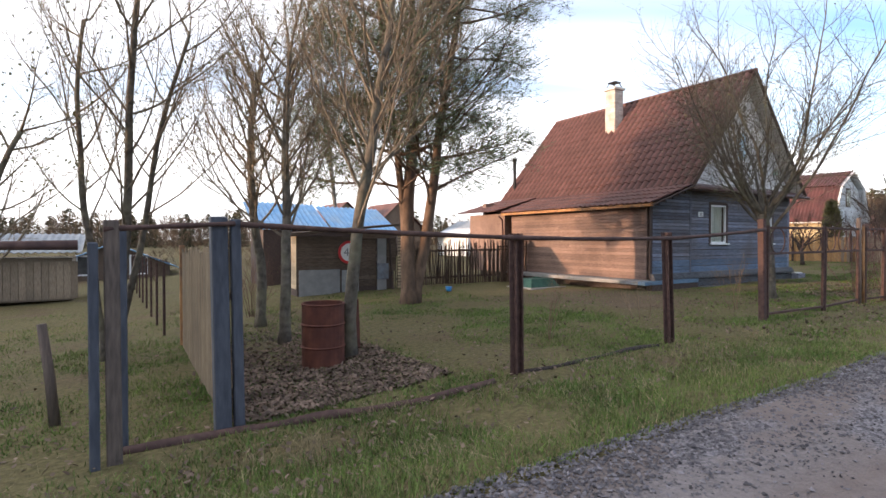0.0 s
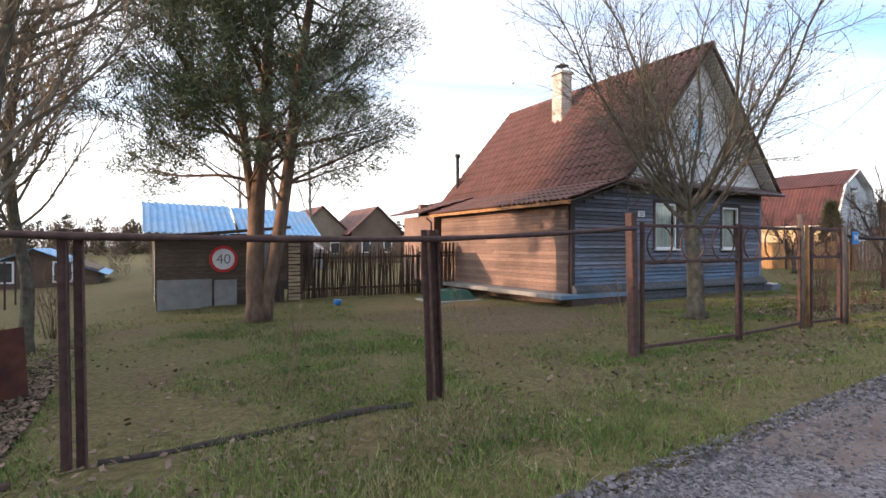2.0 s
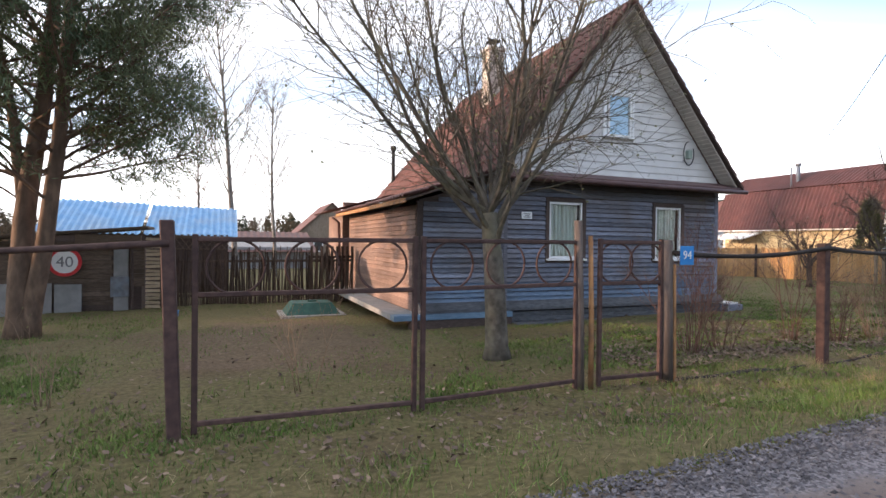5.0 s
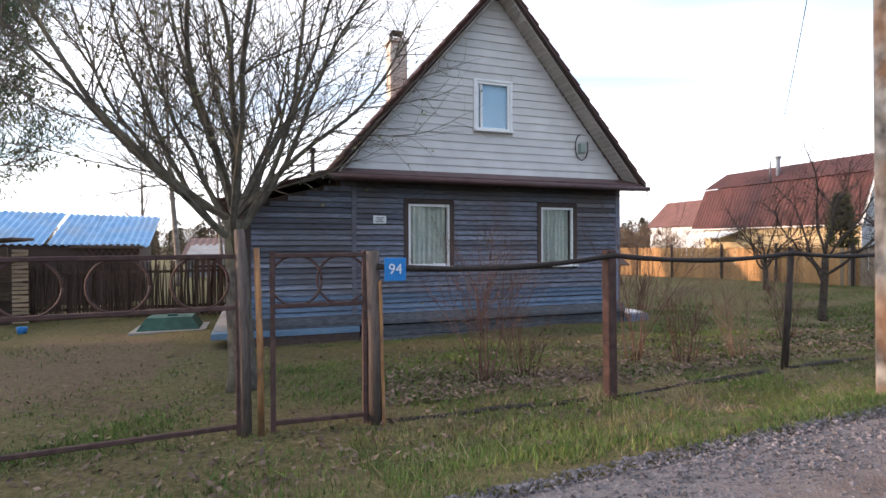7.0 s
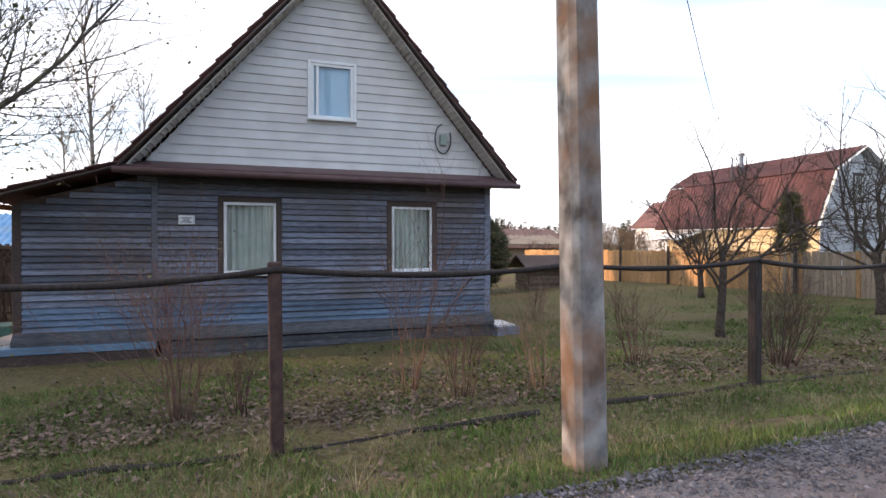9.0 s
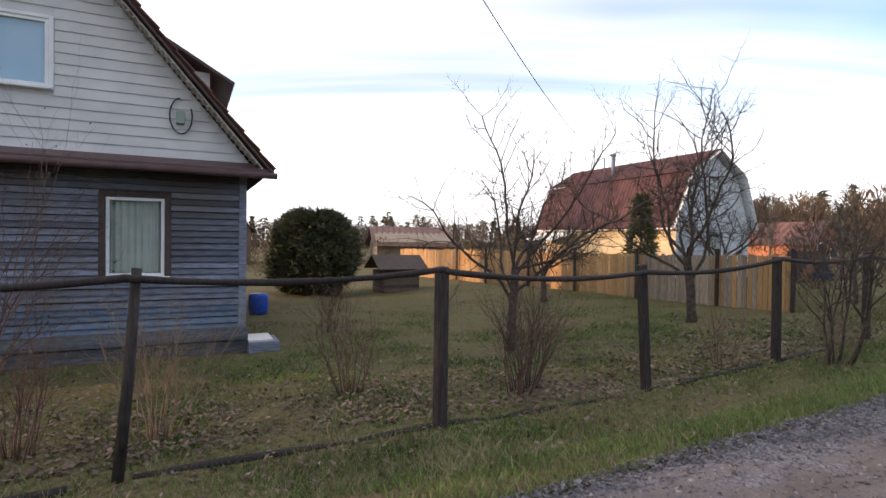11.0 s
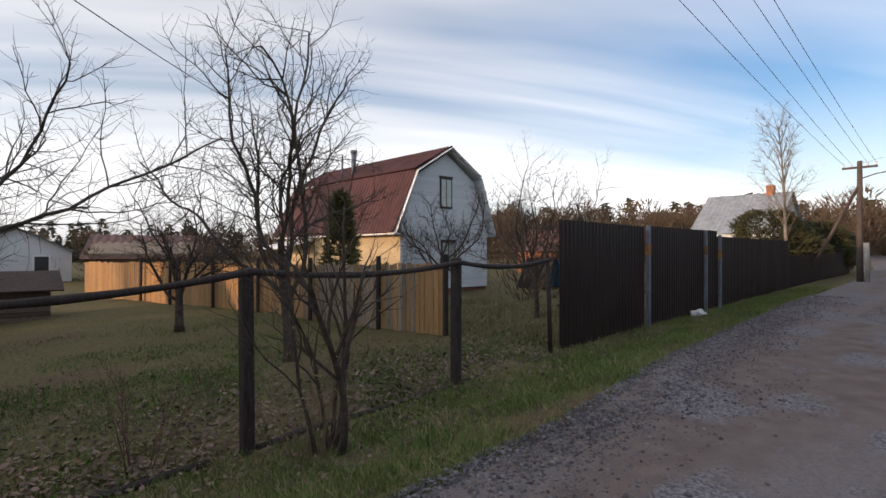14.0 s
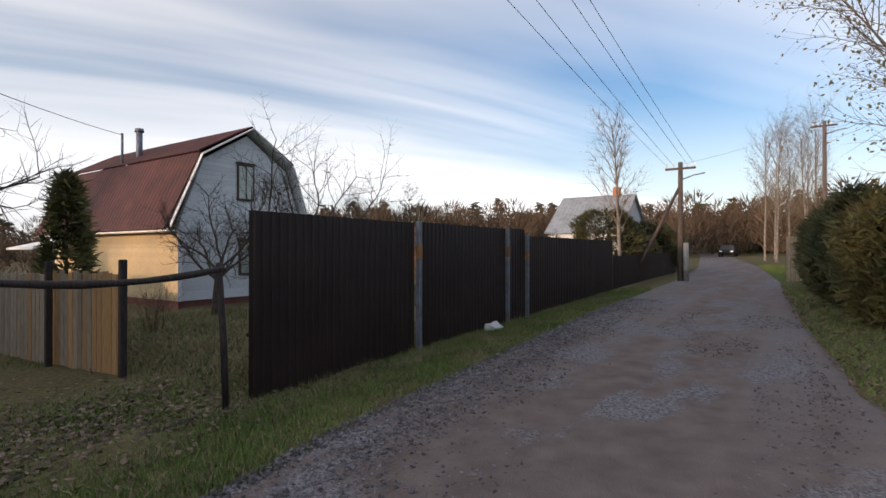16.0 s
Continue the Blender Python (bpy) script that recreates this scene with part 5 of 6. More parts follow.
# ---- dark brown profiled steel fence ----
def profiled_panel(xa, ya, xb, yb, z0a, z0b, z1a, z1b):
    t = thing("steel_fence_panel", xa, ya, z0a, "dark brown profiled steel fence panel", "fence", "steel fence panels")
    L = math.hypot(xb - xa, yb - ya)
    nx, ny = -(yb - ya) / L, (xb - xa) / L
    n = max(2, int(L / 0.115))
    V, F = [], []
    for i in range(n):
        for s, d in ((0.0, 0), (0.40, 0), (0.5, 0.018), (0.9, 0.018)):
            k = min((i + s) / n, 1)
            x, y = xa + (xb - xa) * k - nx * d, ya + (yb - ya) * k - ny * d
            V += [(x, y, z0a + (z0b - z0a) * k), (x, y, z1a + (z1b - z1a) * k)]
    m = len(V)
    V += [(x + nx * 0.004, y + ny * 0.004, z) for x, y, z in V]
    for i in range(0, m - 2, 2):
        F.append((i, i + 2, i + 3, i + 1))
        F.append((m + i, m + i + 1, m + i + 3, m + i + 2))
        F.append((i + 1, i + 3, m + i + 3, m + i + 1))
        F.append((i, m + i, m + i + 2, i + 2))
    F.append((0, 1, m + 1, m)); F.append((m - 2, 2 * m - 2, 2 * m - 1, m - 1))
    obj("sheet", V, F, M["sheet_brown"], t)
    for h in (0.35, 0.8):
        p = Vector((xa + nx * 0.03, ya + ny * 0.03, z0a + (z1a - z0a) * h))
        q = Vector((xb + nx * 0.03, yb + ny * 0.03, z0b + (z1b - z0b) * h))
        beam("cross_bar", p, q, 0.03, 0.04, M["sheet_brown"], t)


profiled_panel(31.0, 5.14, 33.88, 5.27, 0.14, 0.20, 2.09, 2.09)
profiled_panel(33.96, 5.27, 37.0, 5.40, 0.21, 0.27, 2.11, 2.12)
profiled_panel(37.02, 5.40, 37.9, 5.44, 0.27, 0.29, 2.13, 2.13)
profiled_panel(37.95, 5.45, 45.0, 5.74, 0.29, 0.38, 2.0, 2.02)
profiled_panel(45.3, 5.8, 58.0, 6.3, 0.42, 0.58, 1.5, 1.66)
for x, y, h in ((33.92, 5.2, 1.9), (36.96, 5.33, 1.85), (37.9, 5.36, 1.75)):
    z = ground_z(x, y)
    t = thing("steel_post", x, y, z - 0.05, "pale galvanised square post of the steel fence", "fence post", "steel fence posts")
    beam("shaft", (x, y, z - 0.05), (x, y, z + h), 0.07, 0.07, M["steel"], t, up=(0, 1, 0))
    boxpart("band", (x - 0.038, y - 0.04, z + h - 0.55), (x + 0.038, y + 0.036, z + h - 0.35), M["orange_pole"], t, 0.002, "rusty orange patch")


# ---- poles and wires ----
def concrete_pole():
    x, y = 17.17, 2.79
    z = ground_z(x, y) - 0.1
    t = thing("utility_pole", x, y, z, "tapered concrete utility pole with rust-orange staining", "utility pole")
    bm = bmesh.new()
    H = 7.6
    rings = []
    for s in np.linspace(0, 1, 8):
        w = 0.118 - 0.03 * s
        cx = x - 0.2 * s
        ch = 0.035
        q = [(-w, -w + ch), (-w + ch, -w), (w - ch, -w), (w, -w + ch), (w, w - ch), (w - ch, w), (-w + ch, w), (-w, w - ch)]
        rings.append([bm.verts.new((cx + a, y + b, z + H * s)) for a, b in q])
    for a, b in zip(rings, rings[1:]):
        for k in range(8):
            bm.faces.new((a[k], a[(k + 1) % 8], b[(k + 1) % 8], b[k]))
    bm.faces.new(rings[-1])
    shaft = part("shaft", bm, M["pole"], t)
    boxpart("crossarm", (x - 0.34, y - 0.9, z + H - 0.5), (x - 0.27, y + 0.9, z + H - 0.42), M["steel"], t)
    return x - 0.3, y, z + H - 0.4


def wooden_pole(x, y, H, name, label, stay):
    z = ground_z(x, y) - 0.1
    t = thing(name, x, y, z, label, "utility pole", "wooden utility poles")
    tubes("shaft", [([(x, y, z), (x, y, z + H * 0.5), (x + 0.02, y, z + H)], [0.115, 0.1, 0.085], 12)], M["post_wood"], t)
    tubes("stub", [([(x + 0.02, y - 0.2, z), (x + 0.02, y - 0.19, z + 1.6)], [0.1, 0.1], 8)], M["concrete"], t)
    beam("crossarm", (x, y - 0.55, z + H - 0.25), (x, y + 0.55, z + H - 0.25), 0.08, 0.08, M["dark_trim"], t)
    for dy in (-0.5, -0.25, 0.25, 0.5):
        tubes("insulator", [([(x, y + dy, z + H - 0.22), (x, y + dy, z + H - 0.06)], [0.025, 0.035], 7)], M["sign_white"], t)
    tubes("lamp_arm", [([(x, y, z + H - 0.7), (x - 0.1, y - 0.5, z + H - 0.55), (x - 0.15, y - 0.9, z + H - 0.5)], [0.025] * 3, 6)], M["steel"], t)
    if stay:
        tubes("stay", [([(x, y, z + H - 0.9), (x - 0.9, y + 1.6, z + 0.1)], [0.06, 0.07], 8)], M["dark_trim"], t)
    return x, y, z + H - 0.1


cp = concrete_pole()
p2 = wooden_pole(50.0, 4.6, 4.75, "wooden_pole", "weathered wooden utility pole with crossarm and leaning stay", True)
p3 = wooden_pole(61.0, -0.2, 7.8, "wooden_pole", "weathered wooden utility pole among thuja hedges", False)


def wire(a, b, sag, r=0.0055):
    pts = []
    for i in range(25):
        s = i / 24
        p = Vector(a).lerp(Vector(b), s)
        p.z -= sag * 4 * s * (1 - s)
        pts.append(p)
    t = thing("overhead_wire", *a, "thin dark overhead power wire", "cable", "overhead wires")
    tubes("strand", [(pts, [r] * 25, 4)], M["wire"], t)


for dy, ey in ((-0.5, -0.5), (-0.25, -0.25), (0.25, 0.25), (0.85, 0.5)):
    wire((cp[0], cp[1] + dy, cp[2]), (p2[0], p2[1] + ey, p2[2]), 0.3)
wire((p2[0], p2[1], p2[2]), (p3[0], p3[1], p3[2]), 0.1)
wire((cp[0], cp[1], cp[2] - 0.1), (36.15, 19.3, 5.55), 0.9, 0.009)


# ---- trees ----
def limb(paths, leaves, p, d, length, r, level, rng, P):
    """One branch and, from it, its twigs. P: how the kind of tree grows."""
    n = max(3, int(length / P["seg"][min(level, len(P["seg"]) - 1)]))
    pts, radii = [p.copy()], [r]
    step = length / n
    kids = []
    end = P["taper"][min(level, len(P["taper"]) - 1)]
    for i in range(1, n + 1):
        k = P["wiggle"][min(level, len(P["wiggle"]) - 1)]
        d = d + Vector((rng.gauss(0, k), rng.gauss(0, k), rng.gauss(0, k) + P["rise"][min(level, len(P["rise"]) - 1)]))
        d.normalize()
        p = p + d * step
        pts.append(p.copy())
        radii.append(r * (1 - (1 - end) * i / n))
        kids.append((i / n, p.copy(), d.copy(), radii[-1]))
    paths.append((pts, radii, 9 if r > 0.07 else 6 if r > 0.03 else 4 if r > 0.012 else 3, level))
    if level >= P["levels"]:
        if P.get("leaf"):
            for s, q, dd, rr in kids:
                if s >= P.get("tips", 0) and rng.random() < P["leaf"]:
                    leaves.append((q, dd))
        return
    count = P["kids"][level]
    lo, turn = P["from"][level], rng.uniform(0, 2 * math.pi)
    for c in range(count):
        s = lo + (1 - lo) * (c + rng.random()) / count
        k = min(int(s * n), n - 1)
        _, q, dd, rr = kids[k]
        side = dd.orthogonal().normalized()
        side = Matrix.Rotation(turn + c * 2.4 + rng.uniform(-0.5, 0.5), 3, dd) @ side
        lo_a, hi_a = P["angle"][level]
        a = radians(lo_a + (hi_a - lo_a) * ((c * 0.618 + rng.uniform(0, 0.3)) % 1.0))
        nd = (dd * math.cos(a) + side * math.sin(a)).normalized()
        if P.get("flat") and level == 0:
            nd.z = abs(nd.z) * 0.5 + P["flat"]
            nd.normalize()
        ln = length * P["ratio"][level] * rng.uniform(0.65, 1.2) * (1.15 - 0.5 * s)
        limb(paths, leaves, q, nd, ln, min(rr * 0.75, r * P["thin"][level]), level + 1, rng, P)


def leaf_mesh(name, leaves, mat, parent, size, rng, per=3, spread=0.05):
    V, F = [], []
    for q, d in leaves:
        for _ in range(per):
            c = q + Vector((rng.gauss(0, spread), rng.gauss(0, spread), rng.gauss(0, spread)))
            a = Vector((rng.gauss(0, 1), rng.gauss(0, 1), rng.gauss(0, 1))).normalized()
            b = a.orthogonal().normalized()
            s = size * rng.uniform(0.6, 1.3)
            o = len(V)
            V += [c - b * s * 0.35, c + a * s * 0.5 - b * 0, c + b * s * 0.35, c - a * s * 0.5]
            F.append((o, o + 1, o + 2, o + 3))
    if V:
        return obj(name, V, F, mat, parent)


def needle_mesh(name, tips, mat, parent, rng, per=14, length=0.18, width=0.012, spread=0.1):
    V, F = [], []
    for q, d in tips:
        for _ in range(per):
            a = Vector((rng.gauss(0, 1), rng.gauss(0, 1), rng.gauss(0.3, 1))).normalized()
            a = (a + d * 0.7).normalized()
            b = a.orthogonal().normalized() * width
            c = q + Vector((rng.gauss(0, spread), rng.gauss(0, spread), rng.gauss(0, spread * 0.8)))
            l = length * rng.uniform(0.6, 1.3)
            o = len(V)
            V += [c - b, c + b, c + a * l]
            F.append((o, o + 1, o + 2))
    return obj(name, V, F, mat, parent)


def tree(name, x, y, label, category, P, seed, height, r, stems=None, bark=None, twig=None, leaf=None, leaf_size=0.05, group="", lean=(0, 0, 1), needles=False, per=3):
    rng = random.Random(seed)
    z = ground_z(x, y) - 0.06
    t = thing(name, x, y, z, label, category, group)
    paths, leaves = [], []
    for sx, sy, sd, sl, sr in (stems or [(0, 0, lean, 1, 1)]):
        limb(paths, leaves, Vector((x + sx, y + sy, z)), Vector(sd).normalized(), height * sl, r * sr, 0, rng, P)
    trunk = [(p, q, n) for p, q, n, lv in paths if lv == 0]
    for p, q, n in trunk:
        q[0] *= 1.35
    tubes("trunk" if not P.get("bush") else "stem", trunk, bark, t)
    groups = []
    for p, q, n, lv in paths:
        if lv == 1:
            groups.append([])
        if lv > 0:
            groups[-1].append((p, q, n))
    if P.get("bush") or P.get("joined"):
        groups = [[g for gr in groups for g in gr]]
    for gr in groups:
        if gr:
            made = tubes("limb" if not P.get("bush") else "twig_mass", gr, twig or bark, t, False)
            if P.get("bush"):
                made["kind"] = "stuff"
    if needles:
        needle_mesh("crown", leaves, leaf, t, rng, per=per)
    elif leaf and leaves:
        leaf_mesh("crown", leaves, leaf, t, leaf_size, rng, per)
    return t


ROWAN = dict(levels=3, seg=[0.25, 0.22, 0.15, 0.13], taper=[0.7, 0.2, 0.25, 0.4], wiggle=[0.03, 0.07, 0.1, 0.13], rise=[0.0, 0.045, 0.03, 0.015],
             kids=[17, 20, 13], ratio=[3.0, 0.42, 0.4], thin=[0.24, 0.27, 0.42], angle=[(12, 64), (22, 55), (25, 58)], leaf=0.16, **{"from": [0.72, 0.1, 0.12]})
tree("rowan_tree", 11.62, 6.3, "multi-limbed grey rowan tree with opening buds on the lawn", "tree", ROWAN, 11, 2.05, 0.165, bark=M["bark"], twig=M["bark"], leaf=M["bud"], leaf_size=0.05, per=1)

POLLARD = dict(levels=3, seg=[0.3, 0.22, 0.16, 0.15], taper=[0.4, 0.25, 0.3, 0.4], wiggle=[0.05, 0.08, 0.1, 0.11], rise=[0.01, 0.12, 0.07, 0.05],
               kids=[26, 15, 7], ratio=[0.46, 0.42, 0.45], thin=[0.27, 0.3, 0.5], angle=[(28, 66), (18, 50), (15, 45)], leaf=0.12, **{"from": [0.3, 0.15, 0.15]})
POLLARD_THIN = dict(POLLARD, kids=[15, 12, 6])
for i, (x, y, hgt, r, ln) in enumerate(((1.4, 6.86, 5.7, 0.1, (-0.02, 0, 1)), (0.98, 8.7, 5.2, 0.1, (0.03, 0, 1)), (1.12, 11.0, 5.4, 0.11, (0, 0.02, 1)), (-1.5, 9.6, 6.0, 0.13, (0.02, 0, 1)), (-3.2, 9.3, 3.6, 0.075, (-0.05, 0, 1)))):
    tree("deciduous_tree", x, y, "bare mottled-bark tree with lopped upright limbs" if i < 3 else "bare grey tree with upright branches in the yard", "tree", POLLARD if i < 3 else POLLARD_THIN, 20 + i, hgt, r, bark=M["bark"], twig=M["bark_pale"], leaf=M["bud"], leaf_size=0.05, group="bare yard trees", lean=ln, per=1,
         stems=[(0, 0, (0.02, 0, 1), 1, 0.65), (0.05, 0, (0.16, 0.05, 1), 0.9, 0.5), (-0.05, 0, (-0.17, 0, 1), 0.9, 0.5)] if i == 3 else None)

PINE = dict(levels=2, seg=[0.4, 0.3, 0.15], taper=[0.3, 0.22, 0.3], wiggle=[0.035, 0.08, 0.14], rise=[0.02, 0.02, 0.05], tips=0.3,
            kids=[34, 21], ratio=[0.38, 0.33], thin=[0.2, 0.3], angle=[(48, 84), (28, 62)], leaf=1.0, **{"from": [0.26, 0.25]})
tree("pine_tree", 4.8, 11.4, "tall forked pine with blue-green needles and orange-brown bark", "tree", PINE, 31, 9.2, 0.2, stems=[(0, 0, (-0.05, 0.03, 1), 1.0, 1.0), (0.12, 0, (0.12, -0.02, 1), 0.95, 0.8), (0.05, 0.1, (0.03, 0.08, 1), 0.95, 0.6)],
     bark=M["bark_pine"], twig=M["bark_pine"], leaf=M["needles"], needles=True, per=13)

APPLE = dict(levels=3, seg=[0.2, 0.2, 0.15, 0.1], taper=[0.8, 0.3, 0.3, 0.4], wiggle=[0.05, 0.16, 0.17, 0.17], rise=[0.0, 0.07, 0.045, 0.03],
             kids=[8, 17, 13], ratio=[3.0, 0.42, 0.36], thin=[0.38, 0.32, 0.4], angle=[(16, 70), (30, 70), (30, 72)], **{"from": [0.55, 0.15, 0.15]})
for i, (x, y, hgt, r) in enumerate(((23.7, 8.0, 1.5, 0.085), (28.05, 12.9, 0.95, 0.095), (28.1, 7.85, 1.45, 0.1), (35.2, 12.4, 1.15, 0.09), (33.7, 7.6, 1.05, 0.06))):
    tree("apple_tree", x, y, "bare dark apple tree with crooked spreading branches", "tree", APPLE, 42 + i * 3, hgt, r, bark=M["bark_dark"], twig=M["bark_dark"], group="apple trees")

BUSH = dict(levels=2, seg=[0.2, 0.15, 0.1], taper=[0.35, 0.35, 0.4], wiggle=[0.09, 0.12, 0.13], rise=[0.02, 0.04, 0.03], bush=True,
            kids=[8, 5], ratio=[0.45, 0.45], thin=[0.6, 0.6], angle=[(15, 40), (20, 50)], leaf=0.08, **{"from": [0.25, 0.3]})


def bush(x, y, hgt, n, seed, bark, label, spread=0.36, group="garden shrubs", r=0.0075):
    rng = random.Random(seed)
    n = int(n * 1.4)
    stems = []
    for _ in range(n):
        a = rng.uniform(0, 6.283)
        s = rng.uniform(0.1, 1) * spread
        stems.append((math.cos(a) * s * 0.4, math.sin(a) * s * 0.4, (math.cos(a) * s, math.sin(a) * s, 1), rng.uniform(0.6, 1.1), rng.uniform(0.6, 1.2)))
    tree("shrub", x, y, label, "shrub", BUSH, seed, hgt, r, stems=stems, bark=bark, twig=bark, leaf=M["bud"], leaf_size=0.025, group=group, per=1)


for x, y, h, n, s, m, lb in ((14.4, 5.6, 2.0, 16, 61, "twig_red", "tall reddish bare shrub behind the fence"), (16.8, 5.8, 2.6, 9, 62, "twig", "tall thin reddish bare shrub before the house"),
                             (17.3, 5.4, 1.0, 12, 63, "twig", "bare currant shrub behind the fence"), (18.3, 5.4, 1.25, 14, 64, "twig_pale", "bare currant shrub behind the fence"),
                             (20.3, 6.2, 1.1, 12, 65, "twig", "bare reddish shrub in the orchard"), (22.1, 5.4, 1.3, 14, 66, "twig", "bare dark shrub behind the fence"),
                             (22.45, 5.7, 1.35, 14, 67, "bark_dark", "bare dark shrub at the orchard edge"), 
                             (15.0, 5.6, 0.8, 8, 69, "twig", "low bare shrub before the house"), (4.0, 5.6, 1.0, 3, 70, "twig_pale", "thin dry stems in the lawn"), (6.6, 6.0, 0.9, 3, 71, "twig_pale", "thin dry stems in the lawn"),
                             (9.0, 5.6, 0.9, 3, 72, "twig_pale", "thin dry stems in the lawn"), (1.3, 12.6, 1.6, 14, 73, "twig", "bare tangled shrub by the shed"), (25.5, 5.2, 0.7, 6, 74, "twig", "small bare shrub behind the fence"),
                             (21.2, 11.0, 1.0, 10, 75, "twig", "bare garden shrub on the lawn"), (31.6, 9.5, 0.9, 16, 76, "twig", "rusty dry bramble by the fence end"), (33.0, 11.0, 1.0, 12, 77, "twig", "bare bramble in the overgrown plot")):
    bush(x, y, h, n, s, M[m], lb)

bush(26.68, 4.4, 1.9, 4, 68, M["bark_dark"], "leaning dark bare shrub on the verge", 0.42, r=0.03)
bush(26.5, 4.35, 0.9, 14, 168, M["twig_pale"], "dry tangled stems at the foot of a shrub", 0.5, r=0.005)

BIRCH = dict(levels=2, seg=[0.6, 0.4, 0.25], taper=[0.15, 0.25, 0.3], wiggle=[0.015, 0.05, 0.08], rise=[0.01, 0.06, -0.02],
             kids=[44, 20], ratio=[0.3, 0.42], thin=[0.2, 0.32], angle=[(22, 48), (20, 50)], leaf=0.15, joined=True, **{"from": [0.25, 0.25]})
for i, (x, y, h, r) in enumerate(((8.5, 26.0, 12.5, 0.14), (10.3, 26.5, 9.0, 0.1), (6.9, 27.0, 7.0, 0.09), (52.3, 7.6, 6.8, 0.1), (76.0, 2.5, 10.5, 0.1), (80.0, 3.5, 10.0, 0.1), (72.0, 0.6, 9.0, 0.09), (85.0, 3.0, 11.0, 0.1), (43.5, 13.0, 3.4, 0.06), (45.0, 17.0, 3.8, 0.07), (78.0, 0.0, 11.0, 0.1), (83.0, 0.5, 10.5, 0.1), (90.0, 2.0, 11.0, 0.1))):
    tree("birch_tree", x, y, "slender bare birch with pale bark", "tree", BIRCH, 80 + i, h, r, bark=M["bark_birch"], twig=M["bark_pale"], leaf=M["bud"], leaf_size=0.05, group="birches", per=1)


# ---- evergreens ----
def evergreen(name, x, y, height, radius, shape, seed, label, n=2600, group="evergreens", leaf="thuja"):
    rng = random.Random(seed)
    z = ground_z(x, y) - 0.05
    t = thing(name, x, y, z, label, "shrub" if height < 3 else "tree", group)
    tubes("trunk", [([(x, y, z), (x, y, z + height * 0.85)], [radius * 0.1, radius * 0.03], 7)], M["bark_dark"], t)
    lumps = [(rng.uniform(0, 6.28), rng.uniform(0, 1), rng.uniform(0.8, 1.2)) for _ in range(14)]
    V, F = [], []
    for _ in range(n):
        s = rng.random()
        a = rng.uniform(0, 6.283)
        if shape == "ball":
            prof = math.sqrt(max(1 - (2 * s - 1) ** 2 * 0.92, 0)) ** 0.8
        elif shape == "column":
            prof = min(s * 6, 1) * (1 - s) ** 0.55
        else:
            prof = min(s * 8, 1) * (1 - s * 0.96)
        bump = 1 + sum(0.3 * (w - 0.9) * math.cos(a - la) * math.cos((s - ls) * 5) for la, ls, w in lumps)
        rr = radius * prof * bump * rng.uniform(0.72, 1.04)
        c = Vector((x + rr * math.cos(a), y + rr * math.sin(a), z + 0.05 + s * height))
        out = Vector((math.cos(a), math.sin(a), 0.6)).normalized()
        for _k in range(4):
            d = (out + Vector((rng.gauss(0, 0.6), rng.gauss(0, 0.6), rng.gauss(0, 0.6)))).normalized()
            b = d.orthogonal().normalized() * 0.022 * height ** 0.5
            l = rng.uniform(0.1, 0.2) * height ** 0.45
            q = c + Vector((rng.gauss(0, 0.05), rng.gauss(0, 0.05), rng.gauss(0, 0.05)))
            o = len(V)
            V += [q - b, q + b, q + d * l]
            F.append((o, o + 1, o + 2))
    obj("foliage", V, F, M[leaf], t)


evergreen("thuja_bush", 22.66, 19.4, 2.95, 1.5, "ball", 1, "large rounded dark green thuja on the lawn", 4200)
evergreen("thuja_tree", 32.4, 13.4, 3.2, 0.55, "column", 2, "columnar yellow-green thuja before the white house", 700, leaf="thuja_gold")
evergreen("thuja_bush", 39.5, -1.1, 2.1, 1.25, "ball", 3, "dense green thuja hedge bush at the road edge", 3600)
evergreen("thuja_bush", 42.5, -0.9, 2.6, 1.4, "ball", 4, "dense green thuja hedge bush at the road edge", 2600)
evergreen("thuja_bush", 46.5, -0.6, 2.4, 1.4, "ball", 5, "dense green thuja hedge bush at the road edge", 2200)
evergreen("spruce_tree", 54.0, 8.6, 3.2, 1.7, "ball", 6, "young dark spruce behind the steel fence", 2200)
evergreen("spruce_tree", 57.0, 7.4, 2.6, 1.4, "ball", 7, "young dark spruce behind the steel fence", 1800)
evergreen("spruce_tree", 60.5, 7.6, 2.2, 1.3, "ball", 8, "young dark spruce at the road", 1500)

ROAD_TREE = dict(ROWAN, leaf=0.45)
tree("rowan_tree", 36.6, -1.9, "young rowan with opening yellow-green leaves at the road", "tree", ROAD_TREE, 91, 2.0, 0.14, bark=M["bark"], twig=M["bark"], leaf=M["bud"], leaf_size=0.06, per=1)


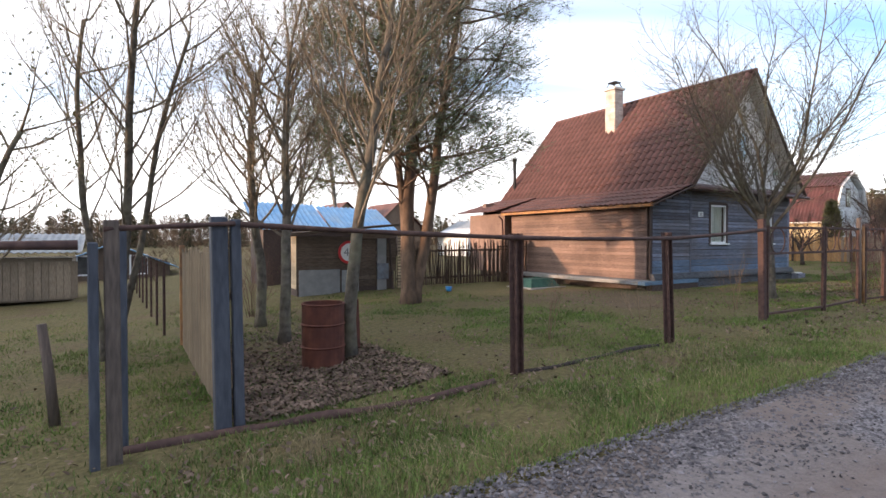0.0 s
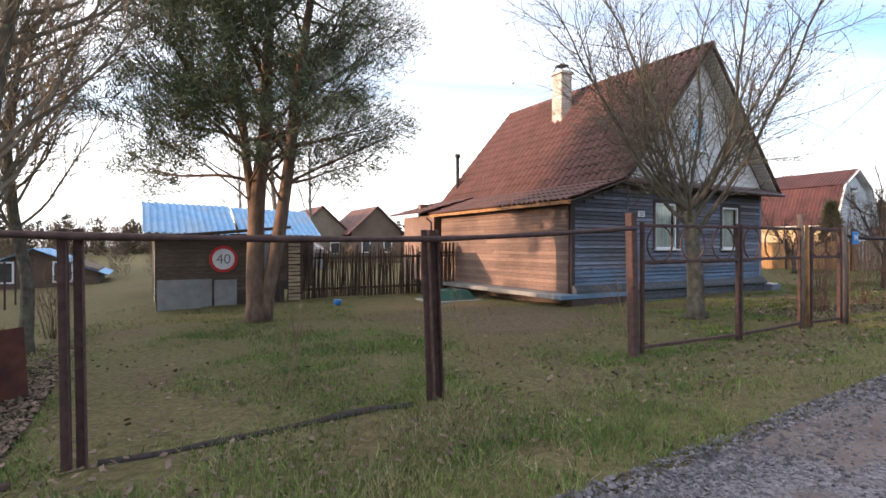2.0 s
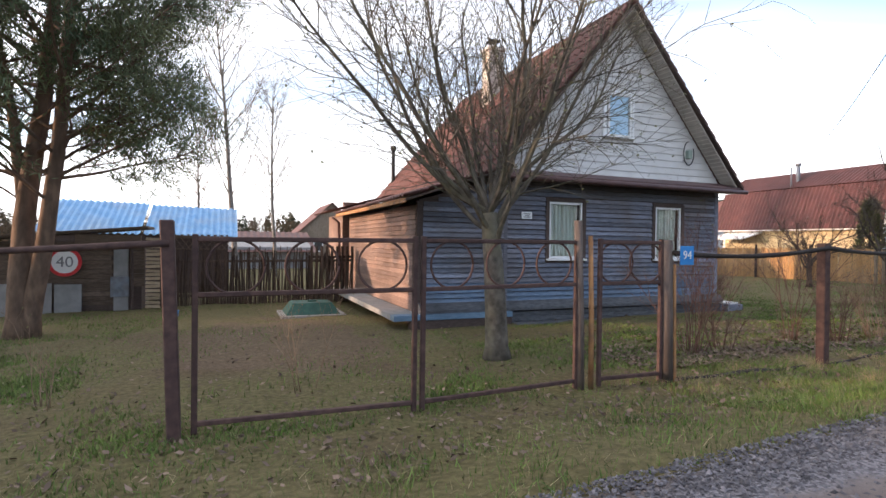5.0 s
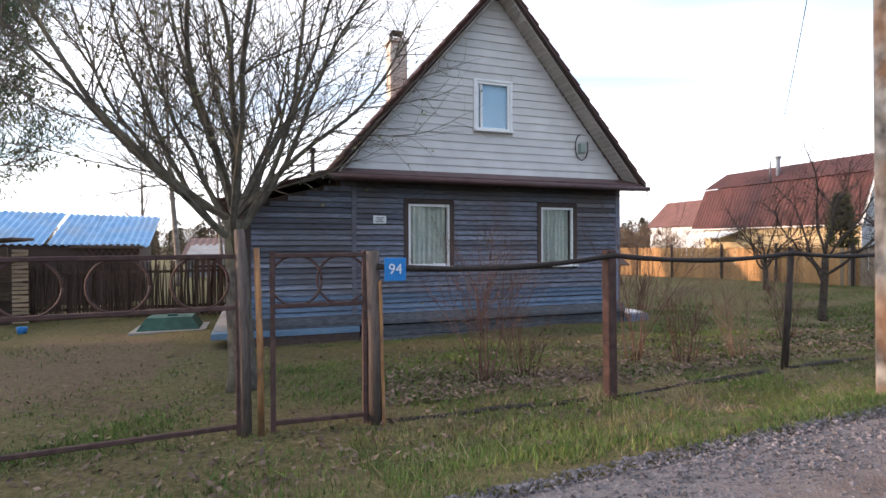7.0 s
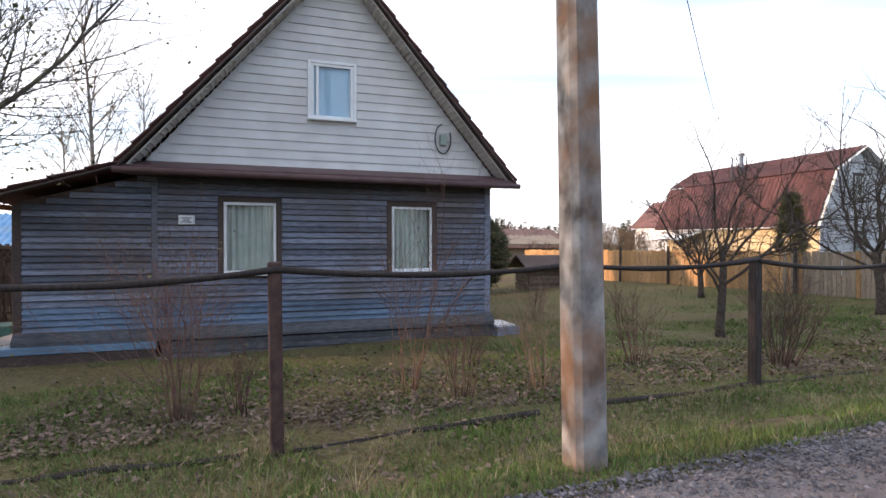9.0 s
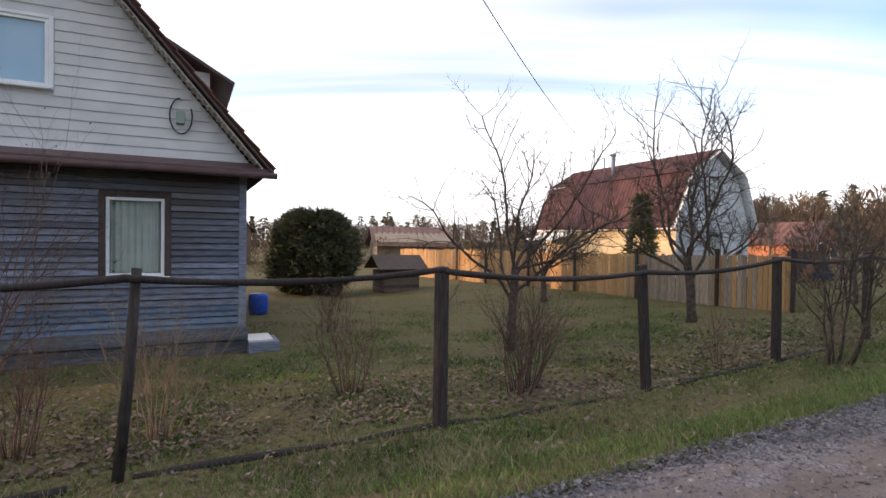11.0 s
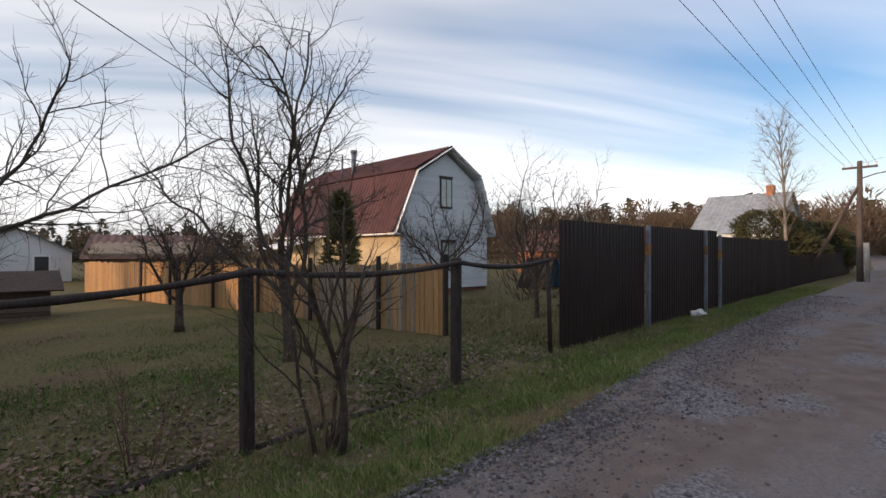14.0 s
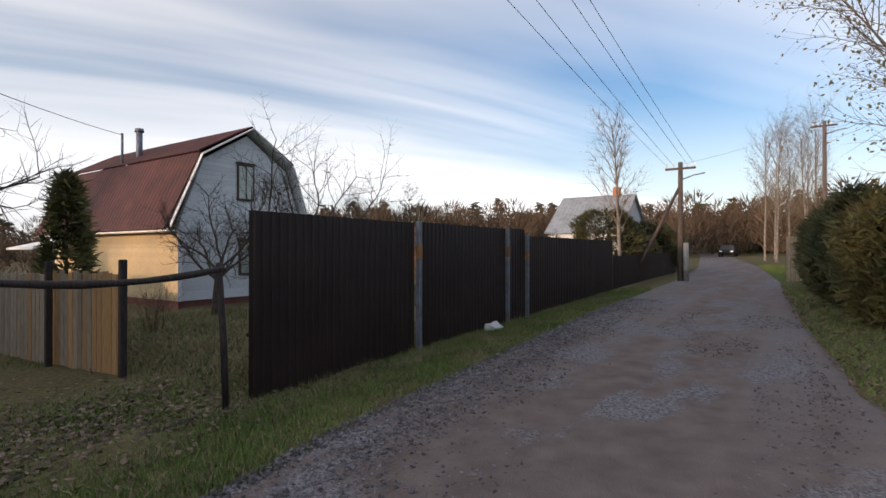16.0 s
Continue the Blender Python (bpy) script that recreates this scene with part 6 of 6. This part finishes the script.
# ---- far houses and woods ----
def plain_house(x, y, w, d, wall_h, ridge_h, wall, roof, label, gable_y=True, rot=0):
    z = ground_z(x, y) - 0.1
    h = thing("house", x, y, z, label, "house", "far houses")
    R = Matrix.Translation((x, y, z)) @ Matrix.Rotation(radians(rot), 4, "Z")
    bm = bmesh.new()
    prof = [(-w / 2, 0), (w / 2, 0), (w / 2, wall_h), (0, ridge_h - 0.1), (-w / 2, wall_h)]
    vv = [[bm.verts.new(R @ Vector((px, py, pz))) for px, pz in prof] for py in (-d / 2, d / 2)]
    bm.faces.new(vv[0]); bm.faces.new(vv[1][::-1])
    for i in range(5):
        bm.faces.new((vv[0][i], vv[1][i], vv[1][(i + 1) % 5], vv[0][(i + 1) % 5]))
    wl_ = part("wall", bm, wall, h)
    for s in (-1, 1):
        a, b, c = R @ Vector((0, -d / 2 - 0.3, ridge_h)), R @ Vector((0, d / 2 + 0.3, ridge_h)), R @ Vector((s * (w / 2 + 0.4), -d / 2 - 0.3, wall_h - 0.3))
        wavy_roof("roof", a, b, c, 0.4, 0.02, 4, roof, h)
    for px in (-w * 0.22, w * 0.22):
        win = part("window", box(bmesh.new(), (px - 0.4, -d / 2 - 0.04, wall_h * 0.35), (px + 0.4, -d / 2 - 0.004, wall_h * 0.35 + 1.0), 0, R), M["white_paint"], h)
        # the pane is painted dark in place of an unlit room
        part("pane", box(bmesh.new(), (px - 0.32, -d / 2 - 0.05, wall_h * 0.35 + 0.08), (px + 0.32, -d / 2 - 0.042, wall_h * 0.35 + 0.92), 0, R), M["unlit_interior"], win)
    return h


plain_house(16.2, 47.5, 5.0, 6.0, 2.6, 5.0, M["grey_fence"], M["roof_dark"], "small brown gabled house far behind the yards")
plain_house(20.6, 46.0, 4.6, 6.0, 2.8, 5.0, M["shed_wood"], M["roof_dark"], "brown gabled cottage with a blue roofed porch beyond the gardens")
plain_house(53.5, 41.0, 5.0, 8.0, 3.2, 5.6, M["plank_white"], M["roof_dark"], "pale house with a dull red roof behind the gardens")
plain_house(79.0, 17.4, 9.0, 6.6, 3.0, 6.5, M["plank_white"], M["roof_grey"], "white house with a pale grey roof beyond the steel fence")
bk_ = thing("chimney_stack", 79.0, 15.6, ground_z(79, 15.6) + 5.6, "red brick chimney on a far grey roof", "chimney")
boxpart("stack", (78.7, 15.3, ground_z(79, 15.6) + 5.6), (79.3, 15.9, ground_z(79, 15.6) + 7.1), M["brick"], bk_)
plain_house(53.6, 21.0, 3.2, 4.0, 1.7, 2.9, M["brick"], M["roof_dark"], "low brick outbuilding with a dark roof")


def make_tent():
    x, y = 41.7, 13.4
    z = ground_z(x, y)
    t = thing("tarp_shelter", x, y, z, "small bright blue tarpaulin shelter in the overgrown plot", "tent")
    for s in (-1, 1):
        beam("tarp", (x + s * 0.02, y, z + 1.22), (x + s * 0.75, y, z + 0.02), 1.4, 0.02, M["sign_blue"] if s > 0 else M["dark_post"], t)
    tubes("ridge_pole", [([(x, y - 0.8, z + 1.2), (x, y + 0.8, z + 1.2)], [0.025, 0.025], 6)], M["post_wood"], t)


make_tent()
plain_house(33.0, 36.0, 9.0, 5.0, 1.6, 2.7, M["grey_fence"], M["roof_red"], "low outbuilding with a red sheet roof", rot=75)
plain_house(27.0, 40.0, 5.0, 5.0, 2.0, 3.2, M["plank_white"], M["roof_grey"], "small pale summer house beyond the gardens")
plain_house(10.5, 38.0, 9.0, 5.0, 1.4, 2.4, M["grey_board"], M["roof_dark"], "long low outbuilding beyond the yards", rot=90)


def make_cold_frame():
    t = thing("low_barn", -4.8, 21.5, -0.6, "low grey plank barn with a pale blue sheet roof", "barn")
    body = boxpart("wall", (-12.0, 20.6, -0.8), (-2.6, 23.0, 0.55), M["grey_fence"], t, 0)
    me_b = bpy.data.meshes.new("plank")
    bb = box(bmesh.new(), (-0.09, -0.015, 0), (0.09, 0.015, 1.2), 0.005)
    bb.to_mesh(me_b); bb.free(); me_b.materials.append(M["grey_fence"])
    for i in range(24):
        p = new("plank", me_b)
        p.matrix_basis = body.matrix_world.inverted() @ Matrix.Translation((-6.9 + i * 0.19, 20.57, -0.75))
        p.parent = body
    wavy_roof("roof", (-12.3, 23.3, 1.35), (-2.3, 23.3, 1.35), (-12.3, 20.2, 0.72), 0.2, 0.02, 2, M["roof_grey"], t)
    plain_house(-1.5, 33.0, 5.0, 5.0, 0.9, 1.9, M["shed_wood"], M["roof_blue"], "small teal-roofed hut beyond the first yard")


make_cold_frame()
bl = thing("water_barrel", 20.2, 14.4, ground_z(20.2, 14.4), "blue plastic water barrel at the house corner", "barrel")
zb = ground_z(20.2, 14.4) - 0.02
tubes("body", [([(20.2, 14.4, zb), (20.2, 14.4, zb + 0.1), (20.2, 14.4, zb + 0.28), (20.2, 14.4, zb + 0.48), (20.2, 14.4, zb + 0.54)], [0.21, 0.24, 0.25, 0.24, 0.215], 16)], M["barrel_blue"], bl)
zc = ground_z(25.7, 19.0) - 0.03
cb = thing("well_house", 25.7, 19.0, zc, "low dark wooden well housing with an overhanging lid", "well")
for k in range(6):
    boxpart("plank", (25.0, 18.4, zc + k * 0.13), (26.4, 18.44, zc + k * 0.13 + 0.12), M["shed_wood"], cb)
    boxpart("plank", (24.96, 18.44, zc + k * 0.13), (25.0, 19.6, zc + k * 0.13 + 0.12), M["shed_wood"], cb)
boxpart("back_board", (25.0, 19.56, zc), (26.36, 19.6, zc + 0.78), M["shed_wood"], cb)
boxpart("side_board", (26.36, 18.45, zc), (26.4, 19.6, zc + 0.78), M["shed_wood"], cb)
beam("lid_slope", (25.7, 18.15, zc + 0.82), (25.7, 19.05, zc + 1.32), 1.95, 0.05, M["dark_trim"], cb)
beam("lid_slope", (25.7, 19.95, zc + 0.82), (25.7, 19.07, zc + 1.32), 1.95, 0.05, M["dark_trim"], cb)
gp = thing("gate_panel", 51.0, 1.0, ground_z(51, 1.0), "pale weathered plank gate at the road edge", "gate")
for k in range(7):
    boxpart("plank", (50.8 + k * 0.02, 0.2 + k * 0.14, ground_z(51, 1)), (50.83 + k * 0.02, 0.32 + k * 0.14, ground_z(51, 1) + 1.7), M["grey_fence"], gp)
lt = thing("litter_bag", 36.0, 5.18, ground_z(36, 5.18), "crumpled white plastic bag under the steel fence", "litter")
lm = bmesh.new()
bmesh.ops.create_icosphere(lm, subdivisions=2, radius=0.14)
for v in lm.verts:
    v.co = Vector((v.co.x * 1.6, v.co.y, v.co.z * 0.7)) * (1 + 0.45 * noise.noise(v.co * 11)) + Vector((36.0, 5.12, ground_z(36, 5.12) + 0.06))
part("bag", lm, M["white_litter"], lt)


def make_car():
    x, y = 101.0, 8.6
    z = ground_z(x, y)
    c = thing("car", x, y, z, "dark car parked far down the road", "car")
    part("body", box(bmesh.new(), (x - 2.0, y - 0.85, z + 0.3), (x + 2.0, y + 0.85, z + 0.85), 0.12), M["black_metal"], c)
    cab = bmesh.new()
    lo = [(-1.3, -0.78), (1.5, -0.78), (1.5, 0.78), (-1.3, 0.78)]
    hi = [(-0.8, -0.62), (1.1, -0.62), (1.1, 0.62), (-0.8, 0.62)]
    a = [cab.verts.new((x + u, y + v, z + 0.85)) for u, v in lo]
    b = [cab.verts.new((x + u, y + v, z + 1.42)) for u, v in hi]
    cab.faces.new(a[::-1]); cab.faces.new(b)
    for i in range(4):
        cab.faces.new((a[i], a[(i + 1) % 4], b[(i + 1) % 4], b[i]))
    part("cabin", cab, M["unlit_interior"], c)
    for u in (-1.3, 1.3):
        for v in (-0.8, 0.8):
            tubes("wheel", [([(x + u, y + v - 0.1, z + 0.31), (x + u, y + v + 0.1, z + 0.31)], [0.31, 0.31], 14)], M["black_metal"], c)
    for v in (-0.6, 0.6):
        part("headlight", box(bmesh.new(), (x - 2.03, y + v - 0.16, z + 0.58), (x - 1.98, y + v + 0.16, z + 0.72)), M["sign_white"], c)


make_car()


def triangles(name, V, mat):
    """One mesh of loose triangles from an (n, 3, 3) array."""
    n = len(V)
    me = bpy.data.meshes.new(name)
    me.vertices.add(3 * n); me.vertices.foreach_set("co", V.ravel())
    me.loops.add(3 * n); me.loops.foreach_set("vertex_index", np.arange(3 * n, dtype=np.int32))
    me.polygons.add(n); me.polygons.foreach_set("loop_start", np.arange(0, 3 * n, 3, dtype=np.int32))
    me.update(calc_edges=True)
    me.materials.append(mat)
    return new(name, me)


def woods(name, n, seed, region, hts, mat, label, conifer):
    rng, q = random.Random(seed), np.random.RandomState(seed)
    out = []
    k = 170 if conifer else 260
    for _ in range(n):
        x, y = region(rng)
        z = ground_z(x, y) - 0.2
        h = rng.uniform(*hts)
        r = h * (0.17 if conifer else 0.36)
        u = q.rand(k) ** (1.2 if conifer else 0.8)
        a = q.uniform(0, 2 * np.pi, k)
        prof = (1 - u) if conifer else np.sqrt(np.maximum(0.02, 1 - (2 * u - 1.05) ** 2))
        rr = r * prof * q.uniform(0.3, 1.05, k)
        c = np.stack([x + rr * np.cos(a), y + rr * np.sin(a), z + h * (0.06 + 0.94 * u)], 1)
        d = np.stack([np.cos(a), np.sin(a), q.uniform(-0.6, 0.3, k) if conifer else q.uniform(0.6, 2.6, k)], 1)
        d /= np.linalg.norm(d, axis=1)[:, None]
        w = np.cross(d, q.normal(0, 1, (k, 3)))
        w *= h * (0.03 if conifer else 0.009) / np.linalg.norm(w, axis=1)[:, None]
        ln = h * (0.12 if conifer else 0.14) * q.uniform(0.6, 1.3, k)
        out.append(np.stack([c - w, c + w, c + d * ln[:, None]], 1))
    tagged(triangles(name, np.concatenate(out), mat), label, "woods", kind="stuff")


def ring(a0, a1, r0, r1):
    def f(rng):
        a, r = radians(rng.uniform(a0, a1)), rng.uniform(r0, r1)
        return 15 + r * math.cos(a), r * math.sin(a)
    return f


woods("far_conifers", 560, 1, ring(40, 185, 110, 170), (4.0, 8.0), M["forest"], "dark conifer wood along the horizon", True)
woods("far_trees", 480, 2, ring(30, 185, 90, 150), (3.0, 6.5), M["forest_brown"], "leafless brown wood along the horizon", False)
woods("far_conifers", 520, 3, ring(-40, 45, 105, 160), (5.5, 11.0), M["forest"], "dark conifer wood at the end of the road", True)
woods("far_trees", 560, 4, ring(-25, 45, 85, 140), (5.0, 8.5), M["forest_brown"], "leafless brown wood at the end of the road", False)
woods("far_conifers", 260, 5, ring(185, 320, 60, 120), (7.0, 12.0), M["forest"], "dark wood behind the road", True)


def west(rng):
    return rng.uniform(-47, -39), rng.uniform(-12, 62)


# added out of view: keeps the low sun off ground and lower walls
woods("west_trees", 270, 9, west, (7.4, 9.5), M["forest"], "unseen row of spruces added to shade the yards", True)


def scrub(rng):
    while True:
        x, y = rng.uniform(26, 62), rng.uniform(7.5, 45)
        if not (34 < x < 42 and 12 < y < 25) and not (x < 31.5) and not (x < 36 and y < 12):
            return x, y


woods("garden_scrub", 90, 6, scrub, (1.2, 2.8), M["forest_brown"], "bare brown garden scrub behind the fences", False)


def scrub2(rng):
    return rng.uniform(-14, 40), rng.uniform(27, 60)


woods("garden_scrub", 80, 7, scrub2, (1.0, 2.2), M["forest_brown"], "bare brown garden scrub beyond the yards", False)


def scrub3(rng):
    return rng.uniform(64, 104), rng.uniform(-14, -1)


woods("garden_scrub", 80, 8, scrub3, (2.5, 6.0), M["forest_brown"], "bare thicket beside the road", False)


# ---- grass, leaves and gravel ----
def blades(name, n, seed, region, hts, width, mat, label, lean=0.5):
    rng = np.random.RandomState(seed)
    pts = np.array([region(rng) for _ in range(n)])
    zs = ground_many(pts[:, 0], pts[:, 1])
    a = rng.uniform(0, 2 * np.pi, n)
    h = rng.uniform(hts[0], hts[1], n)
    w = width * rng.uniform(0.6, 1.3, n)
    b = rng.uniform(0, 2 * np.pi, n)
    ln = np.abs(rng.normal(0, lean, n)) * h
    V = np.empty((n, 3, 3))
    V[:, 0] = np.stack([pts[:, 0] - np.cos(a) * w, pts[:, 1] - np.sin(a) * w, zs - 0.02], 1)
    V[:, 1] = np.stack([pts[:, 0] + np.cos(a) * w, pts[:, 1] + np.sin(a) * w, zs - 0.02], 1)
    V[:, 2] = np.stack([pts[:, 0] + np.cos(b) * ln, pts[:, 1] + np.sin(b) * ln, zs + h], 1)
    tagged(triangles(name, V, mat), label, "grass", kind="stuff")


def verge(rng):
    while True:
        x = rng.uniform(-3.5, 46)
        yl = road_left(x)
        y = yl + abs(rng.normal(0.95, 0.65)) + 0.05
        if y < yl + 2.9 and not (6.5 < x < 12.5 and y < 4.4 and rng.rand() < 0.8) and noise.noise(Vector((x * 1.1, y * 1.1, 0))) > -0.25 + rng.normal(0, 0.15):
            return x, y


def lawn(rng):
    while True:
        x, y = rng.uniform(-6, 31), 4.2 + abs(rng.normal(0, 5.0))
        if ((x - 9.0) / 2.6) ** 2 + ((y - 9.0) / 4.4) ** 2 < 1 and rng.rand() < 0.85:
            continue
        if y < 17 and not (11 < x < 19.6 and y > 9.0) and noise.noise(Vector((x * 0.55, y * 0.55, 5))) > -0.12 + rng.normal(0, 0.12):
            return x, y


def tuft_spots():
    q, spots = random.Random(17), []
    for _ in range(150):
        x = q.uniform(-3, 45)
        x += 8 if 6.5 < x < 12.5 else 0
        spots.append((x, road_left(x) + q.uniform(0.6, 2.3)))
    return spots


TUFTS = tuft_spots()


def tufts(rng):
    x, y = TUFTS[int(rng.rand() * 150)]
    return x + rng.normal(0, 0.1), y + rng.normal(0, 0.1)


blades("verge_grass", 190000, 1, verge, (0.015, 0.08), 0.006, M["grass"], "rough green grass on the road verge", 0.9)
blades("lawn_grass", 180000, 2, lawn, (0.012, 0.06), 0.008, M["grass"], "short patchy lawn grass", 1.0)
blades("dry_grass", 16000, 3, tufts, (0.03, 0.15), 0.003, M["straw"], "dry straw-coloured grass tufts on the verge", 1.3)
blades("dry_grass", 75000, 4, verge, (0.015, 0.07), 0.004, M["straw"], "dry matted grass on the verge", 2.0)


def plot(rng):
    return rng.uniform(31.0, 36.5), rng.uniform(5.7, 13.5)


blades("rough_plot_grass", 9000, 6, plot, (0.03, 0.2), 0.006, M["straw"], "tall dry grass in the overgrown plot", 0.9)
blades("rough_plot_grass", 12000, 7, plot, (0.03, 0.13), 0.007, M["grass"], "rough green growth in the overgrown plot", 0.9)


def far_verge(rng):
    x = rng.uniform(30, 70)
    return x, road_right(x) - abs(rng.normal(0.5, 0.5)) - 0.1


blades("verge_grass", 16000, 5, far_verge, (0.03, 0.11), 0.007, M["grass"], "rough grass on the far road verge", 1.2)


def flakes(name, n, seed, region, size, mat, label):
    rng = np.random.RandomState(seed)
    V, F = [], []
    for i in range(n):
        x, y = region(rng)
        z = ground_z(x, y) + rng.uniform(0.005, 0.045)
        a, s = rng.uniform(0, 6.283), size * rng.uniform(0.5, 1.3)
        t1, t2 = rng.normal(0, 0.35, 2)
        c, d = math.cos(a), math.sin(a)
        o = len(V)
        for u, v in ((-1, 0), (0, -0.6), (1, 0), (0, 0.6)):
            V.append((x + s * (u * c - v * d), y + s * (u * d + v * c), z + s * (u * t1 + v * t2)))
        F.append((o, o + 1, o + 2, o + 3))
    tagged(obj(name, V, F, mat), label, "leaves", kind="stuff")


def leafy(rng):
    r = rng.rand()
    if r < 0.35:
        return rng.uniform(-0.4, 1.9), 4.9 + abs(rng.normal(0, 2.4))
    if r < 0.65:
        return rng.uniform(13, 31), 4.9 + abs(rng.normal(0, 1.3))
    if r < 0.73:
        return rng.uniform(31, 36), rng.uniform(5.6, 12)
    if r < 0.8:
        x = rng.uniform(28, 50)
        return x, road_right(x) - abs(rng.normal(0.3, 0.8))
    if r < 0.9:
        return rng.uniform(-4, 31), 4.4 + abs(rng.normal(0, 3.0))
    x = rng.uniform(-3, 34)
    return x, road_left(x) + rng.uniform(0.8, 2.2)


flakes("dead_leaves", 52000, 1, leafy, 0.03, M["dead_leaf"], "scattered brown dead leaves")


def stones(name, n, seed, region, sizes, label):
    rng = np.random.RandomState(seed)
    base = np.array([(1, 0, 0), (-1, 0, 0), (0, 1, 0), (0, -1, 0), (0, 0, 1), (0, 0, -1)], float)
    fc = [(0, 2, 4), (2, 1, 4), (1, 3, 4), (3, 0, 4), (2, 0, 5), (1, 2, 5), (3, 1, 5), (0, 3, 5)]
    V, F = [], []
    for i in range(n):
        x, y = region(rng)
        s = sizes[0] + (sizes[1] - sizes[0]) * rng.rand() ** 3
        q = base * np.array([rng.uniform(0.7, 1.3), rng.uniform(0.6, 1.1), rng.uniform(0.4, 0.8)]) * s + rng.normal(0, 0.18 * s, (6, 3))
        a = rng.uniform(0, 6.283)
        c, d = math.cos(a), math.sin(a)
        z = ground_z(x, y) + 0.3 * s + 0.006
        o = 6 * i
        for u, v, w in q:
            V.append((x + u * c - v * d, y + u * d + v * c, z + w))
        F += [(p + o, r + o, t + o) for p, r, t in fc]
    tagged(obj(name, V, F, M["stone"]), label, "gravel", kind="stuff")


def gravel(rng):
    while True:
        x = -2 + 44 * rng.rand()
        yl = road_left(x)
        r = rng.rand()
        if r < 0.6:
            y = yl - abs(rng.normal(0.1, 0.42)) + 0.12
        else:
            y = rng.uniform(road_right(x), yl)
            if noise.noise(Vector((x * 0.45, y * 1.0, 9))) < 0.12:
                continue
        return x, y


stones("gravel", 95000, 1, gravel, (0.007, 0.022), "loose grey crushed stone along the road edge")
